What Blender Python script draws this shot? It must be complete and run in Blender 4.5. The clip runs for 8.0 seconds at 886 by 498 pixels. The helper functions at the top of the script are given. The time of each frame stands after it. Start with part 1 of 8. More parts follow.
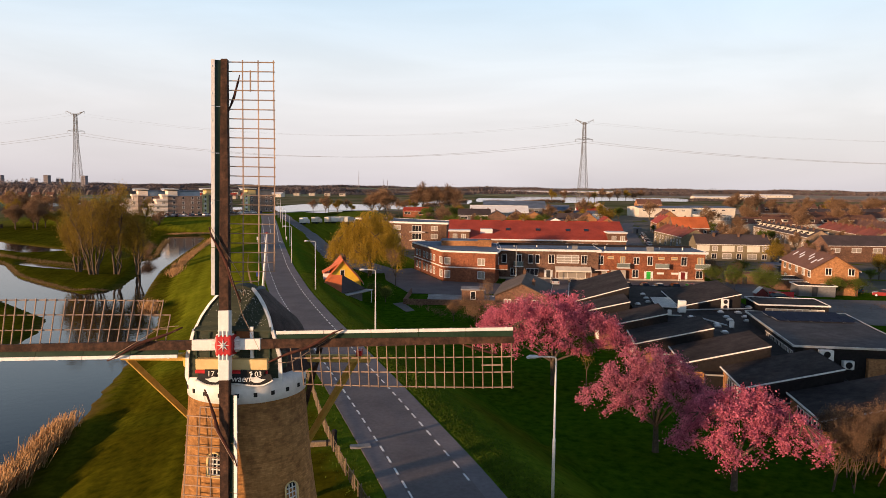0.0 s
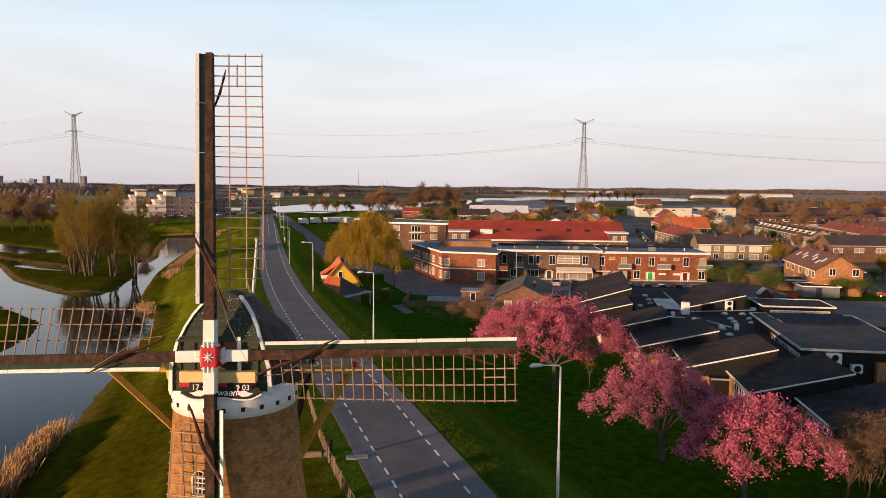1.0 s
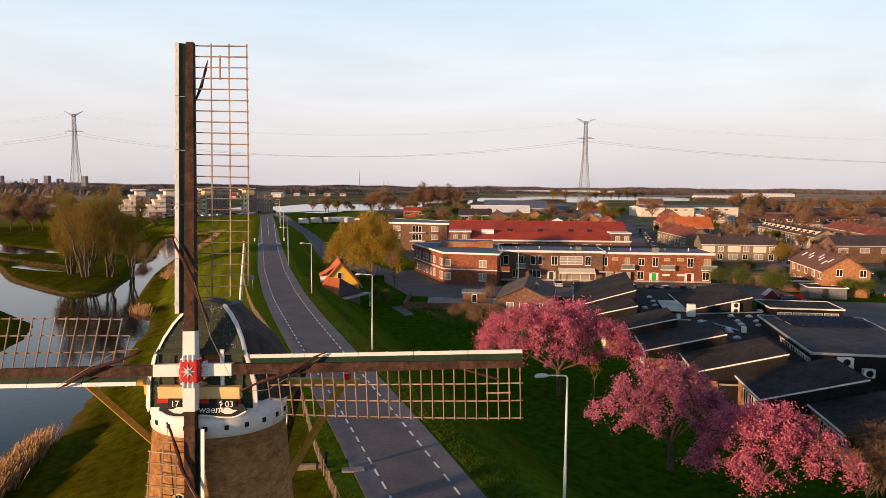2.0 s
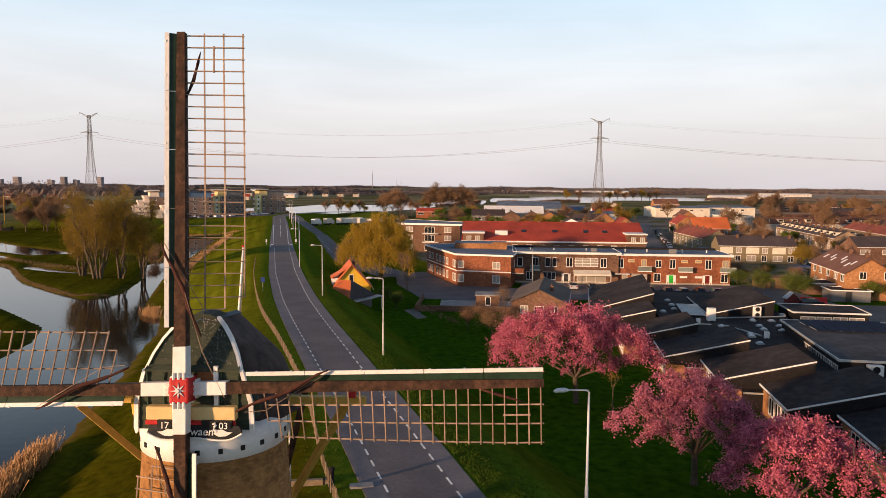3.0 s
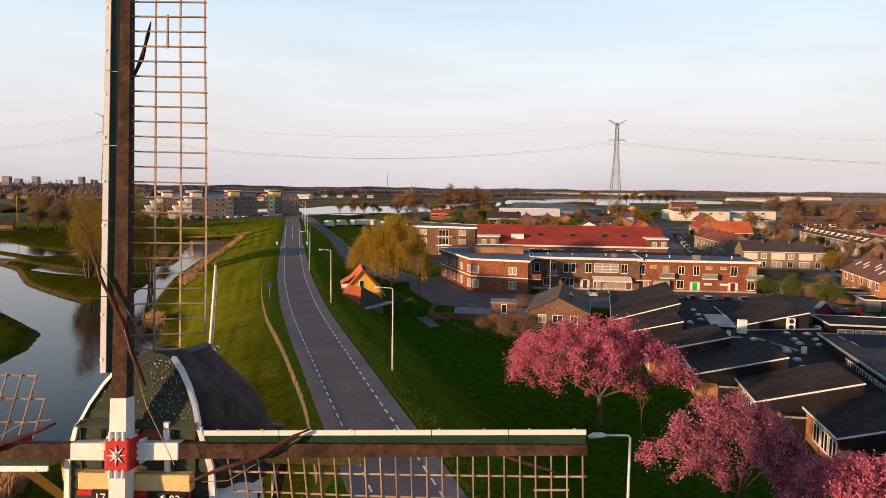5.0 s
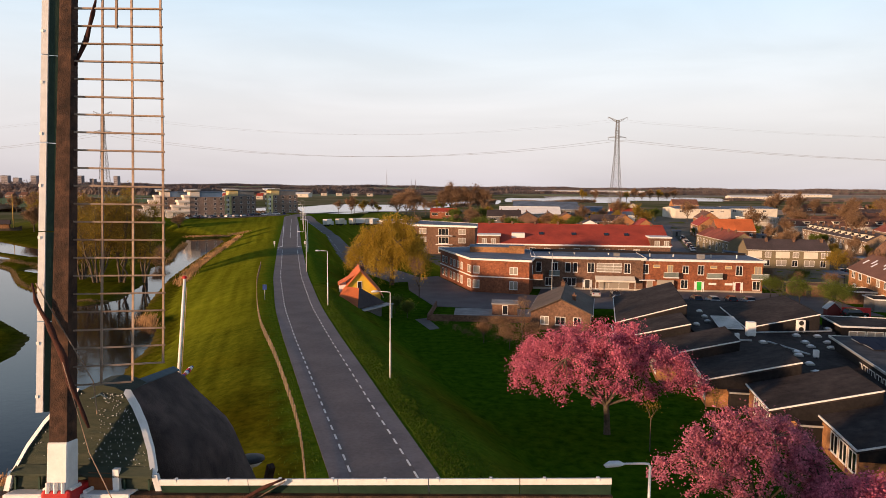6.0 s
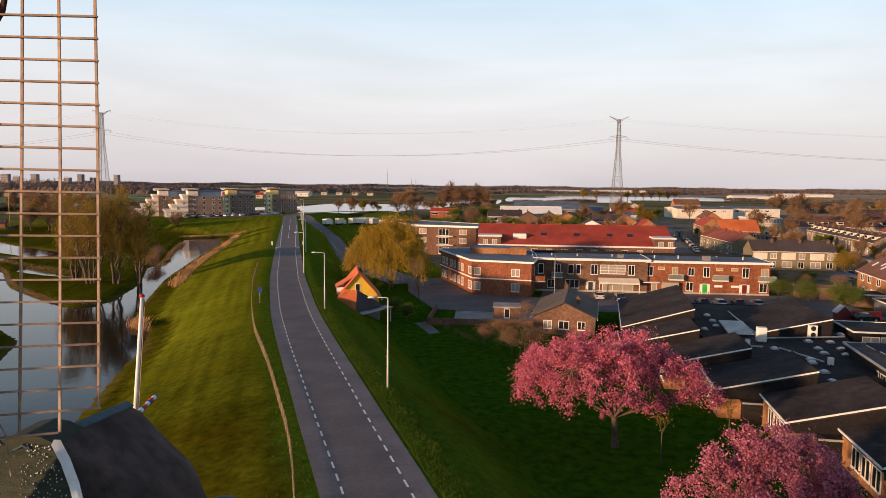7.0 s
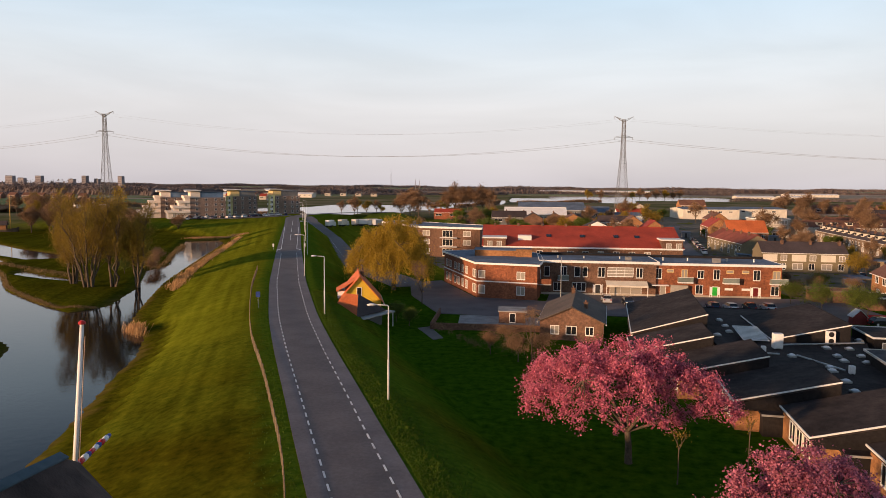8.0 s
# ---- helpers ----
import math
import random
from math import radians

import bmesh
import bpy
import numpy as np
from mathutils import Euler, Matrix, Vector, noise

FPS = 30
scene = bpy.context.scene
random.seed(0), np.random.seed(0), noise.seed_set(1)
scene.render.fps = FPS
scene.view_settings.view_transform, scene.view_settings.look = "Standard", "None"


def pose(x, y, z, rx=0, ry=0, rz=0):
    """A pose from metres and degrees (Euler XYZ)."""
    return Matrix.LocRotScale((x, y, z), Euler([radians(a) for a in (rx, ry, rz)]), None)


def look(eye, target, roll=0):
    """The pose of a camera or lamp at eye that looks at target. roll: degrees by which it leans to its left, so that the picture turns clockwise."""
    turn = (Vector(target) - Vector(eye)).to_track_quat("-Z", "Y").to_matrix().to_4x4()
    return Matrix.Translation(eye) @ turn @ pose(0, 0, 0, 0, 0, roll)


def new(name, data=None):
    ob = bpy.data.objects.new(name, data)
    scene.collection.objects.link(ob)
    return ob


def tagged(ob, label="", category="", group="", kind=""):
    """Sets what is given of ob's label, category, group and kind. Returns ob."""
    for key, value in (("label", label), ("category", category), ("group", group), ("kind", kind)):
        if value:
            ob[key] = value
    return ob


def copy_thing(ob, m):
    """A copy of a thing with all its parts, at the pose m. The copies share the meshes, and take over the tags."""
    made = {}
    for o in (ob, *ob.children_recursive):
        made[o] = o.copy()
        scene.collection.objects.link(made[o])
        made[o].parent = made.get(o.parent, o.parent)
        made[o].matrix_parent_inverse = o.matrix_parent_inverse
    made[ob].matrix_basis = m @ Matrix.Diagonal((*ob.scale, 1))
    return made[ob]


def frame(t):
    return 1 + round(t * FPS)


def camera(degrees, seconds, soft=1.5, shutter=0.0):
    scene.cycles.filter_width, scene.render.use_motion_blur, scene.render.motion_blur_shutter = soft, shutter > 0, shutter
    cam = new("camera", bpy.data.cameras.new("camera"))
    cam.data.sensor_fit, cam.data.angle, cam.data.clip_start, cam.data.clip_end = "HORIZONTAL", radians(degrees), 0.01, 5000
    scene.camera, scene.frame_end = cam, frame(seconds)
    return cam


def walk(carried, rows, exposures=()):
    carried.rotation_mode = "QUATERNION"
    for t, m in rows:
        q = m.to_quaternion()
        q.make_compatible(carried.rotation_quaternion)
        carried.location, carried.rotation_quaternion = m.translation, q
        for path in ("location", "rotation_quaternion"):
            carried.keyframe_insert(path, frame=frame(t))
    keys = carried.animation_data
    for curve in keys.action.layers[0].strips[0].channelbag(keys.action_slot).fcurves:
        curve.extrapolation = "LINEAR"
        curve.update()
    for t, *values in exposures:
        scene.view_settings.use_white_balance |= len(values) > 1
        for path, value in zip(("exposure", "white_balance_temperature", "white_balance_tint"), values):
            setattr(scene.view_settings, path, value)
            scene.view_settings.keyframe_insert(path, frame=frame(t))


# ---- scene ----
cam = camera(64.2, 8.0, soft=0.8)
PATH = [
    (0, (1.512, -1.131, 17.761), (1.397, 0.857, 17.578), 0.6),
    (0.5, (1.479, -0.284, 17.774), (1.365, 1.704, 17.591), 0.5),
    (1, (1.432, 0.604, 17.803), (1.318, 2.592, 17.62), 0.5),
    (1.5, (1.394, 1.634, 17.81), (1.279, 3.622, 17.626), 0.5),
    (2.8, (1.288, 4.442, 17.84), (1.151, 6.429, 17.657), 0.3),
    (3, (1.233, 4.918, 17.86), (1.079, 6.904, 17.677), 0.4),
    (3.5, (1.127, 6.189, 17.885), (0.935, 8.172, 17.702), 0.5),
    (4, (1.007, 7.434, 17.918), (0.815, 9.416, 17.734), 0.5),
    (4.5, (0.875, 8.874, 17.984), (0.682, 10.856, 17.801), 0.5),
    (4.7, (0.854, 9.397, 17.987), (0.66, 11.379, 17.806), 0.6),
    (5.8, (0.636, 12.377, 18.114), (0.441, 14.359, 17.936), 0.7),
    (6, (0.568, 12.994, 18.134), (0.374, 14.976, 17.949), 0.5),
    (6.5, (0.417, 14.584, 18.165), (0.223, 16.566, 17.98), 0.5),
    (7, (0.268, 16.054, 18.238), (0.073, 18.036, 18.051), 0.6),
    (7.5, (0.138, 17.638, 18.276), (-0.059, 19.62, 18.09), 0.5),
    (8, (-0.007, 19.228, 18.282), (-0.213, 21.209, 18.097), 0.5),
]
walk(cam, [(t, look(e, a, r)) for t, e, a, r in PATH], [(0.0, 0.50), (6.5, 0.50), (8.0, 0.38)])

# ---- light ----
SUN_EL, SUN_AZ = radians(7.0), radians(229.0)   # azimuth from +y towards +x
sun_from = Vector((math.sin(SUN_AZ) * math.cos(SUN_EL), math.cos(SUN_AZ) * math.cos(SUN_EL), math.sin(SUN_EL)))
world = bpy.data.worlds.new("sky")
scene.world = world
world.use_nodes = True
wn, wl = world.node_tree.nodes, world.node_tree.links
wn.clear()
w_out = wn.new("ShaderNodeOutputWorld")
w_bg = wn.new("ShaderNodeBackground")
w_sky = wn.new("ShaderNodeTexSky")
w_sky.sky_type = "NISHITA"
w_sky.sun_disc = False
w_sky.sun_elevation, w_sky.sun_rotation = SUN_EL, SUN_AZ
w_sky.air_density, w_sky.dust_density, w_sky.ozone_density = 1.0, 1.2, 1.5
SKY_STRENGTH = 0.12
w_bg.inputs["Strength"].default_value = SKY_STRENGTH
# evening haze that pales the sky near the horizon, and a thin streaky cloud veil
w_tc = wn.new("ShaderNodeTexCoord")
w_sep = wn.new("ShaderNodeSeparateXYZ")
w_grad = wn.new("ShaderNodeValToRGB")
stops = ((0, (0.545, 0.505, 0.535)), (0.05, (0.610, 0.572, 0.595)), (0.1, (0.665, 0.640, 0.655)), (0.16, (0.640, 0.668, 0.704)), (0.24, (0.544, 0.656, 0.756)), (0.34, (0.235, 0.330, 0.465)), (0.52, (0.105, 0.155, 0.245)), (1, (0.040, 0.068, 0.128)))
el = w_grad.color_ramp.elements
while len(el) < len(stops):
    el.new(0.5)
for k, (pos, col) in enumerate(stops):
    el[k].position, el[k].color = pos, (*col, 1)
w_map = wn.new("ShaderNodeMapping")
w_map.inputs["Scale"].default_value = (1.0, 1.3, 6.0)
w_map.inputs["Rotation"].default_value = (0.12, 0.28, 0.3)
w_noise = wn.new("ShaderNodeTexNoise")
w_noise.inputs["Scale"].default_value, w_noise.inputs["Detail"].default_value = 2.0, 6.0
w_noise.inputs["Distortion"].default_value = 0.5
w_ramp = wn.new("ShaderNodeMapRange")
w_ramp.inputs["From Min"].default_value, w_ramp.inputs["From Max"].default_value = 0.42, 0.8
w_ramp.inputs["To Min"].default_value, w_ramp.inputs["To Max"].default_value = 0.97, 1.14
w_gain = wn.new("ShaderNodeVectorMath")
w_gain.operation = "SCALE"
w_scale = wn.new("ShaderNodeVectorMath")
w_scale.operation, w_scale.inputs["Scale"].default_value = "SCALE", 1.0 / SKY_STRENGTH
w_mix = wn.new("ShaderNodeMix")
w_mix.data_type = "RGBA"
w_mix.inputs["Factor"].default_value = 0.86
for a, b in ((w_tc.outputs["Generated"], w_map.inputs["Vector"]), (w_map.outputs["Vector"], w_noise.inputs["Vector"]),
             (w_tc.outputs["Generated"], w_sep.inputs["Vector"]), (w_sep.outputs["Z"], w_grad.inputs["Fac"]),
             (w_noise.outputs["Fac"], w_ramp.inputs["Value"]), (w_grad.outputs["Color"], w_gain.inputs[0]), (w_ramp.outputs["Result"], w_gain.inputs["Scale"]),
             (w_gain.outputs["Vector"], w_scale.inputs[0]), (w_sky.outputs["Color"], w_mix.inputs["A"]), (w_scale.outputs["Vector"], w_mix.inputs["B"]),
             (w_mix.outputs["Result"], w_bg.inputs["Color"]), (w_bg.outputs["Background"], w_out.inputs["Surface"])):
    wl.new(a, b)
sun = new("sun", bpy.data.lights.new("sun", "SUN"))
sun.data.energy, sun.data.angle, sun.data.color = 4.8, radians(2.6), (1.0, 0.605, 0.345)
sun.matrix_world = look(sun_from * 100, (0, 0, 0))

# ---- materials ----


def mat(name, a, b, scale=2.0, rough=0.85, bump=0.0, bscale=None, metal=0.0, big=0.25, rnd=0.0, isl=0.0, spec=0.3, stretch=(1, 1, 1), trans=0.0, bigscale=None):
    """Two colours mixed by noise at one scale, brightness varied at a larger one, fine relief."""
    m = bpy.data.materials.new(name)
    m.use_nodes = True
    n, l = m.node_tree.nodes, m.node_tree.links
    p = n["Principled BSDF"]
    g = n.new("ShaderNodeNewGeometry")
    mp = n.new("ShaderNodeMapping")
    mp.inputs["Scale"].default_value = stretch
    l.new(g.outputs["Position"], mp.inputs["Vector"])
    t = n.new("ShaderNodeTexNoise")
    t.inputs["Scale"].default_value, t.inputs["Detail"].default_value, t.inputs["Roughness"].default_value = scale, 6, 0.65
    l.new(mp.outputs["Vector"], t.inputs["Vector"])
    r = n.new("ShaderNodeValToRGB")
    r.color_ramp.elements[0].position, r.color_ramp.elements[0].color = 0.3, (*a, 1)
    r.color_ramp.elements[1].position, r.color_ramp.elements[1].color = 0.7, (*b, 1)
    l.new(t.outputs["Fac"], r.inputs["Fac"])
    t2 = n.new("ShaderNodeTexNoise")
    t2.inputs["Scale"].default_value, t2.inputs["Detail"].default_value = bigscale or scale * 0.09, 3
    l.new(g.outputs["Position"], t2.inputs["Vector"])
    val = n.new("ShaderNodeMapRange")
    val.inputs["From Min"].default_value, val.inputs["From Max"].default_value = 0.3, 0.7
    val.inputs["To Min"].default_value, val.inputs["To Max"].default_value = 1 - big, 1 + big
    l.new(t2.outputs["Fac"], val.inputs["Value"])
    last = val.outputs["Result"]
    for amount, kind, out in ((rnd, "ShaderNodeObjectInfo", "Random"), (isl, "ShaderNodeNewGeometry", "Random Per Island")):
        if amount:
            o = n.new(kind)
            k = n.new("ShaderNodeMapRange")
            k.inputs["To Min"].default_value, k.inputs["To Max"].default_value = 1 - amount, 1 + amount
            l.new(o.outputs[out], k.inputs["Value"])
            mu = n.new("ShaderNodeMath")
            mu.operation = "MULTIPLY"
            l.new(last, mu.inputs[0])
            l.new(k.outputs["Result"], mu.inputs[1])
            last = mu.outputs["Value"]
    hsv = n.new("ShaderNodeHueSaturation")
    l.new(last, hsv.inputs["Value"])
    l.new(r.outputs["Color"], hsv.inputs["Color"])
    l.new(hsv.outputs["Color"], p.inputs["Base Color"])
    p.inputs["Roughness"].default_value, p.inputs["Metallic"].default_value = rough, metal
    p.inputs["Specular IOR Level"].default_value = spec
    if bump:
        t3 = n.new("ShaderNodeTexNoise")
        t3.inputs["Scale"].default_value, t3.inputs["Detail"].default_value = bscale or scale * 4, 4
        l.new(mp.outputs["Vector"], t3.inputs["Vector"])
        bp = n.new("ShaderNodeBump")
        bp.inputs["Strength"].default_value, bp.inputs["Distance"].default_value = bump, 0.05
        l.new(t3.outputs["Fac"], bp.inputs["Height"])
        l.new(bp.outputs["Normal"], p.inputs["Normal"])
    if trans:
        out = n["Material Output"]
        tr = n.new("ShaderNodeBsdfTranslucent")
        l.new(hsv.outputs["Color"], tr.inputs["Color"])
        mx = n.new("ShaderNodeMixShader")
        mx.inputs["Fac"].default_value = trans
        l.new(p.outputs["BSDF"], mx.inputs[1])
        l.new(tr.outputs["BSDF"], mx.inputs[2])
        l.new(mx.outputs["Shader"], out.inputs["Surface"])
    return m


def brick_mat(name, a, b, mortar, round_=False, rows=0.075, length=0.24):
    """Running-bond brickwork; on walls by x + y along, on round walls by the angle."""
    m = mat(name, [c * 0.72 for c in a], [c * 1.18 for c in b], 2.4, 0.9, 0.0, big=0.22, rnd=0.06)
    n, l = m.node_tree.nodes, m.node_tree.links
    p = n["Principled BSDF"]
    hs = next(k for k in n if k.type == "HUE_SAT")
    tc = n.new("ShaderNodeTexCoord")
    sx = n.new("ShaderNodeSeparateXYZ")
    l.new(tc.outputs["Object"], sx.inputs["Vector"])
    along = n.new("ShaderNodeMath")
    if round_:
        along.operation = "ARCTAN2"
        l.new(sx.outputs["X"], along.inputs[0])
        l.new(sx.outputs["Y"], along.inputs[1])
        mul = n.new("ShaderNodeMath")
        mul.operation, mul.inputs[1].default_value = "MULTIPLY", 3.0
        l.new(along.outputs["Value"], mul.inputs[0])
        along = mul
    else:
        along.operation = "ADD"
        l.new(sx.outputs["X"], along.inputs[0])
        l.new(sx.outputs["Y"], along.inputs[1])
    cx = n.new("ShaderNodeCombineXYZ")
    l.new(along.outputs["Value"], cx.inputs["X"])
    l.new(sx.outputs["Z"], cx.inputs["Y"])
    bt = n.new("ShaderNodeTexBrick")
    bt.inputs["Scale"].default_value = 1.0
    bt.inputs["Brick Width"].default_value, bt.inputs["Row Height"].default_value = length, rows
    bt.inputs["Mortar Size"].default_value = 0.008
    bt.inputs["Color1"].default_value, bt.inputs["Color2"].default_value = (1, 1, 1, 1), (0.62, 0.62, 0.62, 1)
    bt.inputs["Mortar"].default_value = (*mortar, 1)
    l.new(cx.outputs["Vector"], bt.inputs["Vector"])
    mx = n.new("ShaderNodeMix")
    mx.data_type, mx.blend_type = "RGBA", "MULTIPLY"
    mx.inputs["Factor"].default_value = 1.0
    l.new(hs.outputs["Color"], mx.inputs["A"])
    l.new(bt.outputs["Color"], mx.inputs["B"])
    l.new(mx.outputs["Result"], p.inputs["Base Color"])
    bp = n.new("ShaderNodeBump")
    bp.inputs["Strength"].default_value, bp.inputs["Distance"].default_value = 0.5, 0.01
    l.new(bt.outputs["Fac"], bp.inputs["Height"])
    bp.invert = True
    l.new(bp.outputs["Normal"], p.inputs["Normal"])
    return m


GRASS_VERGE = mat("verge_grass", (0.042, 0.078, 0.006), (0.090, 0.130, 0.012), 3, 0.9, isl=0.15, trans=0.25, spec=0.1)
GRASS = mat("grass", (0.042, 0.058, 0.004), (0.120, 0.130, 0.010), 1.3, 0.95, 0.18, 14, big=0.22, spec=0.0)
# mowing streaks that follow the dike
_n, _l = GRASS.node_tree.nodes, GRASS.node_tree.links
_hs = next(k for k in _n if k.type == "HUE_SAT")
_geo = _n.new("ShaderNodeNewGeometry")
_map = _n.new("ShaderNodeMapping")
_map.vector_type = "TEXTURE"
_map.inputs["Rotation"].default_value, _map.inputs["Scale"].default_value = (0, 0, radians(19)), (1, 26, 1)
_str = _n.new("ShaderNodeTexNoise")
_str.inputs["Scale"].default_value, _str.inputs["Detail"].default_value = 0.55, 5
_rng = _n.new("ShaderNodeMapRange")
_rng.inputs["From Min"].default_value, _rng.inputs["From Max"].default_value = 0.35, 0.65
_rng.inputs["To Min"].default_value, _rng.inputs["To Max"].default_value = 0.80, 1.20
_mul = _n.new("ShaderNodeMath")
_mul.operation = "MULTIPLY"
_old = _hs.inputs["Value"].links[0].from_socket
_l.new(_geo.outputs["Position"], _map.inputs["Vector"])
_l.new(_map.outputs["Vector"], _str.inputs["Vector"])
_l.new(_str.outputs["Fac"], _rng.inputs["Value"])
_l.new(_old, _mul.inputs[0])
_l.new(_rng.outputs["Result"], _mul.inputs[1])
_l.new(_mul.outputs["Value"], _hs.inputs["Value"])


def two_tone(tree_, a, b, scale, lo=0.3, hi=0.7, detail=6):
    """A noise ramp between two colours; returns its colour socket."""
    nn, ll = tree_.nodes, tree_.links
    geo = nn.new("ShaderNodeNewGeometry")
    tx = nn.new("ShaderNodeTexNoise")
    tx.inputs["Scale"].default_value, tx.inputs["Detail"].default_value, tx.inputs["Roughness"].default_value = scale, detail, 0.65
    ll.new(geo.outputs["Position"], tx.inputs["Vector"])
    rp = nn.new("ShaderNodeValToRGB")
    rp.color_ramp.elements[0].position, rp.color_ramp.elements[0].color = lo, (*a, 1)
    rp.color_ramp.elements[1].position, rp.color_ramp.elements[1].color = hi, (*b, 1)
    ll.new(tx.outputs["Fac"], rp.inputs["Fac"])
    return rp.outputs["Color"]


def turf_layers():
    """Bank grass that turns to lawn darkened for the dike's shade, road verge and far farmland where the ground's
    layers say so.
    """
    tr = GRASS.node_tree
    nn, ll = tr.nodes, tr.links
    last = _hs.outputs["Color"]

    def layer(attr, colour, blend="MIX"):
        nonlocal last
        at = nn.new("ShaderNodeAttribute")
        at.attribute_name = attr
        mx = nn.new("ShaderNodeMix")
        mx.data_type, mx.blend_type = "RGBA", blend
        ll.new(at.outputs["Fac"], mx.inputs["Factor"])
        ll.new(last, mx.inputs["A"])
        ll.new(colour, mx.inputs["B"])
        last = mx.outputs["Result"]
    # multiplies the near left bank and the low island darker and browner
    layer("dry", two_tone(tr, (0.62, 0.50, 0.42), (0.82, 0.68, 0.55), 0.25), "MULTIPLY")
    # brighter yellow-green that takes over farther along the dike
    streak = nn.new("ShaderNodeMix")
    streak.data_type, streak.blend_type = "RGBA", "MULTIPLY"
    streak.inputs["Factor"].default_value = 1.0
    ll.new(two_tone(tr, (0.098, 0.116, 0.006), (0.195, 0.205, 0.014), 0.5), streak.inputs["A"])
    ll.new(_rng.outputs["Result"], streak.inputs["B"])
    layer("lush", streak.outputs["Result"])
    # lawn green, with the shade behind the dike darkened into its colour
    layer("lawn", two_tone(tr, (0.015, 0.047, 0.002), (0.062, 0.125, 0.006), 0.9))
    layer("verge", two_tone(tr, (0.042, 0.090, 0.005), (0.125, 0.175, 0.014), 1.6))
    layer("rim", two_tone(tr, (0.10, 0.060, 0.022), (0.20, 0.13, 0.05), 1.2))
    layer("far", two_tone(tr, (0.095, 0.105, 0.040), (0.215, 0.185, 0.115), 0.012, 0.4, 0.6, 3))
    ll.new(last, nn["Principled BSDF"].inputs["Base Color"])


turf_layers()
ASPHALT = mat("asphalt", (0.120, 0.104, 0.103), (0.165, 0.145, 0.144), 3.0, 0.85, 0.1, 60, big=0.16, spec=0.25)
PAVING = mat("paving", (0.13, 0.115, 0.105), (0.20, 0.175, 0.16), 1.5, 0.9, 0.2, 40, big=0.2)
KERB = mat("kerb_concrete", (0.26, 0.25, 0.24), (0.36, 0.34, 0.32), 6, 0.9, 0.2)
PAINT_W = mat("white_paint", (0.70, 0.69, 0.66), (0.84, 0.83, 0.80), 5, 0.55, 0.1, 30, big=0.06)
LINE_W = mat("road_line_paint", (0.68, 0.67, 0.65), (0.86, 0.86, 0.84), 9, 0.8, big=0.12, rnd=0.08)
DGREEN = mat("dark_green_paint", (0.012, 0.035, 0.022), (0.03, 0.06, 0.036), 4, 0.6, 0.2, 30)
BOARD_OLD = mat("weathered_green_boards", (0.02, 0.033, 0.022), (0.055, 0.062, 0.04), 3, 0.8, 0.4, 30, stretch=(0.6, 3, 3))
STOCK = mat("weathered_stock", (0.014, 0.008, 0.006), (0.092, 0.046, 0.027), 5, 0.85, 0.6, 40, stretch=(1, 1, 1), big=0.5, bigscale=1.6)
LATH = mat("lattice_wood", (0.23, 0.155, 0.11), (0.38, 0.275, 0.20), 8, 0.8, 0.2, rnd=0.22)
OCHRE = mat("ochre_paint", (0.50, 0.30, 0.05), (0.62, 0.40, 0.09), 5, 0.6, 0.1, big=0.12)
CREAM = mat("cream_paint", (0.62, 0.46, 0.20), (0.70, 0.54, 0.26), 5, 0.6, big=0.08)
RUST_W = mat("orange_brown_wood", (0.16, 0.055, 0.018), (0.25, 0.09, 0.03), 6, 0.8, 0.3, 30)
RED_P = mat("red_paint", (0.42, 0.018, 0.02), (0.55, 0.03, 0.03), 7, 0.45, 0.1, big=0.1)
SILVER = mat("silver_paint", (0.75, 0.75, 0.75), (0.85, 0.85, 0.84), 7, 0.35, metal=0.2)
BLACK = mat("black_paint", (0.008, 0.009, 0.009), (0.018, 0.018, 0.018), 7, 0.6)
CLOTH = mat("rolled_sailcloth", (0.035, 0.012, 0.009), (0.085, 0.03, 0.02), 7, 0.9, 0.5, 30)
CAP_DARK = mat("tarred_cap_roof", (0.026, 0.018, 0.016), (0.085, 0.060, 0.052), 2.2, 0.85, 0.6, 25, big=0.45, bigscale=0.7)
ZINC = mat("zinc_blue", (0.035, 0.075, 0.10), (0.07, 0.12, 0.15), 3, 0.7)
STEEL = mat("galvanised_steel", (0.42, 0.43, 0.43), (0.55, 0.56, 0.55), 5, 0.45, metal=0.6)
LAMP_W = mat("lamp_grey_paint", (0.62, 0.62, 0.60), (0.74, 0.74, 0.72), 5, 0.5)
TOWER = brick_mat("mill_brick", (0.33, 0.155, 0.048), (0.45, 0.228, 0.076), (0.75, 0.72, 0.68), True)
BRICK = brick_mat("red_brick", (0.24, 0.085, 0.045), (0.36, 0.13, 0.065), (0.8, 0.75, 0.7))
BRICK_O = brick_mat("orange_brick", (0.36, 0.17, 0.075), (0.46, 0.23, 0.10), (0.85, 0.8, 0.75))
BRICK_D = brick_mat("brown_brick", (0.15, 0.085, 0.06), (0.23, 0.13, 0.085), (0.8, 0.75, 0.7))
APT_BRICK = brick_mat("apartment_brick", (0.24, 0.17, 0.14), (0.34, 0.25, 0.20), (0.8, 0.75, 0.7))
BRICK_T = brick_mat("tan_brick", (0.24, 0.17, 0.12), (0.34, 0.25, 0.17), (0.8, 0.75, 0.7))
STUCCO = mat("pale_render", (0.34, 0.30, 0.25), (0.46, 0.41, 0.34), 2, 0.85, rnd=0.1, big=0.1)
YELLOW = mat("yellow_render", (0.62, 0.40, 0.03), (0.70, 0.47, 0.05), 2, 0.8, big=0.1)
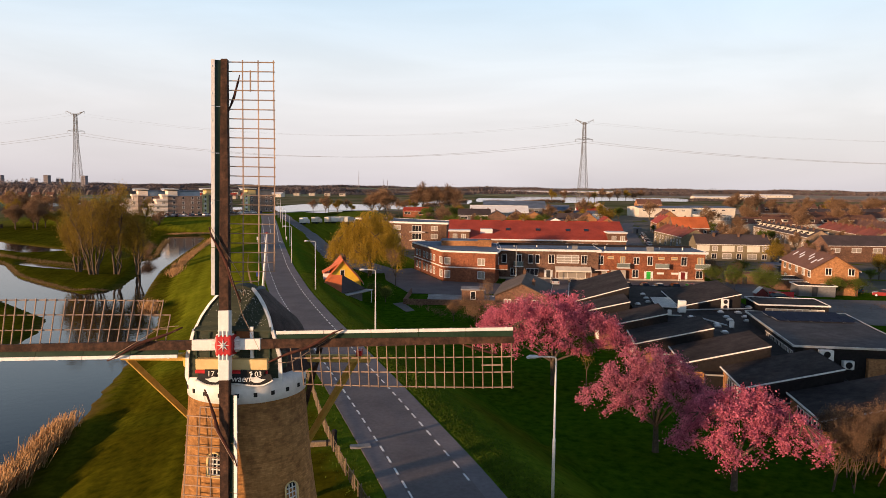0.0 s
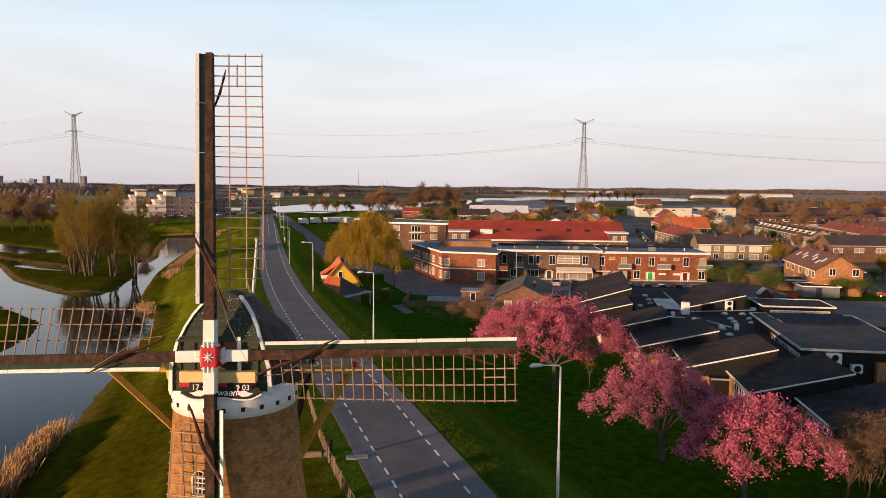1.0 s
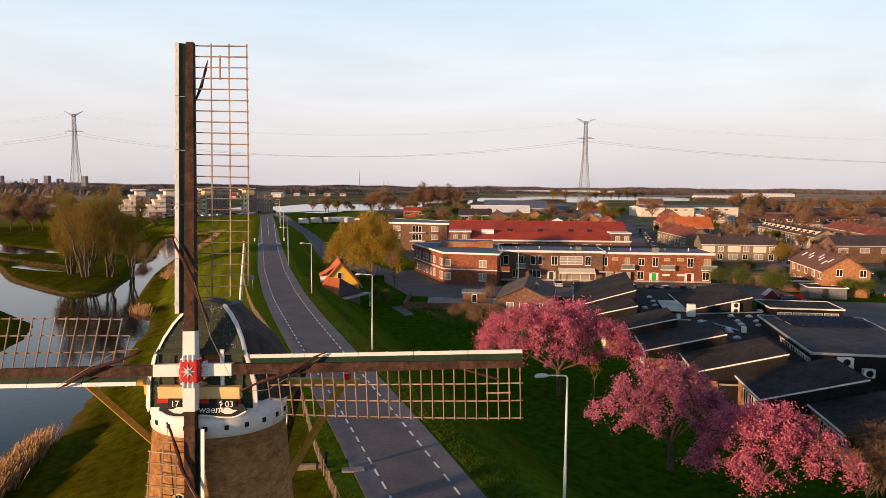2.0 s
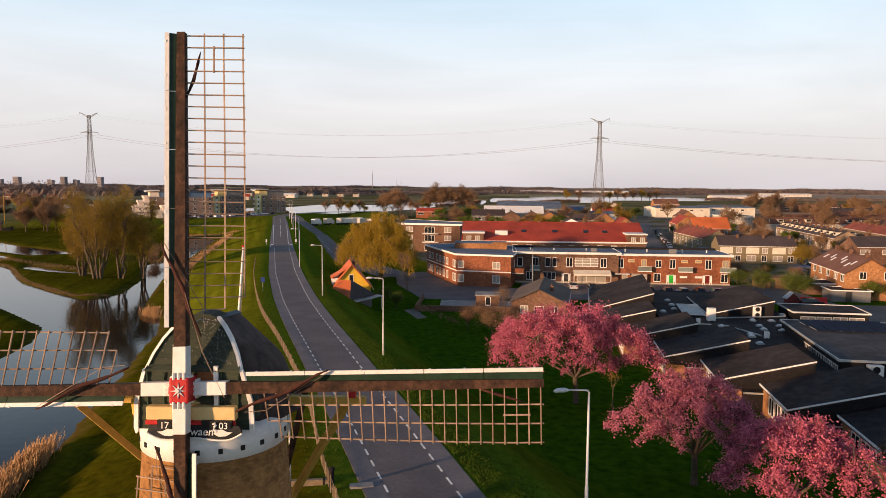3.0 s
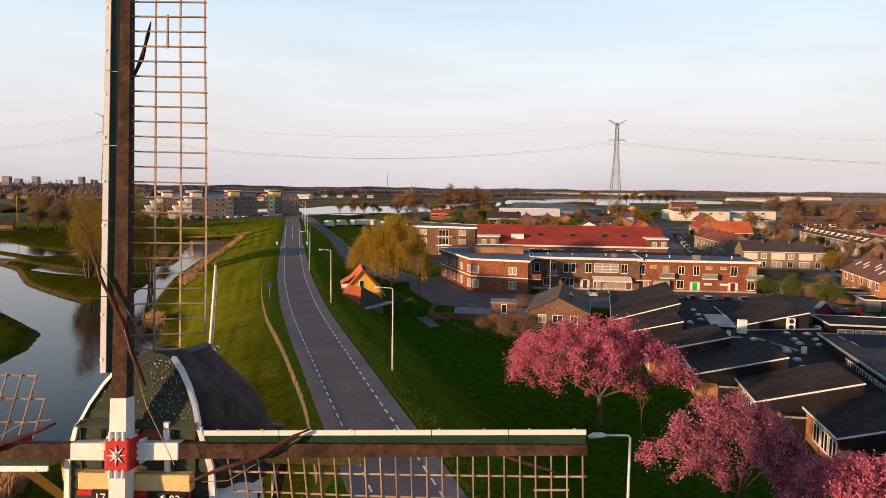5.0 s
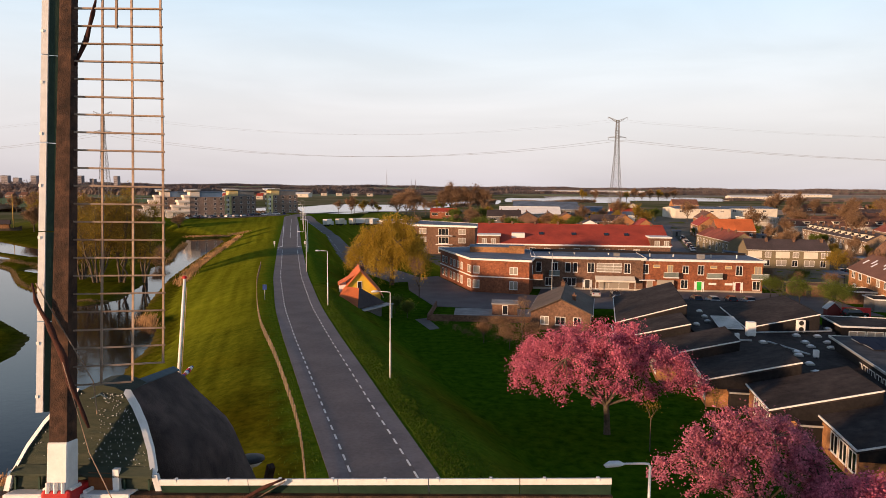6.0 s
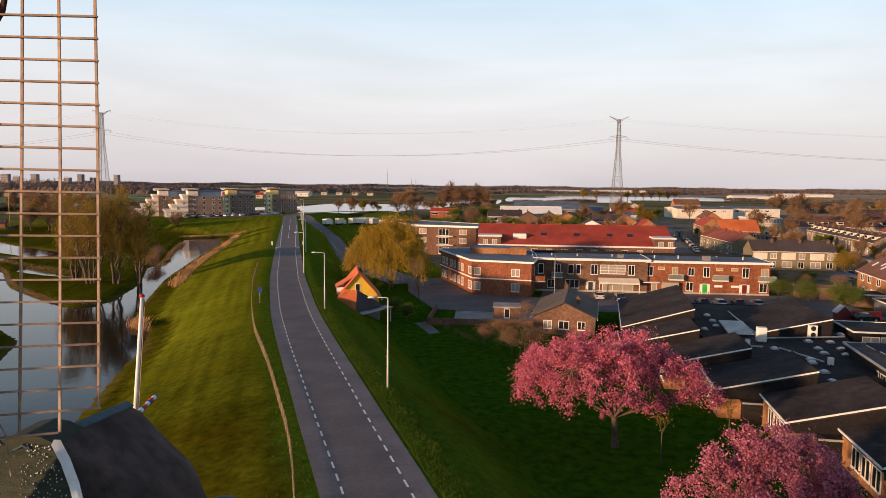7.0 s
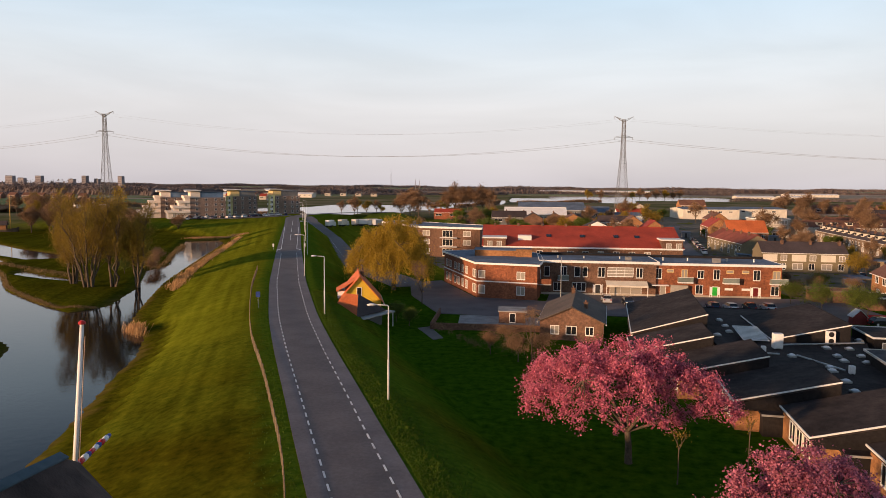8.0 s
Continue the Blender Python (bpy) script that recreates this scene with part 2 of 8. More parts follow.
TILE_RB = mat("red_brown_roof_tiles", (0.17, 0.045, 0.03), (0.26, 0.075, 0.045), 3, 0.8, 0.4, 9, rnd=0.15, big=0.2)
TILE_R = mat("red_roof_tiles", (0.25, 0.034, 0.020), (0.38, 0.062, 0.034), 3, 0.75, 0.4, 9, rnd=0.15, big=0.2)
TILE_OR = mat("orange_roof_tiles", (0.42, 0.10, 0.03), (0.55, 0.15, 0.05), 3, 0.75, 0.4, 9, rnd=0.1, big=0.15)
TILE_D = mat("dark_roof_tiles", (0.042, 0.034, 0.036), (0.078, 0.058, 0.056), 3, 0.75, 0.4, 9, rnd=0.25, big=0.2)
TILE_G = mat("grey_brown_roof_tiles", (0.075, 0.058, 0.046), (0.13, 0.10, 0.08), 3, 0.8, 0.4, 9, big=0.25)
TILE_B = mat("brown_roof_tiles", (0.105, 0.052, 0.036), (0.17, 0.082, 0.054), 3, 0.8, 0.4, 9, rnd=0.2, big=0.2)
BITUMEN = mat("black_bitumen_roof", (0.021, 0.018, 0.019), (0.054, 0.045, 0.043), 1.2, 0.9, 0.3, 20, big=0.35, bigscale=0.25, spec=0.12)
BIT_DARK = mat("dark_grey_bitumen_roof", (0.042, 0.044, 0.052), (0.085, 0.086, 0.095), 1.2, 0.9, 0.2, 20, big=0.25, bigscale=0.2, spec=0.15)
BIT_GREY = mat("grey_bitumen_roof", (0.085, 0.115, 0.16), (0.15, 0.19, 0.25), 1.2, 0.85, 0.2, 20, big=0.25, bigscale=0.2)
FASCIA = mat("dark_fascia", (0.012, 0.011, 0.012), (0.025, 0.022, 0.022), 3, 0.85, spec=0.15)
BLUE_W = mat("blue_cladding", (0.10, 0.17, 0.27), (0.15, 0.23, 0.34), 2, 0.6)
LIME = mat("lime_cladding", (0.58, 0.53, 0.24), (0.66, 0.60, 0.3), 2, 0.7)
GREY_C = mat("grey_cladding", (0.13, 0.13, 0.13), (0.2, 0.2, 0.2), 2, 0.7, rnd=0.2)
BARK = mat("bark", (0.06, 0.045, 0.032), (0.13, 0.10, 0.07), 5, 0.95, 0.8, 25)
BLOSSOM = mat("cherry_blossom", (0.35, 0.065, 0.115), (0.68, 0.215, 0.30), 1.6, 0.75, big=0.2, isl=0.4, trans=0.3)
BLOSSOM_D = mat("dark_cherry_blossom", (0.33, 0.08, 0.13), (0.68, 0.25, 0.34), 1.6, 0.75, big=0.2, isl=0.4, trans=0.3)
WILLOW = mat("willow_spring_leaf", (0.30, 0.20, 0.015), (0.46, 0.31, 0.035), 0.8, 0.8, big=0.15, isl=0.35, trans=0.35)
BUDS = mat("spring_bud_leaf", (0.225, 0.155, 0.020), (0.40, 0.275, 0.045), 0.4, 0.85, big=0.25, isl=0.4, trans=0.45)
TWIG = mat("bare_twigs", (0.17, 0.10, 0.055), (0.29, 0.18, 0.10), 0.3, 0.9, big=0.25, isl=0.4, trans=0.15)
LEAF_G = mat("fresh_green_leaf", (0.07, 0.10, 0.012), (0.15, 0.18, 0.03), 0.8, 0.8, big=0.2, isl=0.4, trans=0.3)
SEDGE = mat("brown_sedge", (0.13, 0.09, 0.04), (0.24, 0.16, 0.07), 2, 0.9, big=0.2, isl=0.3, trans=0.2)
REED = mat("dry_reed", (0.34, 0.19, 0.085), (0.52, 0.32, 0.15), 2, 0.9, big=0.2, isl=0.3, trans=0.2)
# bare-twig brown, paled a little: distance haze mixed into the base colour
WOODS_HAZY = mat("far_woods", (0.17, 0.135, 0.125), (0.26, 0.205, 0.185), 0.05, 0.95, big=0.25, isl=0.12, trans=0.4)
FENCE_W = mat("fence_wood", (0.13, 0.10, 0.065), (0.27, 0.205, 0.13), 6, 0.85, 0.2, rnd=0.2, isl=0.3)
RUBBER = mat("rubber", (0.015, 0.015, 0.015), (0.025, 0.025, 0.025), 5, 0.85)


def glass_mat(name, tint, rough=0.05):
    m = bpy.data.materials.new(name)
    m.use_nodes = True
    p = m.node_tree.nodes["Principled BSDF"]
    p.inputs["Base Color"].default_value = (*tint, 1)
    p.inputs["Roughness"].default_value, p.inputs["Specular IOR Level"].default_value = rough, 0.6
    return m


GLASS = glass_mat("window_glass", (0.018, 0.02, 0.024))
GLASS_B = glass_mat("curtained_glass", (0.32, 0.29, 0.25), 0.12)
SOLAR = glass_mat("solar_glass", (0.010, 0.016, 0.04), 0.65)
SOLAR.node_tree.nodes["Principled BSDF"].inputs["Specular IOR Level"].default_value = 0.06
DOME = glass_mat("acrylic_dome", (0.72, 0.73, 0.75), 0.3)


def car_paint(name, c):
    m = glass_mat(name, c, 0.25)
    m.node_tree.nodes["Principled BSDF"].inputs["Coat Weight"].default_value = 0.6
    return m


CAR_W, CAR_K, CAR_B = car_paint("car_white", (0.75, 0.75, 0.74)), car_paint("car_black", (0.012, 0.012, 0.014)), car_paint("car_blue", (0.015, 0.025, 0.07))
CAR_S, CAR_R = car_paint("car_silver", (0.42, 0.43, 0.44)), car_paint("car_red", (0.25, 0.015, 0.015))

WATER = bpy.data.materials.new("water")
WATER.use_nodes = True
_n, _l = WATER.node_tree.nodes, WATER.node_tree.links
_p = _n["Principled BSDF"]
_p.inputs["Base Color"].default_value = (0.005, 0.008, 0.011, 1)
_p.inputs["Roughness"].default_value, _p.inputs["IOR"].default_value, _p.inputs["Specular IOR Level"].default_value = 0.05, 1.33, 0.22
_g = _n.new("ShaderNodeNewGeometry")
_t = _n.new("ShaderNodeTexNoise")
_t.inputs["Scale"].default_value, _t.inputs["Detail"].default_value = 1.1, 4
_b = _n.new("ShaderNodeBump")
_b.inputs["Strength"].default_value, _b.inputs["Distance"].default_value = 0.14, 0.06
_l.new(_g.outputs["Position"], _t.inputs["Vector"])
_l.new(_t.outputs["Fac"], _b.inputs["Height"])
_l.new(_b.outputs["Normal"], _p.inputs["Normal"])

# ---- mesh helpers ----


def bx(bm, x0, x1, y0, y1, z0, z1, m=None):
    vs = [Vector((x, y, z)) for x in (x0, x1) for y in (y0, y1) for z in (z0, z1)]
    v = [bm.verts.new(m @ p if m else p) for p in vs]
    for f in ((0, 1, 3, 2), (4, 6, 7, 5), (0, 4, 5, 1), (2, 3, 7, 6), (0, 2, 6, 4), (1, 5, 7, 3)):
        bm.faces.new([v[i] for i in f])


def tube(bm, pts, radii, n=6, caps=True, squash=1.0):
    """A round bar along points; radii a number or a list."""
    pts = [Vector(p) for p in pts]
    if not isinstance(radii, (list, tuple)):
        radii = [radii] * len(pts)
    rings = []
    for i, p in enumerate(pts):
        d = (pts[min(i + 1, len(pts) - 1)] - pts[max(i - 1, 0)]).normalized()
        s = d.cross(Vector((0, 0, 1)) if abs(d.z) < 0.95 else Vector((0, 1, 0))).normalized()
        u = s.cross(d)
        off = math.pi / n
        rings.append([bm.verts.new(p + (s * math.cos(off + k * 2 * math.pi / n) + u * math.sin(off + k * 2 * math.pi / n) * squash) * radii[i]) for k in range(n)])
    for a, b in zip(rings, rings[1:]):
        for k in range(n):
            bm.faces.new((a[k], a[(k + 1) % n], b[(k + 1) % n], b[k]))
    if caps:
        bm.faces.new(rings[0][::-1])
        bm.faces.new(rings[-1])


def beam(bm, a, b, w, h, up=(0, 0, 1)):
    """A squared beam from a to b."""
    a, b = Vector(a), Vector(b)
    d = (b - a).normalized()
    s = d.cross(Vector(up)).normalized()
    u = s.cross(d)
    v = [bm.verts.new(p + s * i * w / 2 + u * j * h / 2) for p in (a, b) for i, j in ((-1, -1), (1, -1), (1, 1), (-1, 1))]
    for f in ((3, 2, 1, 0), (4, 5, 6, 7), (0, 1, 5, 4), (1, 2, 6, 5), (2, 3, 7, 6), (3, 0, 4, 7)):
        bm.faces.new([v[i] for i in f])


def slab(bm, poly, vec):
    """A flat polygon pushed out along vec into a solid."""
    poly, vec = [Vector(p) for p in poly], Vector(vec)
    a = [bm.verts.new(p) for p in poly]
    b = [bm.verts.new(p + vec) for p in poly]
    bm.faces.new(a[::-1])
    bm.faces.new(b)
    for i in range(len(a)):
        j = (i + 1) % len(a)
        bm.faces.new((a[i], a[j], b[j], b[i]))


def lathe(bm, prof, n=24, c=(0, 0)):
    rings = [[bm.verts.new((c[0] + r * math.cos(k * 2 * math.pi / n), c[1] + r * math.sin(k * 2 * math.pi / n), z)) for k in range(n)] for r, z in prof]
    for a, b in zip(rings, rings[1:]):
        for k in range(n):
            bm.faces.new((a[k], a[(k + 1) % n], b[(k + 1) % n], b[k]))
    bm.faces.new(rings[0][::-1])
    bm.faces.new(rings[-1])


def bevelled(bm, w, seg=1):
    bmesh.ops.bevel(bm, geom=bm.edges[:], offset=w, segments=seg, affect="EDGES", profile=0.5)
    return bm


def finish(bm, name, material, smooth=False):
    bmesh.ops.recalc_face_normals(bm, faces=bm.faces[:])
    me = bpy.data.meshes.new(name)
    bm.to_mesh(me)
    bm.free()
    me.materials.append(material)
    if smooth:
        me.polygons.foreach_set("use_smooth", [True] * len(me.polygons))
    return me


def part(name, bm, material, parent=None, label="", smooth=False, m=None):
    me = bm if isinstance(bm, bpy.types.Mesh) else finish(bm, name, material, smooth)
    ob = new(name, me)
    ob.parent = parent
    if m is not None:
        ob.matrix_basis = m
    return tagged(ob, label)


def thing(name, m, label, category, group="", kind=""):
    e = new(name)
    e.empty_display_size = 0.3
    e.matrix_basis = m
    return tagged(e, label, category, group, kind)


def mesh_np(name, verts, faces, material, smooth=False):
    """A mesh from arrays of vertices and equal-sized faces."""
    me = bpy.data.meshes.new(name)
    k = faces.shape[1]
    me.vertices.add(len(verts))
    me.vertices.foreach_set("co", np.asarray(verts, np.float32).ravel())
    me.loops.add(faces.size)
    me.loops.foreach_set("vertex_index", np.asarray(faces, np.int32).ravel())
    me.polygons.add(len(faces))
    me.polygons.foreach_set("loop_start", np.arange(0, faces.size, k, dtype=np.int32))
    me.polygons.foreach_set("use_smooth", np.full(len(faces), smooth))
    me.update(calc_edges=True)
    me.materials.append(material)
    return me


# ---- the lie of the land ----
CENTRE = np.array([(24, -60), (14, -12), (7.5, 14), (-0.2, 37.5), (-8.4, 58.2), (-11.7, 66), (-16.3, 77.4), (-22.8, 93.2), (-30.2, 112), (-41.5, 143.8), (-62.5, 208.4), (-96.5, 316), (-116, 376), (-119, 410), (-105, 440), (-60, 470), (40, 500)], float)


def smooth_line(pts, step):
    """Points at even steps along a rounded polyline."""
    pts = np.asarray(pts, float)
    s = np.concatenate([[0], np.cumsum(np.linalg.norm(np.diff(pts, axis=0), axis=1))])
    q = np.arange(0, s[-1], step)
    line = np.stack([np.interp(q, s, pts[:, k]) for k in range(pts.shape[1])], 1)
    w = max(3, int(14 / step) | 1)
    pad = np.concatenate([np.repeat(line[:1], w // 2, 0), line, np.repeat(line[-1:], w // 2, 0)])
    out = np.stack([np.convolve(pad[:, k], np.ones(w) / w, "valid") for k in range(pts.shape[1])], 1)
    out[0], out[-1] = line[0], line[-1]
    return out


ROAD = smooth_line(CENTRE, 1.0)


def line_dist(P, line, closed=False):
    """Distance of points to a polyline, and the side on which they lie (positive: to its right)."""
    a = np.asarray(line, float)
    b = np.roll(a, -1, 0) if closed else a[1:]
    a = a if closed else a[:-1]
    best, side = np.full(len(P), 1e9), np.zeros(len(P))
    for p, q in zip(a, b):
        d = q - p
        L = d @ d
        if L < 1e-9:
            continue
        t = np.clip(((P - p) @ d) / L, 0, 1)
        v = P - (p + t[:, None] * d)
        r = np.hypot(v[:, 0], v[:, 1])
        k = r < best
        best[k] = r[k]
        side[k] = np.sign(v[k, 0] * d[1] - v[k, 1] * d[0])
    return best, side


def inside(P, poly):
    poly = np.asarray(poly, float)
    c = np.zeros(len(P), bool)
    for (x0, y0), (x1, y1) in zip(poly, np.roll(poly, -1, 0)):
        if y0 != y1:
            c ^= ((y0 > P[:, 1]) != (y1 > P[:, 1])) & (P[:, 0] < (x1 - x0) * (P[:, 1] - y0) / (y1 - y0) + x0)
    return c


BANK = [(-22, -60), (-29, 20), (-33.4, 47), (-36.6, 62), (-40.1, 73.4), (-43, 83.6), (-46.9, 95), (-50, 106), (-55.2, 118), (-61.5, 124), (-68, 139.5), (-74.8, 157), (-80.7, 173), (-90.2, 205), (-105.5, 259), (-111, 277)]
CANAL = BANK + [(-119, 290), (-128, 282), (-122, 268), (-108, 232), (-96, 206), (-95, 192), (-82, 165), (-75, 142), (-78, 134), (-91, 143), (-107, 156), (-127, 180), (-170, 214), (-230, 240), (-300, 220), (-200, 165), (-95, 130), (-79, 117), (-69.5, 109), (-64.5, 99), (-61.5, 86), (-80, 74), (-160, 62), (-200, 40), (-200, -60)]
PONDS = ([(-205, 270), (-168, 241), (-136, 222), (-131, 217), (-141, 210), (-163, 223), (-220, 268)],
         [(-176, 226), (-146, 206), (-138, 189), (-160, 204), (-190, 226)],
         [(-125, 186), (-112, 177.5), (-100, 173), (-99, 170.5), (-111, 174), (-123, 180)])
RIVER = [(-172, 516), (-154, 524), (-123, 536), (-96, 577), (-69, 664), (-40, 800), (-4, 945), (60, 985), (114, 1002), (236, 1115), (400, 1260), (420, 1330), (171, 1330), (60, 1250), (10, 1130), (-25, 1000), (-70, 900), (-102, 824), (-129, 767), (-162, 696), (-202, 680), (-235, 640), (-220, 560)]
WATERS = (CANAL, *PONDS, RIVER)
Z_WATER, Z_LOW = -5.0, -4.5


def smoothstep(t):
    t = np.clip(t, 0, 1)
    return t * t * (3 - 2 * t)


def land(P):
    """Height of the ground at points (n, 2)."""
    P = np.asarray(P, float)
    d, side = line_dist(P, ROAD[::4])
    wet = np.zeros(len(P), bool)
    dw = np.full(len(P), 1e9)
    for w in WATERS:
        wet |= inside(P, w)
        dw = np.minimum(dw, line_dist(P, w, True)[0])
    right = Z_LOW * smoothstep((d - 4.6) / 12.0)
    e = np.maximum(d - 6.0, 0)
    fr = dw / (dw + e + 1e-6)
    left = -4.75 * (1 - (0.55 * fr + 0.45 * smoothstep(fr)))
    low = (inside(P, [(-22, -60), *BANK[1:], (-119, 290), (-160, 330), (-700, 330), (-700, -60)])) | (P[:, 1] < -60)
    far = smoothstep((P[:, 1] - 430) / 60)
    left = left * (1 - far) + Z_LOW * far
    z = np.where(side > 0, right, left)
    z = np.where(low, Z_LOW, z)
    z = np.where((d < 3.4), -0.06, z)
    off = d > 6
    shore = np.clip(dw / 2.5, 0, 1)
    z = np.where(off & (z < -3.8), np.minimum(z, Z_WATER + 0.04 + 0.5 * shore), z)
    z = np.where(wet, Z_WATER - np.minimum(0.02 + dw * 0.45, 1.6), z)
    rough = 0.05 * np.sin(P[:, 0] * 0.9 + np.sin(P[:, 1] * 0.5)) * np.sin(P[:, 1] * 0.7 + 1.0)
    return z + np.where((d > 5) & ~wet, rough, 0)


def gz(x, y):
    return float(land(np.array([[x, y]]))[0])


def ticks(lo, hi, step, ends):
    mid = np.arange(lo, hi + step / 2, step)
    grow = [step]
    while sum(grow) < ends:
        grow.append(grow[-1] * 1.25)
    g = np.cumsum(grow)
    return np.concatenate([lo - g[::-1], mid, hi + g])


gx, gy = ticks(-185, 75, 1.4, 6000), ticks(0, 300, 1.4, 6000)
gy = gy[gy > -700]
GX, GY = np.meshgrid(gx, gy)
gp = np.stack([GX.ravel(), GY.ravel()], 1)
gv = np.concatenate([gp, land(gp)[:, None]], 1)
nx = len(gx)
ii = (np.arange(len(gy) - 1)[:, None] * nx + np.arange(nx - 1)).ravel()
gf = np.stack([ii, ii + 1, ii + 1 + nx, ii + nx], 1)
ground_mesh = mesh_np("ground", gv, gf, GRASS, True)
dm_, sm_ = line_dist(gp, ROAD[::4])
wob = 0.9 * np.sin(gp[:, 1] * 0.31) + 0.6 * np.sin(gp[:, 1] * 0.83 + gp[:, 0] * 0.4)
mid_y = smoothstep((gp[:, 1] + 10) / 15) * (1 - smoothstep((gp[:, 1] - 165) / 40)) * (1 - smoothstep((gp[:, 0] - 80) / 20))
shore_ = np.full(len(gp), 1e9)
for w in WATERS[:-1]:
    shore_ = np.minimum(shore_, line_dist(gp, w, True)[0])
# "lawn" also carries painted shade, right of the dike and beyond its verge
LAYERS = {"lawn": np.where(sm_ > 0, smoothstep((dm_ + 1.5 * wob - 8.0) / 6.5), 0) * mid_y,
          "verge": np.where(sm_ > 0, smoothstep((11.0 + 1.5 * wob - dm_) / 5.0), smoothstep((5.4 + 0.3 * wob - dm_) / 0.9)),
          "dry": np.where(sm_ < 0, np.maximum(smoothstep((96 + 9 * wob - gp[:, 1]) / 45), 0.75 * smoothstep((-4.0 - gv[:, 2]) / 0.4)), 0),
          "lush": np.where(sm_ < 0, 0.75 * smoothstep((gp[:, 1] - 76 + 8 * wob) / 60) * smoothstep((gv[:, 2] + 4.35) / 0.6), 0.6 * smoothstep((gp[:, 1] - 150) / 40)),
          "rim": smoothstep((1.1 + 0.4 * wob - shore_) / 0.9) * 0.55,
          "far": np.maximum.reduce([smoothstep((gp[:, 1] - 430) / 90), smoothstep((gp[:, 0] - 105) / 40), smoothstep((-215 - gp[:, 0]) / 60)])}
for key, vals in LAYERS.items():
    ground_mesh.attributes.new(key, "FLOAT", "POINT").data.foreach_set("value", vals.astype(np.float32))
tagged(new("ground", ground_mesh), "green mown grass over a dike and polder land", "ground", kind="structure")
bm = bmesh.new()
bm.faces.new([bm.verts.new(p) for p in ((-6000, -700, Z_WATER), (6000, -700, Z_WATER), (6000, 6000, Z_WATER), (-6000, 6000, Z_WATER))])
tagged(part("water", bm, WATER), "still dark canal water mirroring the evening sky", "water", kind="structure")


def strip(name, line, half, material, lift=0.03, zs=None, shift=0.0, thick=0.12):
    """A paved band along a line of points, with thickness."""
    line = np.asarray(line, float)
    t = np.gradient(line, axis=0)
    t /= np.linalg.norm(t, axis=1)[:, None]
    nrm = np.stack([t[:, 1], -t[:, 0]], 1)
    z = land(line) if zs is None else np.full(len(line), zs)
    if zs is None:
        z = np.convolve(np.pad(z, 4, "edge"), np.ones(9) / 9, "valid")
    rows = []
    for u, dz in ((-half, -thick), (-half, 0), (-half * 0.5, 0), (0, 0), (half * 0.5, 0), (half, 0), (half, -thick)):
        rows.append(np.concatenate([line + nrm * (u + shift), (z + lift + dz)[:, None]], 1))
    v = np.stack(rows, 1).reshape(-1, 3)
    k = 7
    i = (np.arange(len(line) - 1)[:, None] * k + np.arange(k - 1)).ravel()
    f = np.stack([i, i + 1, i + 1 + k, i + k], 1)
    return new(name, mesh_np(name, v, f, material, False))


road = tagged(strip("road", ROAD, 3.3, ASPHALT, 0.0, zs=0.02), "grey asphalt dike road with worn surface", "road", kind="structure")
CYCLE = mat("cycle_lane_asphalt", (0.140, 0.127, 0.132), (0.195, 0.177, 0.183), 3.0, 0.85, 0.1, 60, big=0.18, spec=0.25)
for sh_ in (-2.68, 2.68):
    tagged(strip("road_lane", ROAD, 0.6, CYCLE, 0.006, zs=0.02, shift=sh_, thick=0.005), "paler asphalt cycle lane along the road edge", "road", kind="structure")
SIDE = smooth_line([(-113, 385), (-104, 366), (-101, 352), (-77, 304), (-52, 228), (-36, 196), (-28, 182), (-22, 172)], 1.0)
tagged(strip("side_road", SIDE, 4.6, ASPHALT, 0.12), "narrow asphalt side road down from the dike", "road", kind="structure")

bm = bmesh.new()
for k in range(40, len(SIDE) - 4, 6):
    (xa, ya), (xb, yb) = SIDE[k], SIDE[k + 2]
    za_, zb_ = (float(land(np.array([p_]))[0]) + 0.19 for p_ in (SIDE[k], SIDE[k + 2]))
    slab(bm, [(xa - 0.07, ya, za_), (xa + 0.07, ya, za_), (xb + 0.07, yb, zb_), (xb - 0.07, yb, zb_)], (0, 0, 0.01))
tagged(part("road_marking", bm, LINE_W), "broken white centre line of the side road", "road marking", kind="structure")


def road_point(s, u):
    """A point s metres along the road and u metres to the right of its middle."""
    i = min(max(int(s), 1), len(ROAD) - 2)
    p = ROAD[i] + (ROAD[i + 1] - ROAD[i]) * (s - int(s))
    t = ROAD[i + 1] - ROAD[i - 1]
    t = t / np.linalg.norm(t)
    return Vector((p[0] + t[1] * u, p[1] - t[0] * u, 0)), math.atan2(-t[0], t[1])


def at_y(y):
    return float(np.argmin(np.abs(ROAD[:900, 1] - y)))


# ground cover of the town and the fields beyond
TOWER_G = mat("tower_concrete", (0.20, 0.185, 0.20), (0.27, 0.25, 0.265), 0.1, 0.9, rnd=0.12)
TOWN = mat("town_gardens", (0.05, 0.055, 0.026), (0.17, 0.14, 0.11), 0.12, 0.95, big=0.3, bigscale=0.03)
FIELDS = [mat("field", a, b, 0.015, 0.95, big=0.2) for a, b in (((0.13, 0.14, 0.06), (0.19, 0.19, 0.08)), ((0.24, 0.185, 0.135), (0.31, 0.24, 0.18)), ((0.10, 0.125, 0.05), (0.15, 0.17, 0.07)), ((0.18, 0.15, 0.105), (0.25, 0.21, 0.15)))]


def flat_area(name, poly, material, label, lift):
    bm = bmesh.new()
    slab(bm, [(x, y, Z_LOW - 0.3) for x, y in poly], (0, 0, 0.3 + lift))
    return tagged(part(name, bm, material), label, "ground", kind="structure")


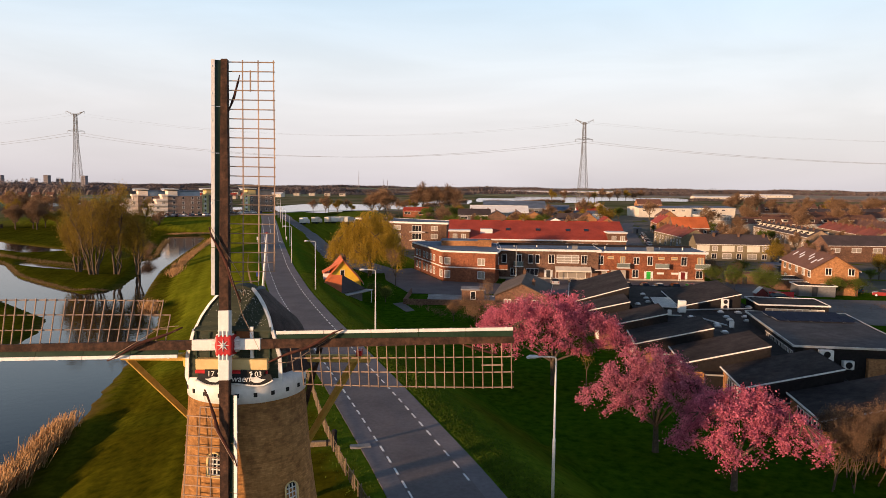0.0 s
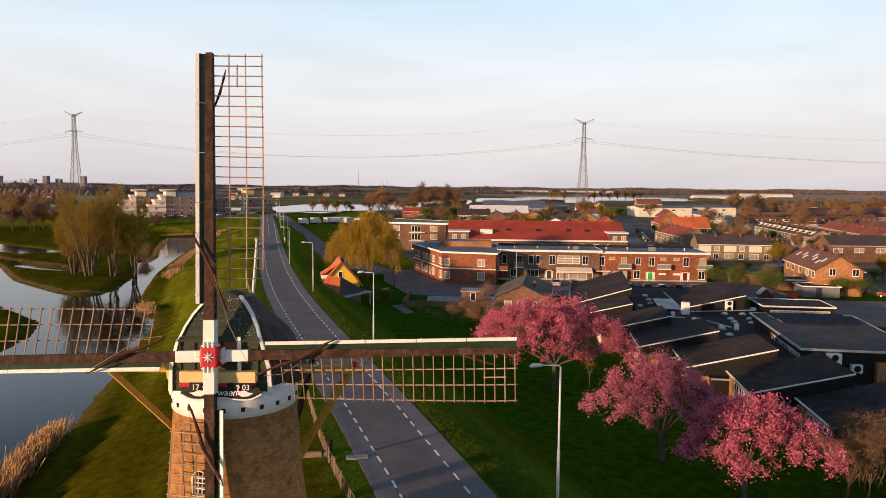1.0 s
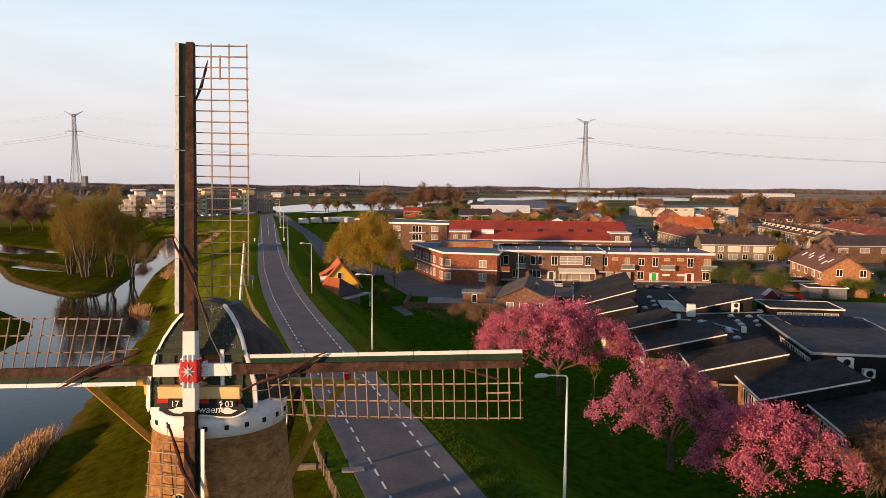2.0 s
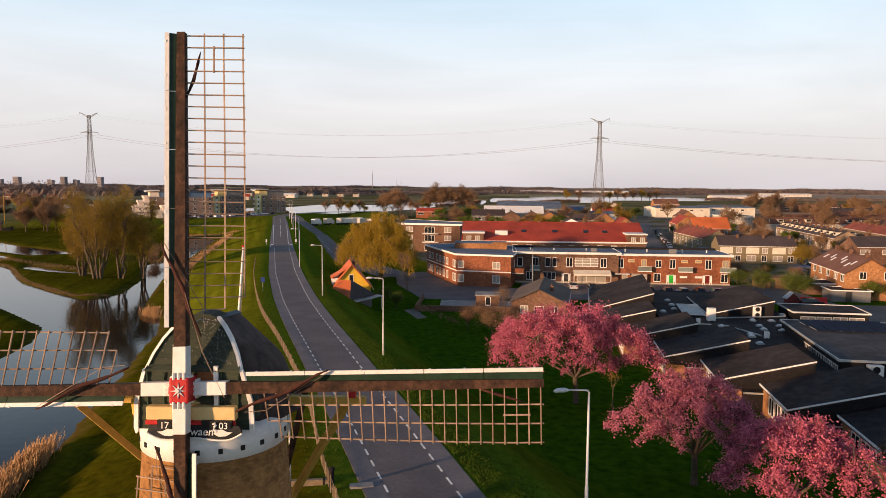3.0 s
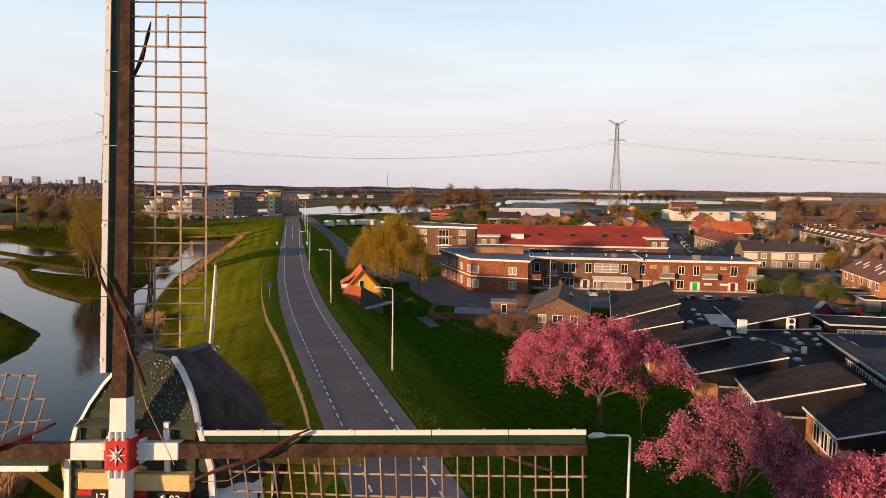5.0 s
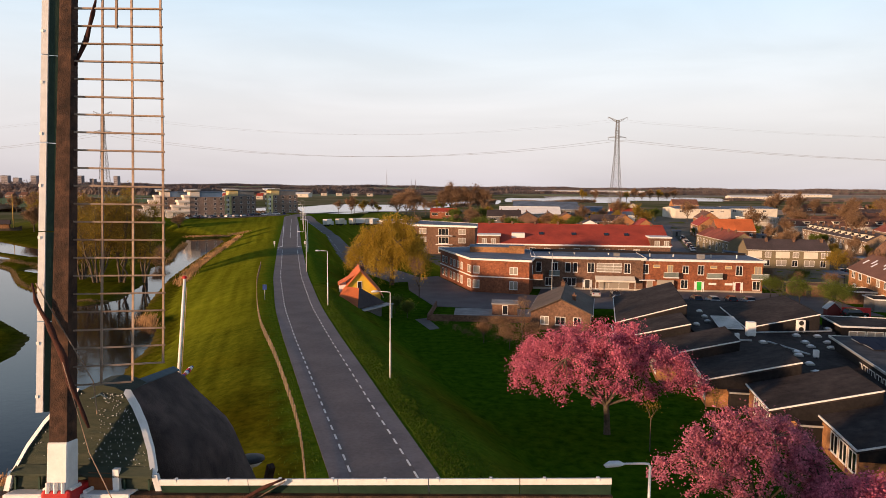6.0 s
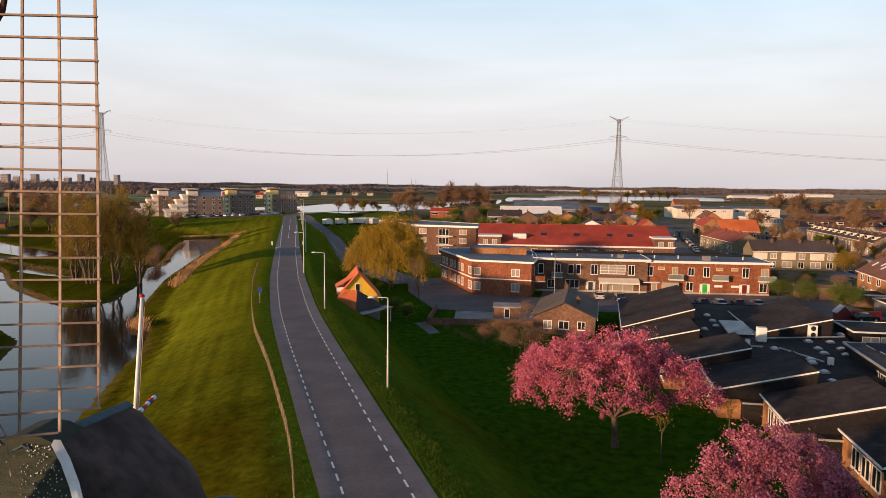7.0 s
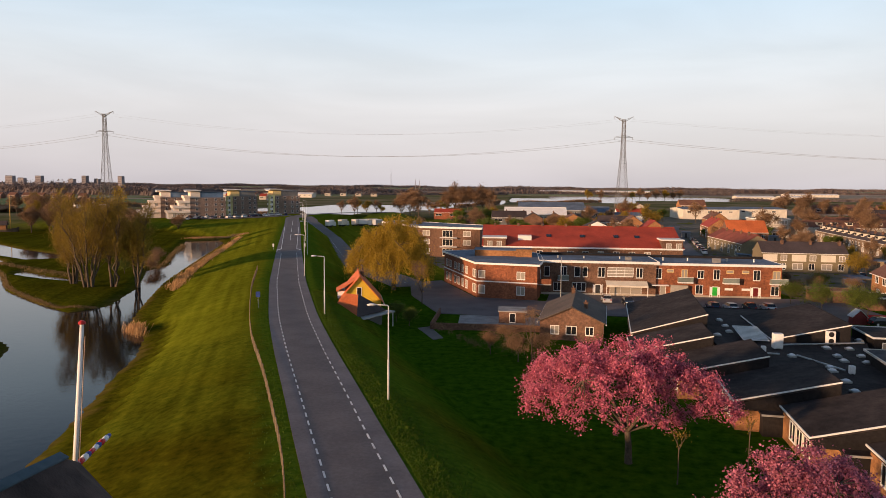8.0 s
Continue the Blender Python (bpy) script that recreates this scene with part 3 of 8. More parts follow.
flat_area("ground_town", [(57, 168), (150, 120), (420, 260), (420, 600), (150, 560), (20, 500), (-20, 420), (-16, 290), (-42, 275), (-30, 236), (-14, 190), (5, 185), (56, 184)], TOWN, "gardens and yards between the houses", 0.03)
rf = random.Random(12)
for y0, y1 in ((600, 720), (735, 900), (920, 1120), (1140, 1420), (1450, 1850), (1880, 2500), (2540, 3400), (3450, 4700)):
    x = -1.1 * y1 - 200
    while x < 1.1 * y1 + 300:
        wf = (y1 - y0) * (1.2 + 1.6 * rf.random()) + 60
        # fields keep clear of the river and the apartments' dike
        if y1 > 1500 or x > 430 or x + wf < -245 or not line_dist(np.array([(x + wf * f_, y0 + (y1 - y0) * g_) for f_ in (0, 0.25, 0.5, 0.75, 1) for g_ in (0, 0.5, 1)]), RIVER, True)[0].min() < 90 and not inside(np.array([(x + wf * f_, y0 + (y1 - y0) * g_) for f_ in (0, 0.25, 0.5, 0.75, 1) for g_ in (0, 0.5, 1)]), RIVER).any():
            flat_area("field_far", [(x, y0 + 10 * rf.random()), (x + wf - 12, y0 + 10 * rf.random()), (x + wf - 10, y1 - 10 * rf.random()), (x + 4, y1)], FIELDS[rf.randrange(4)], "flat farm fields beyond the town", 0.12 + 0.08 * rf.random())
        x += wf

# ---- windmill ----
MX, MY, YAW = -9.02, 29.5, 3.5
ZB = gz(MX, MY) - 0.3
mill = thing("windmill", pose(MX, MY, ZB, 0, 0, YAW), "round brick windmill with white ring, dark cap and four lattice sails", "windmill")
TOP = 8.55 - ZB


def build_tower():
    bm = bmesh.new()
    lathe(bm, [(3.5, -0.6), (3.48, 0.0), (3.3, 2.0), (2.78, TOP - 3.4), (2.52, TOP)], 64)
    part("tower", bm, TOWER, mill, "brown brick tower tapering upward", True)
    bm = bmesh.new()
    lathe(bm, [(2.52, TOP - 0.02), (2.58, TOP), (2.58, TOP + 0.62), (2.51, TOP + 0.80), (2.3, TOP + 0.98), (2.0, TOP + 1.0)], 64)
    ring = part("cap_ring", bm, PAINT_W, mill, "white painted ring below the cap", True)
    # square vent holes round the ring
    for k in range(22):
        a = 2 * math.pi * (k + 0.35) / 22
        bm = bmesh.new()
        bx(bm, -0.075, 0.075, -0.02, 0.10, -0.085, 0.085)
        m = Matrix.Rotation(a, 4, "Z") @ Matrix.Translation((0, -2.592, TOP + 0.36))
        part("vent_hole", bm, BLACK, ring, "", m=m)


def arched_window(parent, ang, z, r):
    """A round-headed window with a white surround and glazing bars."""
    m = Matrix.Rotation(ang, 4, "Z") @ Matrix.Translation((0, -r, z)) @ Matrix.Rotation(radians(-3.5), 4, "X")

    def outline(w, h, n=10):
        pts = [(-w, 0), (w, 0), (w, h)]
        return pts + [(w * math.cos(t * math.pi / n), h + w * math.sin(t * math.pi / n)) for t in range(1, n + 1)]
    bm = bmesh.new()
    o, i = outline(0.38, 0.72), outline(0.29, 0.66)
    i = [(x, y + 0.10) for x, y in i]
    va = [[bm.verts.new((x, yy, z_)) for x, z_ in ring] for ring, yy in ((o, -0.08), (i, -0.08), (i, 0.05), (o, 0.12))]
    for a, b in zip(va, va[1:]):
        for k in range(len(a)):
            j = (k + 1) % len(a)
            bm.faces.new((a[k], a[j], b[j], b[k]))
    w = part("window", bm, CREAM, parent, "small arched window with white surround", m=m)
    bm = bmesh.new()
    bm.faces.new([bm.verts.new((x, 0.03, z_)) for x, z_ in i])
    part("pane", bm, GLASS, w)
    bm = bmesh.new()
    for x in (-0.27, -0.09, 0.09, 0.27):
        bx(bm, x - 0.016, x + 0.016, -0.03, 0.02, 0.12, 1.02 - abs(x) * 0.5)
    for zz in (0.14, 0.36, 0.58, 0.78):
        bx(bm, -0.28, 0.28, -0.028, 0.018, zz - 0.018, zz + 0.018)
    part("glazing_bar", bm, PAINT_W, w)


build_tower()
arched_window(mill, radians(-14), TOP - 3.1, 2.80)
arched_window(mill, radians(52), TOP - 4.7, 2.92)
arched_window(mill, radians(20), TOP - 6.1, 3.04)


def loft(bm, sections, close=True):
    rows = [[bm.verts.new(p) for p in s] for s in sections]
    for a, b in zip(rows, rows[1:]):
        for k in range(len(a) - 1):
            bm.faces.new((a[k], a[k + 1], b[k + 1], b[k]))
    if close:
        bm.faces.new(rows[0])
        bm.faces.new(rows[-1][::-1])


def build_cap():
    z0 = 9.5 - ZB

    def section(y, ridge, half, foot):
        """Half profile of the cap at y, mirrored."""
        h = ridge - foot
        pr = [(0.0, 1.0), (0.06, 0.985), (0.3, 0.815), (0.64, 0.585), (0.72, 0.49), (0.83, 0.27), (0.93, 0.09), (1.0, 0.0)]
        rt = [(u * half, y, foot + v * h) for u, v in pr]
        return [(-x, yy, zz) for x, yy, zz in rt[::-1]] + rt[1:]
    bm = bmesh.new()
    loft(bm, [section(-1.15, z0 + 3.6, 2.0, z0 - 0.1), section(-0.3, z0 + 3.5, 2.5, z0 - 0.15), section(0.9, z0 + 3.38, 2.85, z0 - 0.2),
              section(2.2, z0 + 3.25, 2.82, z0 - 0.2), section(2.8, z0 + 3.15, 2.4, z0 - 0.1), section(3.35, z0 + 2.85, 1.8, z0)])
    part("cap_roof", bm, CAP_DARK, mill, "dark tarred cap roof, bulging at the sides", True)
    # zinc sheets lapped along both sides of the ridge
    for w0, w1, drop0, drop1 in ((-0.02, 0.17, 0.0, 0.10), (-0.36, 0.0, 0.20, 0.0), (-0.74, -0.40, 0.42, 0.22)):
        for y0_, y1_ in ((-1.25, 0.8), (0.77, 2.85)):
            za, zc = z0 + 3.63 - (y0_ + 1.15) * 0.105, z0 + 3.63 - (y1_ + 1.15) * 0.105
            bm = bmesh.new()
            slab(bm, [(w0, y0_, za - drop0), (w1, y0_, za - drop1), (w1, y1_, zc - drop1), (w0, y1_, zc - drop0)], (0, 0, 0.05))
            part("ridge_board", bevelled(bm, 0.012), ZINC, mill, "blue-grey zinc ridge sheet")
    # front gable: upright lower boards, then boards that lean back to the top
    edge = [(1.95, -2.05, z0 + 0.05), (1.90, -2.05, z0 + 1.0), (1.57, -2.02, z0 + 2.1), (1.40, -1.80, z0 + 2.55), (1.14, -1.55, z0 + 3.02), (0.86, -1.33, z0 + 3.38), (0.58, -1.15, z0 + 3.66)]
    for a, b in zip(edge, edge[1:]):
        n = 3 if a[2] < z0 + 1.5 else 2
        for k in range(n):
            p = [a[i] + (b[i] - a[i]) * k / n for i in range(3)]
            q = [a[i] + (b[i] - a[i]) * (k + 1) / n for i in range(3)]
            bm = bmesh.new()
            lap = 0.035
            slab(bm, [(-p[0], p[1] - lap, p[2]), (p[0], p[1] - lap, p[2]), (q[0], q[1], q[2] + 0.01), (-q[0], q[1], q[2] + 0.01)], (0, 0.07, 0.03))
            part("gable_board", bm, BOARD_OLD, mill)
    rs = random.Random(4)
    bm = bmesh.new()
    for _ in range(200):
        i = rs.randrange(2, len(edge) - 1)
        t = rs.random()
        y_, z_ = (edge[i][k] + (edge[i + 1][k] - edge[i][k]) * t for k in (1, 2))
        w_ = edge[i][0] + (edge[i + 1][0] - edge[i][0]) * t - 0.1
        x_ = w_ * (1 - 2 * rs.random() ** 0.8) if rs.random() < 0.3 else w_ * (0.1 + 0.9 * rs.random())
        r_ = 0.005 + 0.010 * rs.random() ** 3
        slab(bm, [(x_ - r_, y_ - 0.05, z_), (x_, y_ - 0.05 - r_, z_ - r_), (x_ + r_, y_ - 0.05, z_), (x_, y_ - 0.04 + r_ * 0.6, z_ + r_)], (0, -0.008, 0.012))
    tagged(part("lichen_speck", bm, PAINT_W, mill, "white lichen specks on the boards"), kind="stuff")
    bm = bmesh.new()
    top = edge[-1]
    slab(bm, [(-0.6, top[1], top[2]), (-0.3, top[1], top[2] + 0.14), (0, top[1], top[2] + 0.19), (0.3, top[1], top[2] + 0.14), (0.6, top[1], top[2])], (0, 1.0, -0.02))
    part("gable_top", bm, BOARD_OLD, mill)
    # white verge boards: short scalloped pieces up both sides
    for s in (-1, 1):
        for i, (a, b) in enumerate(zip(edge[2:], edge[3:])):
            for k in range(2):
                p = Vector(a).lerp(Vector(b), k / 2)
                q = Vector(a).lerp(Vector(b), (k + 1) / 2 + 0.03)
                bm = bmesh.new()
                d = 0.085
                slab(bm, [(s * (p.x - 0.02), p.y - 0.10, p.z + 0.02), (s * (p.x + d), p.y - 0.06, p.z), (s * (q.x + d), q.y - 0.06, q.z), (s * (q.x - 0.02), q.y - 0.10, q.z + 0.02)], (0, 0.10, 0.07))
                part("verge_board", bm, PAINT_W, mill)
        bm = bmesh.new()
        slab(bm, [(s * 1.57, -2.16, z0 + 2.12), (s * 1.69, -2.14, z0 + 2.12), (s * 2.00, -2.14, z0 + 1.05), (s * 2.05, -2.14, z0 + 0.1), (s * 1.98, -2.14, z0 - 0.12), (s * 1.89, -2.16, z0 + 0.0), (s * 1.86, -2.16, z0 + 1.0)], (0, 0.12, 0))
        part("verge_board", bm, PAINT_W, mill)
        bm = bmesh.new()
        slab(bm, [(s * 2.0, -2.0, z0 + 1.2), (s * 2.2, -1.96, z0 + 1.0), (s * 2.16, -1.96, z0 + 0.5), (s * 2.0, -2.0, z0 + 0.4)], (0, 0.25, 0))
        part("side_bracket", bm, OCHRE if s < 0 else BOARD_OLD, mill)
    bm = bmesh.new()
    slab(bm, [(-1.60, -2.20, z0 + 2.06), (1.60, -2.20, z0 + 2.06), (1.56, -2.02, z0 + 2.20), (-1.56, -2.02, z0 + 2.20)], (0, 0, 0.05))
    part("drip_board", bm, BOARD_OLD, mill, "weathered drip board across the gable")
    # upright green door panels and white post behind the hub
    for x in (-1.55, -1.0, 0.95, 1.5):
        bm = bmesh.new()
        bx(bm, x - 0.02, x + 0.02, -2.13, -2.08, z0 + 0.85, z0 + 2.0)
        part("gable_batten", bm, DGREEN, mill)
    bm = bmesh.new()
    bx(bm, 0.72, 0.86, -2.2, -2.08, z0 + 0.9, z0 + 2.25)
    part("gable_post", bm, PAINT_W, mill)
    bm = bmesh.new()
    bx(bm, 0.15, 0.72, -2.16, -2.08, z0 + 1.75, z0 + 2.15)
    part("shaft_shutter", bm, RUST_W, mill, "orange-brown wooden shaft shutter")
    # cream beam, red band and the dark name board
    bm = bmesh.new()
    bx(bm, -1.50, 1.50, -2.42, -2.10, z0 + 0.46, z0 + 0.92)
    part("breast_beam", bevelled(bm, 0.03), CREAM, mill, "cream painted breast beam")
    bm = bmesh.new()
    bx(bm, -1.50, 1.50, -2.46, -2.38, z0 + 0.33, z0 + 0.46)
    part("red_band", bm, RED_P, mill)
    bm = bmesh.new()
    n = 24
    low = []
    for k in range(n + 1):
        x = -1.58 + 3.16 * k / n
        q_ = abs(x) / 1.58
        low.append((x + 0.18, -2.58, z0 + 0.12 - 0.24 * math.sin(min(1, (1 - q_) * 2.6) * math.pi / 2) + 0.07 * math.cos(q_ * math.pi / 1.1) ** 2 * (1 if q_ < 0.55 else 0)))
    up = [(1.62, -2.50, z0 + 0.33), (0.45, -2.50, z0 + 0.33), (-0.45, -2.50, z0 + 0.33), (-1.34, -2.50, z0 + 0.33)]
    slab(bm, low + up, (0, 0.08, 0))
    board = part("name_board", bm, BLACK, mill, "black name board with white lettering")
    bm = bmesh.new()
    tube(bm, [(x, y - 0.02, z - 0.02) for x, y, z in low], 0.032, 6)
    part("board_edge", bm, PAINT_W, board)
    for x0, x1 in ((-1.08, -0.36), (0.40, 1.42)):
        bm = bmesh.new()
        bx(bm, x0, x1, -2.53, -2.44, z0 + 0.24, z0 + 0.50)
        part("date_plate", bm, BLACK, board)

    def word(text, x, z, size, lean=0):
        c = bpy.data.curves.new("lettering", "FONT")
        c.body, c.size, c.extrude, c.align_x, c.shear = text, size, 0.008, "CENTER", lean
        ob = new("lettering", c)
        dg = bpy.context.evaluated_depsgraph_get()
        me = bpy.data.meshes.new_from_object(ob.evaluated_get(dg))
        bpy.data.objects.remove(ob)
        me.materials.clear()
        me.materials.append(PAINT_W)
        part("lettering", me, PAINT_W, board, "white painted lettering", m=pose(x, -2.63, z, 88, 0, 0))
    word("17", -0.80, z0 + 0.26, 0.31)
    word("03", 1.16, z0 + 0.26, 0.31)
    word("swaen", 0.36, z0 + 0.04, 0.37, 0.15)
    # two white swan reliefs
    for s in (-1, 1):
        bm = bmesh.new()
        cx = s * 0.83 + 0.2
        body = [(-0.02, 0.0), (0.2, -0.12), (0.5, -0.10), (0.78, 0.06), (0.56, 0.08), (0.36, 0.18), (0.1, 0.16)]
        slab(bm, [(cx + s * (x - 0.25) * 0.8, -2.615, z0 + 0.09 + z * 0.8) for x, z in body], (0, 0.02, 0))
        tube(bm, [(cx + s * (x - 0.25) * 0.8, -2.60, z0 + 0.09 + z * 0.8) for x, z in ((0.12, 0.1), (0.0, 0.16), (0.02, 0.28), (0.09, 0.36), (0.05, 0.43), (-0.05, 0.40))], [0.055, 0.045, 0.04, 0.04, 0.045, 0.02], 6)
        part("swan_relief", bm, PAINT_W, board)
    # cross beam through the cap and the long braces towards the tail pole
    zb_ = 9.72 - ZB
    bm = bmesh.new()
    beam(bm, (-6.0, 0.75, zb_), (5.45, 0.75, zb_), 0.32, 0.32)
    lb = part("cross_beam", bevelled(bm, 0.02), OCHRE, mill, "ochre painted cross beam")
    for s in (-1, 1):
        bm = bmesh.new()
        bx(bm, s * 4.95 - 0.12, s * 4.95 + 0.12, 0.5, 1.0, zb_ + 0.165, zb_ + 0.42)
        part("beam_stop", bm, RED_P, lb)
    for s in (-1, 1):
        bm = bmesh.new()
        beam(bm, (4.72 if s > 0 else -5.75, 0.85, zb_ - 0.12), (-0.5 + s * 0.2, 6.6, 1.6), 0.26, 0.26)
        part("brace", bm, OCHRE, mill, "long ochre brace")
        bm = bmesh.new()
        beam(bm, (s * 2.7, 3.3, zb_ - 0.1), (s * 0.2, 6.4, 2.4), 0.2, 0.2)
        part("brace", bm, STOCK, mill)
    bm = bmesh.new()
    beam(bm, (0, 3.4, z0 + 1.0), (0, 6.9, 0.8), 0.34, 0.4)
    part("tail_pole", bm, OCHRE, mill)


build_cap()

# sails: the plane leans back; e_r runs out along an arm, e_u towards its leading edge
TILT, SPIN = radians(8.0), radians(1.5)
HUB = Vector((-0.18, -2.92, 11.12 - ZB))
AX_R, AX_U, AX_N = Vector((1, 0, 0)), Vector((0, math.sin(TILT), math.cos(TILT))), Vector((0, -math.cos(TILT), math.sin(TILT)))


def build_sails():
    R = 11.9
    bm = bmesh.new()
    tube(bm, [HUB - AX_N * 2.2, HUB - AX_N * 0.05], [0.42, 0.36], 12)
    part("wind_shaft", bm, RED_P, mill)
    for k in range(4):
        a = SPIN + k * math.pi / 2
        er = AX_R * math.cos(a) + AX_U * math.sin(a)
        eu = -AX_R * math.sin(a) + AX_U * math.cos(a)
        base = HUB - AX_N * (0.28 if k % 2 else 0.62)

        def P(r, u, n=0.0):
            return base + er * r + eu * u + AX_N * n

        def twist(r):
            return radians(26 - 21 * min(1, max(0, (r - 2.4) / 8.5)))
        # the stock, tapering to its tip; its inner end is painted white
        bm = bmesh.new()

        def taper(bm, r0, r1, grow=0.0):
            def ring(r):
                w = 0.205 - 0.075 * r / R + grow
                return [bm.verts.new(P(r, x * w, y * w)) for x, y in ((-1, -1), (1, -1), (1, 1), (-1, 1))]
            rows = [ring(r0 + (r1 - r0) * i / 6) for i in range(7)]
            for p, q in zip(rows, rows[1:]):
                for i in range(4):
                    bm.faces.new((p[i], p[(i + 1) % 4], q[(i + 1) % 4], q[i]))
            bm.faces.new(rows[0][::-1])
            bm.faces.new(rows[-1])
        taper(bm, 1.3, R)
        sail = part("sail", bm, STOCK, mill, "weathered brown sail stock with lattice frame")
        bm = bmesh.new()
        taper(bm, 0.2, 1.42, 0.025)
        part("stock_root", bevelled(bm, 0.02), PAINT_W, sail, "white painted root of the stock")
        for u in (-0.17, 0.0, 0.17):
            bm = bmesh.new()
            tube(bm, [P(0.36, u, 0.26), P(0.58, u, 0.26)], 0.045, 6)
            tube(bm, [P(0.42, u * 1.6, 0.20), P(0.42, u * 1.6, -0.2)], 0.05, 6)
            part("wedge", bm, PAINT_W, sail)
        # windboards: green boards and the white leading edge
        for j in range(5):
            r0 = 2.05 + (R - 2.05) * j / 5
            r1 = 2.05 + (R - 2.05) * (j + 1) / 5 - 0.02
            bm = bmesh.new()

            def board(u0, u1, n0, n1, th):
                rows = []
                for r in (r0, r1):
                    w = 0.205 - 0.075 * r / R
                    a_, b_ = (w if u0 is None else u0), u1
                    rows.append((P(r, a_, n0), P(r, b_, n1)))
                v = [rows[0][0], rows[1][0], rows[1][1], rows[0][1]]
                slab(bm, v, -AX_N * th)
            board(None, 0.40, -0.02, 0.10, 0.05)
            part("windboard", bm, DGREEN, sail, "dark green windboard")
            bm = bmesh.new()
            board(0.385, 0.52, 0.13, 0.16, 0.07)
            part("leading_board", bm, PAINT_W, sail, "white leading edge board")
        for j in range(9):
            bm = bmesh.new()
            r = 2.4 + j * 1.15
            bx(bm, -0.03, 0.03, -0.05, 0.07, -0.03, 0.03, Matrix.Translation(P(r, 0.50, 0.12)))
            part("clip", bm, PAINT_W, sail)
        # cross bars and the three long bars behind
        rb = [2.6 + 0.4 * i for i in range(24)]
        for i, r in enumerate(rb):
            w = 0.205 - 0.075 * r / R
            end = -1.36 if i == 0 else -2.06
            t = twist(r)
            bm = bmesh.new()
            p0, p1 = P(r, -w + 0.1, 0), P(r, end * math.cos(t), end * math.sin(t))
            beam(bm, p0, p1, 0.048, 0.036, er)
            part("cross_bar", bm, LATH, sail)
        for u, i0 in ((-0.72, 0), (-1.36, 0), (-2.0, 1)):
            bm = bmesh.new()
            pts = [P(r + (0.1 if i == len(rb) - 1 else 0), u * math.cos(twist(r)), u * math.sin(twist(r)) - 0.04) for i, r in enumerate(rb) if i >= i0]
            ring = None
            for p in pts:
                nxt = [bm.verts.new(p + eu * a_ * 0.023 + AX_N * b_ * 0.016) for a_, b_ in ((-1, -1), (1, -1), (1, 1), (-1, 1))]
                if ring:
                    for i_ in range(4):
                        bm.faces.new((ring[i_], ring[(i_ + 1) % 4], nxt[(i_ + 1) % 4], nxt[i_]))
                else:
                    bm.faces.new(nxt[::-1])
                ring = nxt
            bm.faces.new(ring)
            part("long_bar", bm, LATH, sail)
        bm = bmesh.new()
        beam(bm, P(10.55, -1.05, -0.08), P(11.45, -1.05, -0.08), 0.05, 0.04, AX_N)
        part("short_bar", bm, LATH, sail)
        # rolled sailcloth lying across the stock, with a loose end near the tip
        bm = bmesh.new()
        pts, rad = [], []
        for i in range(15):
            f = i / 14
            u = -0.75 + 1.3 * f + 0.05 * math.sin(f * 9)
            n = 0.30 + 0.10 * math.sin(math.pi * f) + 0.03 * math.sin(f * 23 + k)
            pts.append(P(1.75 + 3.1 * f ** 0.9, u, n))
            rad.append(0.03 + 0.042 * math.sin(math.pi * min(1, f * 1.1)) + 0.012 * math.sin(f * 31))
        tube(bm, pts, rad, 8)
        part("sailcloth", bm, CLOTH, sail, "rolled red-brown sailcloth", True)
        bm = bmesh.new()
        tube(bm, [P(9.7, -0.14, -0.02), P(10.3, -0.35, -0.10), P(10.9, -0.52, -0.06), P(11.25, -0.62, -0.02)], [0.03, 0.06, 0.05, 0.015], 6)
        part("sailcloth", bm, CLOTH, sail, "rolled red-brown sailcloth", True)
        bm = bmesh.new()
        tube(bm, [P(2.0, -0.8, 0.1), P(2.7, -0.75, 0.16), P(4.85, 0.5, 0.26)], 0.012, 4)
        part("rope", bm, LATH, sail)
    # the poll end with its star
    bm = bmesh.new()
    mh = Matrix.Translation(HUB) @ Matrix(((1, 0, 0), (0, AX_N.y, AX_U.y), (0, AX_N.z, AX_U.z))).transposed().to_4x4().inverted()
    fr = Matrix((AX_R, AX_U, AX_N)).transposed().to_4x4()
    mh = Matrix.Translation(HUB) @ fr @ Matrix.Rotation(SPIN, 4, "Z")
    bx(bm, -0.33, 0.33, -0.42, 0.42, -0.95, 0.0, mh)
    hub = part("poll_end", bevelled(bm, 0.07, 2), RED_P, mill, "red painted iron poll end")
    bm = bmesh.new()
    star = []
    for i in range(16):
        r = 0.26 if i % 2 == 0 else 0.075
        star.append(mh @ Vector((r * math.sin(i * math.pi / 8), r * math.cos(i * math.pi / 8), 0.005)))
    slab(bm, star, AX_N * 0.03)
    tube(bm, [mh @ Vector((0, 0, 0.03)), mh @ Vector((0, 0, 0.09))], [0.085, 0.05], 10)
    part("star", bm, SILVER, hub, "silver star ornament")
    # stay ropes from the hub
    bm = bmesh.new()
    tube(bm, [HUB + AX_R * 1.5 - AX_U * 0.2, HUB + Vector((0.8, -0.0, 1.3)), HUB + Vector((0.25, 0.1, 3.2))], 0.010, 4)
    part("stay_rope", bm, LATH, mill)


build_sails()


FLAG_B = mat("flag_blue", (0.03, 0.06, 0.22), (0.05, 0.09, 0.3), 6, 0.8)


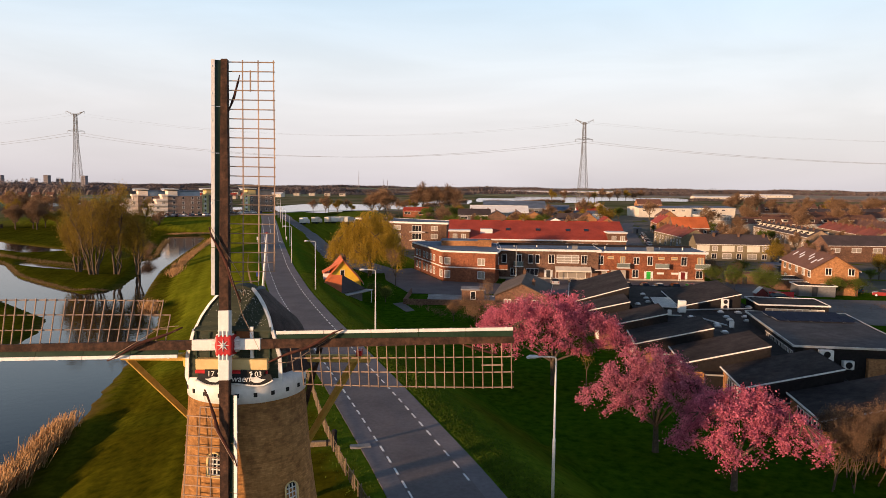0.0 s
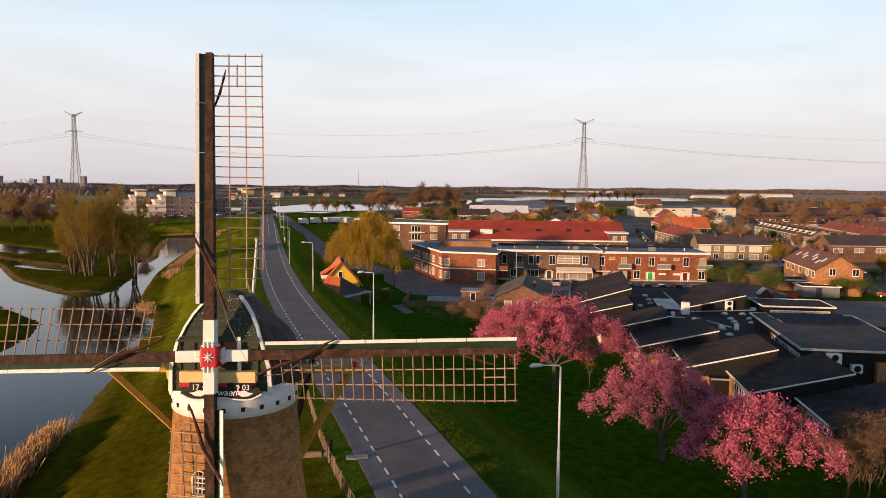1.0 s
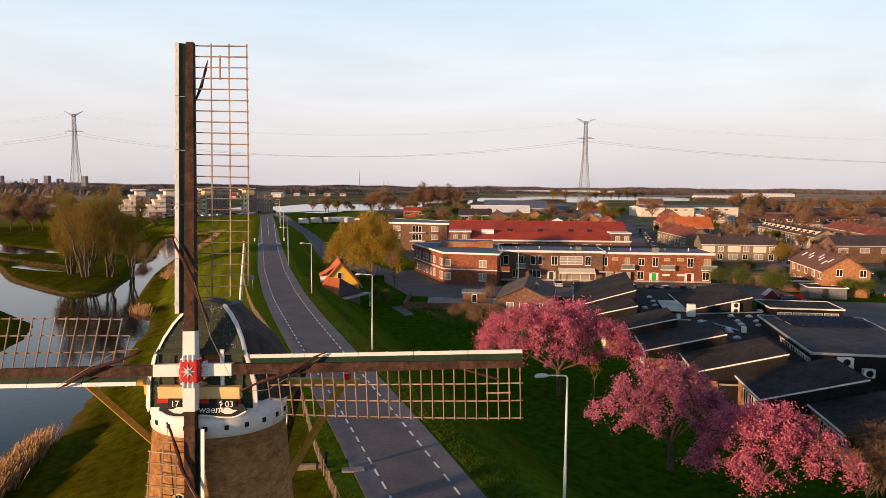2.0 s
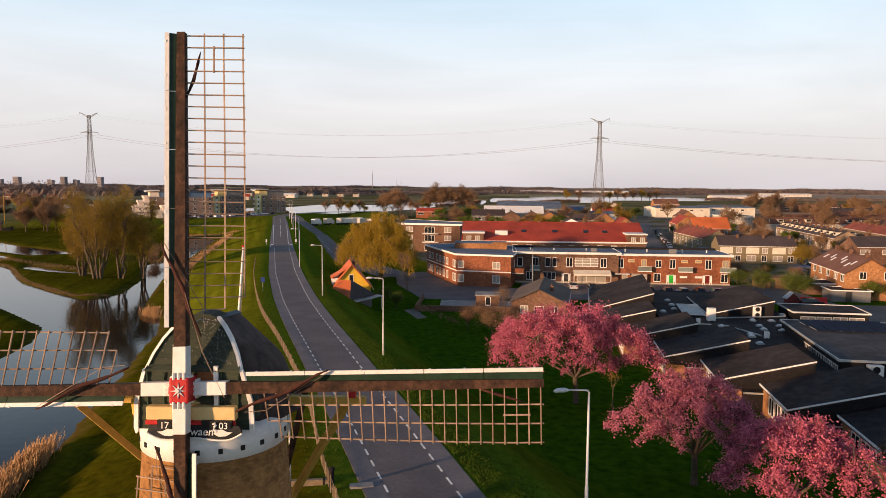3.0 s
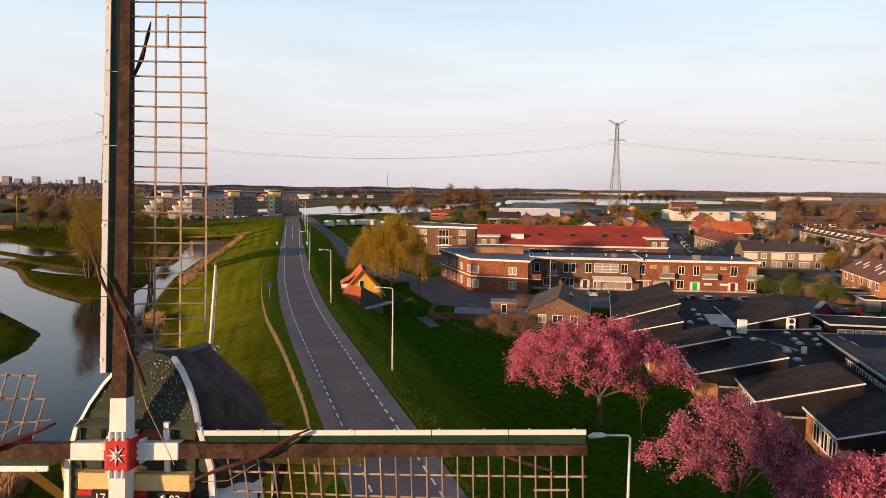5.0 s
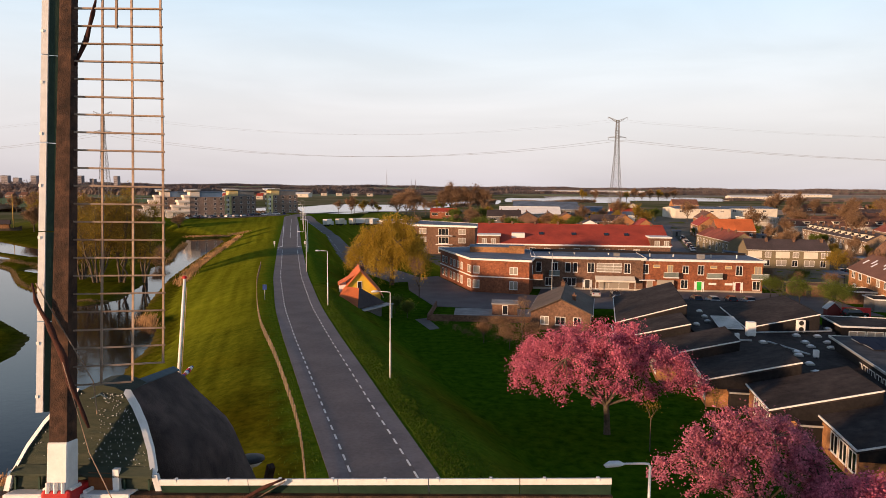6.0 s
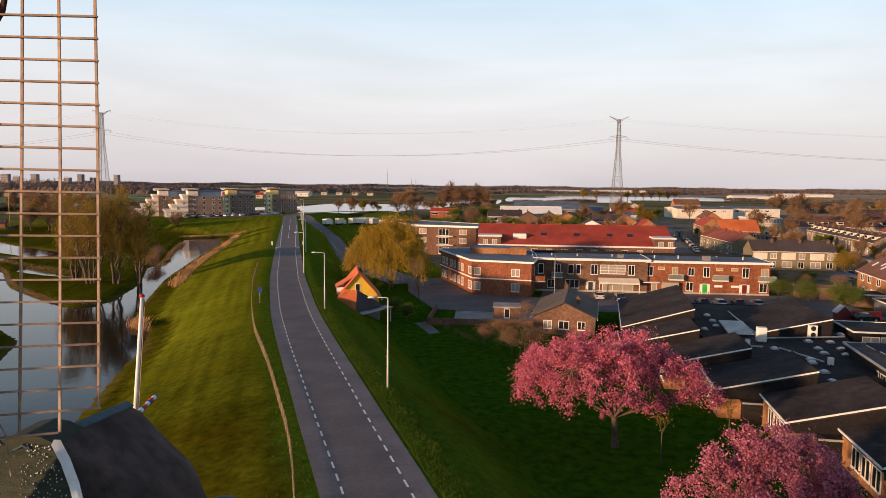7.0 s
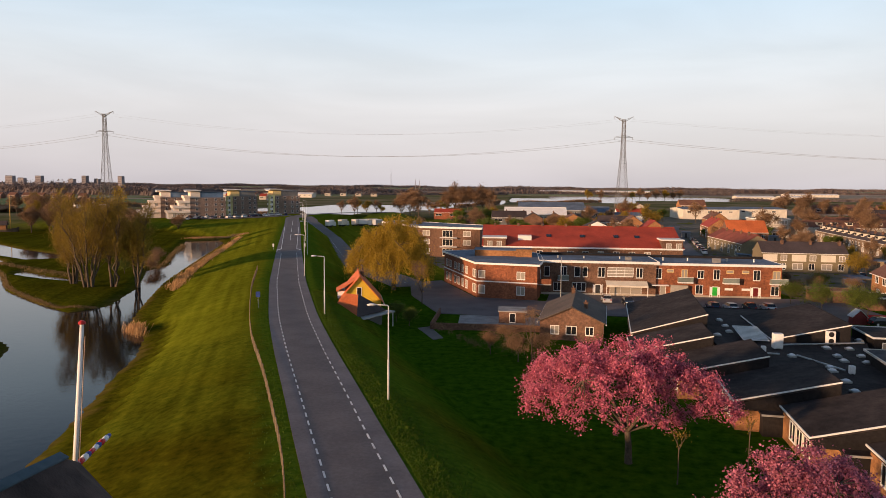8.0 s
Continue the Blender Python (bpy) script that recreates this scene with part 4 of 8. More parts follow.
def build_flagpole():
    foot, head = Vector((-0.35, 3.8, 11.2 - ZB)), Vector((0.0, 3.8, 15.2 - ZB))
    bm = bmesh.new()
    tube(bm, [foot, head], [0.062, 0.042], 10)
    pole = part("flagpole", bm, PAINT_W, mill, "white flagpole on the cap", True)
    bm = bmesh.new()
    lathe(bm, [(0.02, head.z - 0.01), (0.075, head.z + 0.01), (0.075, head.z + 0.05), (0.03, head.z + 0.09)], 10, (head.x, head.y))
    part("finial", bm, RED_P, pole)
    bm = bmesh.new()
    tube(bm, [foot + Vector((0.14, 0, 0.6)), head + Vector((0.06, 0, -0.25))], 0.009, 4)
    part("halyard", bm, LATH, pole)
    # striped flag furled round a staff that leans out over the back of the cap
    a, b = Vector((-0.2, 3.0, 12.02 - ZB)), Vector((-0.9, 6.43, 11.77 - ZB))
    for i in range(14):
        bm = bmesh.new()
        tube(bm, [a.lerp(b, i / 14), a.lerp(b, (i + 0.5) / 14), a.lerp(b, (i + 1.05) / 14)], [0.060 + 0.014 * math.sin(i * 2.1), 0.072 + 0.012 * math.sin(i * 1.3), 0.060 + 0.014 * math.sin(i * 2.1 + 2.1)], 8)
        part("furled_flag", bm, (PAINT_W, FLAG_B, RED_P)[i % 3], pole, "", True)


build_flagpole()

# ---- street furniture along the dike ----


def street_lamp(x, y, ang, h=8.1, arm=1.15, z=None):
    """A tapering pole with an arm bent towards the road and a flat lamp head."""
    base = gz(x, y) if z is None else z
    e = thing("street_lamp", pose(x, y, base, 0, 0, math.degrees(ang)), "grey-white street lamp with bent arm at the roadside", "street lamp", "street lamps along the road")
    h = h - base
    bm = bmesh.new()
    tube(bm, [(0, 0, -0.2), (0, 0, h * 0.42), (0, 0, h * 0.43), (0, 0, h - 0.25)], [0.095, 0.085, 0.065, 0.05], 10)
    part("pole", bm, LAMP_W, e, "", True)
    bm = bmesh.new()
    tube(bm, [(0, 0, h - 0.3), (0, 0, h - 0.12), (-0.06, 0, h - 0.03), (-0.2, 0, h + 0.0), (-arm, 0, h + 0.07)], [0.05, 0.048, 0.045, 0.04, 0.035], 8)
    part("arm", bm, LAMP_W, e, "", True)
    bm = bmesh.new()
    tube(bm, [(-arm + 0.12, 0, h + 0.05), (-arm - 0.05, 0, h + 0.08), (-arm - 0.42, 0, h + 0.09), (-arm - 0.66, 0, h + 0.06)], [0.05, 0.15, 0.17, 0.05], 10, squash=0.62)
    head = part("lamp_head", bm, LAMP_W, e, "", True)
    bm = bmesh.new()
    tube(bm, [(-arm - 0.1, 0, h + 0.015), (-arm - 0.6, 0, h + 0.015)], [0.09, 0.08], 8, squash=0.5)
    part("lens", bm, DOME, head)
    return e


for lx, ly in ((5.7, 38.4), (-10.55, 76.9), (-26.4, 114.2), (-41.0, 152.5)):
    a = math.atan2(0.33, 1.0)
    street_lamp(lx, ly, a)
for s_, u_ in ((at_y(192), 4.6), (at_y(232), 4.8), (at_y(272), 4.8), (at_y(312), 5), (at_y(352), 5), (at_y(384), 5.5)):
    p, a = road_point(s_, u_)
    street_lamp(p.x, p.y, a, 8.4)

# road markings: broken cycle-lane lines, solid beyond the narrowing
bm0 = bmesh.new()
bx(bm0, -0.068, 0.068, -0.52, 0.52, 0.0, 0.012)
DASH = finish(bm0, "dash", LINE_W)
s_a, s_b = at_y(40), at_y(196)
s_ = s_a
while s_ < s_b:
    for u in (-1.95, 1.95):
        p, a = road_point(s_, u)
        part("dash", DASH, None, road, m=Matrix.Translation((p.x, p.y, 0.022)) @ Matrix.Rotation(a, 4, "Z"))
    s_ += 1.98


def painted_line(s0, s1, u0, u1, w=0.12, step=2.0):
    n = max(2, int((s1 - s0) / step))
    bm = bmesh.new()
    prev = None
    for i in range(n + 1):
        f = i / n
        rowv = []
        for du in (-w / 2, w / 2):
            p, _ = road_point(s0 + (s1 - s0) * f, u0 + (u1 - u0) * f + du)
            rowv.append(bm.verts.new((p.x, p.y, 0.052)))
        if prev:
            bm.faces.new((prev[0], prev[1], rowv[1], rowv[0]))
        prev = rowv
    part("painted_line", bm, LINE_W, road)


painted_line(at_y(-10), at_y(39), -1.95, -1.95)
painted_line(at_y(198), at_y(205), -3.1, -3.1, 0.14)
painted_line(at_y(204), at_y(206.5), -3.1, -2.1, 0.5)
painted_line(at_y(204), at_y(206.5), 3.1, 2.1, 0.5)
painted_line(at_y(206), at_y(300), -2.05, -2.9, 0.14)
painted_line(at_y(206), at_y(300), 2.05, 2.7, 0.14)
painted_line(at_y(236), at_y(262), 0, 0, 0.14)
painted_line(at_y(270), at_y(300), 0, 0, 0.14)
painted_line(at_y(310), at_y(350), 0, 0.3, 0.14)

# ---- trees and plants ----


def leaf_cloud(centres, radii, per, size, rng, squash=0.8, droop=0.0, aspect=1.0):
    """Small quads scattered in soft clumps round the given points; returns vertices and faces."""
    c = np.repeat(np.asarray(centres, float), per, 0)
    r = np.repeat(np.asarray(radii, float), per)
    n = len(c)
    d = rng.normal(size=(n, 3))
    d /= np.linalg.norm(d, axis=1)[:, None]
    rad = r * np.minimum(np.abs(rng.normal(size=n)) * 0.75, 1.45)
    d[:, 2] *= squash
    p = c + d * rad[:, None]
    p[:, 2] -= droop * rng.random(n) * r
    a = rng.normal(size=(n, 3))
    if droop:
        a[:, 2] = -2.5
    a /= np.linalg.norm(a, axis=1)[:, None]
    b = np.cross(a, rng.normal(size=(n, 3)))
    b /= np.linalg.norm(b, axis=1)[:, None]
    s = size * (0.6 + 0.8 * rng.random(n))[:, None]
    v = np.stack([p - a * s * aspect - b * s, p - a * s * aspect + b * s * 0.7, p + a * s * aspect + b * s, p + a * s * aspect - b * s * 0.7], 1).reshape(-1, 3)
    return v, np.arange(4 * n).reshape(-1, 4)


def grow(bm, p, d, length, r, level, tips, rng, split, spread, up, shrink=0.72, wob=0.16, sides=6):
    """A limb and those that branch from it; gathers the ends of the last ones."""
    pts, rad = [p], [r]
    q, e = p.copy(), d.copy()
    for i in range(4):
        e = (e + Vector(rng.normal(size=3) * wob) + Vector((0, 0, up))).normalized()
        q = q + e * length / 4
        pts.append(q.copy())
        rad.append(r * (1 - 0.45 * (i + 1) / 4))
    tube(bm, pts, rad, sides, caps=False)
    if level == 0:
        tips.extend((pts[2], pts[3], pts[4]))
        return
    if level <= 2:
        tips.extend((pts[2], pts[4]))
    for k in range(split):
        ang = 2 * math.pi * (k + rng.random() * 0.6) / split
        s = e.orthogonal().normalized()
        s.rotate(Matrix.Rotation(ang, 3, e))
        f = (e + s * spread * (0.7 + 0.6 * rng.random())).normalized()
        start = pts[4] if k else pts[3]
        grow(bm, start, f, length * shrink * (0.8 + 0.4 * rng.random()), rad[-1] * 0.85, level - 1, tips, rng, split, spread, up, shrink, wob, max(3, sides - 1))


def tree(name, x, y, label, seed, trunk_h, trunk_r, limb, levels, split, spread, up, leaf, leaf_size, per, clump, bark=BARK, lean=(0, 0), z=None, first=None, droop=0.0, squash=0.8, category="tree", group="", stems=1, shrink=0.72, aspect=1.0, widen=1.0):
    rng = np.random.default_rng(seed)
    base = gz(x, y) if z is None else z
    e = thing(name, pose(x, y, base), label, category, group)
    bm, tips = bmesh.new(), []
    for s in range(stems):
        off = Vector((rng.normal() * 0.5, rng.normal() * 0.4, 0)) if stems > 1 else Vector((0, 0, 0))
        d0 = Vector((lean[0] + (rng.normal() * 0.22 if stems > 1 else 0), lean[1] + (rng.normal() * 0.18 if stems > 1 else 0), 1)).normalized()
        top = off + d0 * trunk_h
        tube(bm, [off - Vector((0, 0, 0.4)), off + Vector((0, 0, 0.15)), off + d0 * trunk_h * 0.5, top], [trunk_r * 1.6, trunk_r * 1.15, trunk_r, trunk_r * 0.9], 9, caps=False)
        n = first or split
        for k in range(n):
            ang = 2 * math.pi * (k + rng.random() * 0.5) / n
            f = (d0 + Vector((math.cos(ang) * widen, math.sin(ang), 0)) * spread * 1.3).normalized()
            grow(bm, top - d0 * 0.1 * k * trunk_h / n, f, limb * (0.85 + 0.3 * rng.random()), trunk_r * 0.62, levels, tips, rng, split, spread, up, shrink)
    part("trunk", bm, bark, e, "", True)
    if leaf is not None:
        t = np.array([tuple(p) for p in tips])
        v, f = leaf_cloud(t, clump * (0.6 + 0.8 * rng.random(len(t))), per, leaf_size, rng, squash, droop, aspect)
        part("crown", mesh_np("crown", v, f, leaf), leaf, e)
    return e, tips


def crown_tree(name, x, y, label, seed, trunk_h, trunk_r, centre, radii, mains, subs, leaf, leaf_size, per, clump, bark=BARK, edge_drop=1.0, droop=0.0, aspect=1.0, squash=0.8, category="tree", group="", hollow=0.35, lobes=0.18):
    """A tree whose limbs reach out to fill a rounded, lobed crown that hangs lower at its rim."""
    rg = np.random.default_rng(seed)
    e = thing(name, pose(x, y, gz(x, y)), label, category, group)
    C, R = Vector(centre), radii
    bm, tips = bmesh.new(), []
    top = Vector((C.x * 0.15, C.y * 0.15, trunk_h))
    tube(bm, [(0, 0, -0.4), (0, 0, 0.12), (top.x * 0.4, 0, trunk_h * 0.55), top], [trunk_r * 1.7, trunk_r * 1.2, trunk_r, trunk_r * 0.95], 10, caps=False)
    ph = rg.random(3) * 6

    def target(k, n, lo):
        a = 2.39996 * k + rg.normal() * 0.25
        u = math.sqrt((k + 0.5) / n)
        lob = 1 + lobes * math.sin(3 * a + ph[0]) + lobes * 0.6 * math.sin(5 * a + ph[1])
        rr = min(1.0, u) * lob
        zt = math.sqrt(max(0.0, 1 - min(1, u) ** 2))
        zz = zt * (lo + (1 - lo) * rg.random()) * R[2] - edge_drop * u ** 2
        return C + Vector((math.cos(a) * rr * R[0], math.sin(a) * rr * R[1], zz))
    M = [target(k, mains, 0.4) for k in range(mains)]
    nodes = []
    for t in M:
        mid = top.lerp(t, 0.55) + Vector((rg.normal() * 0.2, rg.normal() * 0.2, 0.10 * (t - top).length))
        m2 = top.lerp(t, 0.8) + Vector((0, 0, 0.08 * (t - top).length))
        tube(bm, [top, top.lerp(mid, 0.5), mid, m2, t], [trunk_r * 0.55, trunk_r * 0.42, trunk_r * 0.3, trunk_r * 0.18, 0.015], 6, caps=False)
        nodes += [(top.lerp(mid, 0.7), 0.3), (mid, 0.26), (m2, 0.16), (t, 0.06)]
        tips += [m2, t]
    P = np.array([tuple(n[0]) for n in nodes])
    for k in range(subs):
        t = target(k, subs, hollow)
        d = np.linalg.norm(P - np.array(t), axis=1)
        i = int(np.argmin(d + rg.random(len(d)) * 0.5))
        p = nodes[i][0]
        L = (t - p).length
        q = p.lerp(t, 0.5) + Vector((rg.normal() * 0.08 * L, rg.normal() * 0.08 * L, 0.10 * L))
        r0 = min(0.06, trunk_r * 0.25)
        tube(bm, [p, q, t], [r0, r0 * 0.6, 0.012], 4, caps=False)
        tips += [q.lerp(t, 0.3), q.lerp(t, 0.7), t]
    part("trunk", bm, bark, e, "", True)
    t = np.array([tuple(p) for p in tips])
    v, f = leaf_cloud(t, clump * (0.6 + 0.8 * rg.random(len(t))), per, leaf_size, rg, squash, droop, aspect)
    part("crown", mesh_np("crown", v, f, leaf), leaf, e)
    return e


# three flowering cherries on the lawn
crown_tree("cherry_tree", 9.5, 76.8, "wide cherry tree in full pink blossom on the lawn", 11, 2.7, 0.27, (-0.9, 0.3, 6.1), (8.6, 5.6, 4.5), 14, 300, BLOSSOM, 0.05, 84, 0.62, group="flowering cherries", edge_drop=2.0)
crown_tree("cherry_tree", 16.2, 57.5, "darker pink cherry tree in blossom on the lawn", 13, 2.3, 0.23, (-0.2, 0.2, 5.2), (4.9, 4.4, 3.8), 10, 180, BLOSSOM_D, 0.046, 84, 0.52, group="flowering cherries", edge_drop=1.8)
crown_tree("cherry_tree", 20.2, 50.3, "pale pink cherry tree in blossom beside the school", 18, 2.2, 0.21, (0.2, 0.2, 4.6), (5.1, 4.3, 3.3), 10, 190, BLOSSOM, 0.045, 80, 0.5, group="flowering cherries", edge_drop=1.6)
# the yellow willow by the small house
crown_tree("willow_tree", -25.9, 167, "large willow with hanging yellow spring leaves", 5, 4.5, 0.45, (0, 0, 9.6), (8.6, 7.2, 7.0), 16, 240, WILLOW, 0.045, 110, 1.05, droop=3.6, aspect=2.6, squash=0.8, edge_drop=4.2, lobes=0.16)


def tall_tree(x, y, h, width, seed, label, stems=5, fan=0.24, per=46):
    """An upright tree of several stems, thinly leaved from low down to the top."""
    rg = np.random.default_rng(seed)
    e = thing("alder_tree", pose(x, y, gz(x, y)), label, "tree", "trees on the island")
    bm, tips = bmesh.new(), []
    for s in range(stems):
        ang = 2 * math.pi * (s + rg.random() * 0.5) / stems
        out = Vector((math.cos(ang), math.sin(ang) * 0.8, 0)) * width * fan * (0.45 + 0.75 * rg.random())
        hh = h * (0.72 + 0.3 * rg.random())
        pts = [out * 0.15 + Vector((0, 0, -0.4))]
        for i in range(1, 9):
            f = i / 8
            pts.append(out * (0.12 + 0.88 * f ** 1.15) + Vector((rg.normal() * 0.25, rg.normal() * 0.25, hh * f)))
        tube(bm, pts, [0.26 * (1 - 0.9 * i / 8) for i in range(9)], 6, caps=False)
        for k in range(26):
            f = 0.24 + 0.75 * (k + rg.random()) / 26
            i = min(7, int(f * 8))
            p = pts[i].lerp(pts[i + 1], f * 8 - i)
            a2 = rg.random() * 2 * math.pi
            L = width * 0.42 * (1.2 - f) * (0.6 + 0.6 * rg.random()) + 0.8
            d = Vector((math.cos(a2), math.sin(a2), 0.75 + rg.random() * 0.8)).normalized()
            q = p + d * L * 0.5 + Vector((0, 0, 0.1))
            r = p + d * L + Vector((0, 0, 0.5))
            tube(bm, [p, q, r], [0.05, 0.035, 0.012], 4, caps=False)
            for w in (0.45, 0.7, 0.9, 1.0):
                tips.append(p.lerp(r, w))
    part("trunk", bm, BARK, e, "", True)
    t = np.array([tuple(p) for p in tips])
    v, f = leaf_cloud(t, np.full(len(t), 1.2), per, 0.062, rg, 1.0)
    part("crown", mesh_np("crown", v, f, BUDS), BUDS, e)


tall_tree(-91.2, 161, 20, 15, 30, "broad many-stemmed tree with thin bronze-green spring leaves", 9, 0.46, 30)
tall_tree(-86.0, 161.8, 21.5, 11, 31, "tall slender tree with thin yellow-green spring leaves", 5, 0.34, 36)
tall_tree(-82.2, 164.5, 17, 9, 33, "slender tree with yellow-green spring leaves on the island", 4, 0.34, 50)
tall_tree(-97.5, 165, 13, 9, 34, "low many-stemmed tree in bronze bud on the island", 5, 0.4, 40)

# shrubs and young trees
SMALL = ((-93, 190, 3.2, TWIG, "bare red-brown shrub on the island shore"), (-95.5, 197, 3.0, TWIG, "bare red-brown shrub on the island shore"), (-99, 205, 3.2, TWIG, "bare red-brown shrub on the island shore"), (-96, 183, 2.6, LEAF_G, "low green shrub on the island"), (-104, 214, 3.0, TWIG, "bare red-brown shrub on the island shore"),
         ( -19.5, 133, 2.6, LEAF_G, "round green shrub beside the yellow house"), (-16.8, 129.5, 2.0, LEAF_G, "low green shrub beside the yellow house"),
         (-3.2, 112.5, 2.6, TWIG, "bare brown shrub beside the path"), (0.5, 109.0, 2.8, TWIG, "bare brown shrub beside the path"), (-1.0, 118, 2.4, TWIG, "bare brown shrub beside the bungalow"), (3.2, 110.5, 3.0, TWIG, "bare brown shrub beside the bungalow"),
         (53.1, 161, 3.6, LEAF_G, "young tree in fresh green leaf"), (55.6, 152.9, 4.6, LEAF_G, "young tree in fresh green leaf"), (59.4, 147.6, 4.8, LEAF_G, "young tree in fresh green leaf"), (62.0, 149.5, 4.0, LEAF_G, "young tree in fresh green leaf"),
         (74.6, 148.5, 3.2, LEAF_G, "leafy green garden shrub"), (78.5, 148.3, 3.0, LEAF_G, "leafy green garden shrub"), (57.8, 172, 3.0, TWIG, "bare brown garden shrub"), (63, 176, 3.2, TWIG, "bare brown garden shrub"), (60, 183, 3.4, TWIG, "bare brown garden shrub"), (68, 184, 3.0, LEAF_G, "leafy green garden shrub"), (56, 178, 2.6, TWIG, "bare brown garden shrub"), (72, 178, 2.8, TWIG, "bare brown garden shrub"))
for i, (x, y, r, leaf, label) in enumerate(SMALL):
    tree("shrub", x, y, label, 60 + i, 0.4 + r * 0.25, 0.07, r * 0.36, 2, 3, 0.75, 0.12, leaf, 0.034 if leaf is TWIG else 0.05, 26 if leaf is TWIG else 34, r * 0.32, first=5, category="shrub")
for i, (x, y) in enumerate(((12.6, 73.0), (18.9, 76.5))):
    tree("young_tree", x, y, "thin staked young tree on the lawn", 80 + i, 3.0, 0.05, 0.9, 1, 3, 0.7, 0.2, BUDS, 0.035, 4, 0.4, first=4)
# bare brown thicket by the school
for i in range(16):
    x, y = 28.0 + (i % 8) * 1.35 + 0.5 * (i // 8), 50.5 + (i // 8) * 2.6 + (i % 3) * 0.9
    tree("bare_bush", x, y, "tall bare orange-brown sapling beside the school", 100 + i, 1.3, 0.05, 1.5 + 0.1 * (i % 4), 2, 3, 0.35, 0.3, TWIG, 0.024, 26, 0.55, first=5, stems=2, category="bush", group="bare bushes")
tree("bare_tree", 2.2, 108.5, "thin bare tree beside the bungalow", 131, 2.4, 0.09, 2.2, 2, 3, 0.4, 0.3, TWIG, 0.03, 14, 0.5, first=4)
tree("bare_tree", -17.5, 150, "thin bare tree near the willow", 132, 2.2, 0.09, 2.4, 2, 3, 0.45, 0.25, TWIG, 0.035, 22, 0.6, first=4)
# trees among the houses and along the far streets: one of each kind, then copies
MASTERS = []
for i, (leaf, label, h, sp) in enumerate(((TWIG, "leafless brown street tree", 3.2, 0.45), (TWIG, "leafless reddish tree between the houses", 2.8, 0.55), (BUDS, "tree in bronze-green bud", 3.0, 0.5), (LEAF_G, "tree in fresh green leaf", 2.4, 0.55))):
    t_, _ = tree("street_tree", -62 + 2 * i, 520 + 20 * i, label, 140 + i, h * 0.8, 0.2, h, 2, 3, sp, 0.12, leaf, 0.105, 30, 1.3, first=5, group="trees among the houses")
    MASTERS.append(t_)
rng = np.random.default_rng(77)
SPOTS = [(-36, 250, 2), (-33, 262, 0), (-31, 404, 3), (-17, 402, 3), (0, 345, 3), (-24, 300, 3), (-12, 300, 3), (20, 330, 2), (34, 345, 3), (40, 420, 0), (52, 430, 1), (58, 410, 2), (62, 440, 0),
         (60, 352, 2), (130, 210, 1),
         (104, 330, 0), (120, 335, 1), (134, 359, 1), (137, 366, 0), (146, 330, 1), (165, 380, 0), (170, 340, 1), (190, 390, 0), (205, 360, 0), (215, 420, 1), (182, 420, 0), (170, 470, 0), (200, 480, 0), (230, 470, 1), (250, 520, 0), (110, 470, 0), (90, 470, 3), (75, 500, 2),
         (-118, 205, 1), (-128, 235, 0), (-150, 262, 2), (-135, 258, 0), (-175, 300, 0), (-168, 312, 1), (-160, 305, 2), (-186, 330, 1), (-200, 345, 0), (-212, 352, 1), (-222, 340, 2), (-232, 365, 0), (-150, 320, 1), (-246, 380, 1), (-258, 400, 0)]
# taller groups by the river and behind the halls: (x, y, kind, size)
GROVES = ((-208, 303, 0, 1.0), (-203, 308, 1, 1.1), (-213, 310, 1, 1.05), (-198, 303, 0, 0.95), (-205, 314, 0, 1.2), (-192, 309, 2, 0.9), (-185, 305, 3, 0.8),
          (-215, 330, 0, 1.0), (-228, 345, 1, 1.1), (-240, 350, 2, 1.0), (-250, 370, 1, 1.2), (-236, 385, 0, 1.1), (-262, 380, 0, 1.1), (-205, 320, 2, 0.9), (-270, 400, 1, 1.2),
          (-196, 338, 1, 0.9), (-185, 320, 2, 0.8), (-285, 410, 0, 1.2), (-300, 430, 2, 1.2), (-318, 440, 1, 1.2), (-222, 375, 3, 0.9),
          (-75, 476, 1, 1.6), (-70, 480, 0, 1.75), (-64, 478, 1, 1.7), (-67, 486, 0, 1.6), (-128, 528, 0, 0.87), (-118, 536, 2, 0.93),
          (-106, 548, 0, 0.93), (-97, 520, 2, 0.74), (-53, 560, 1, 1.8), (-48, 566, 0, 1.9), (-43, 560, 1, 1.8), (-38, 568, 0, 1.9),
          (-33, 562, 1, 1.85), (-27, 570, 0, 1.8), (-22, 564, 1, 1.7), (-112, 500, 0, 1.1), (-106, 512, 2, 1.0), (94, 985, 2, 1.54), (112, 990, 0, 1.54), (150, 1020, 1, 1.4),
          (160, 1030, 2, 1.47), (172, 1040, 0, 1.54), (184, 1045, 1, 1.47), (198, 1060, 0, 1.61), (212, 1070, 2, 1.54), (226, 1080, 1, 1.47),
          (238, 1090, 0, 1.54), (205, 600, 1, 1.44), (214, 612, 0, 1.6), (224, 606, 1, 1.6), (233, 618, 0, 1.52), (243, 610, 1, 1.44),
          (250, 560, 0, 1.36), (268, 566, 2, 1.28), (282, 572, 1, 1.36), (296, 560, 0, 1.28), (318, 590, 1, 1.52), (330, 585, 0, 1.6),
          (345, 600, 1, 1.52), (262, 470, 1, 1.28), (275, 480, 0, 1.36), (250, 440, 2, 1.12), (285, 450, 1, 1.28), (238, 408, 0, 1.12),
          (300, 500, 1, 1.44), (81, 197, 2, 0.75), (98, 176, 2, 0.7), (107, 244, 0, 0.6), (131, 246, 2, 0.55), (-66, 468, 1, 1.1))
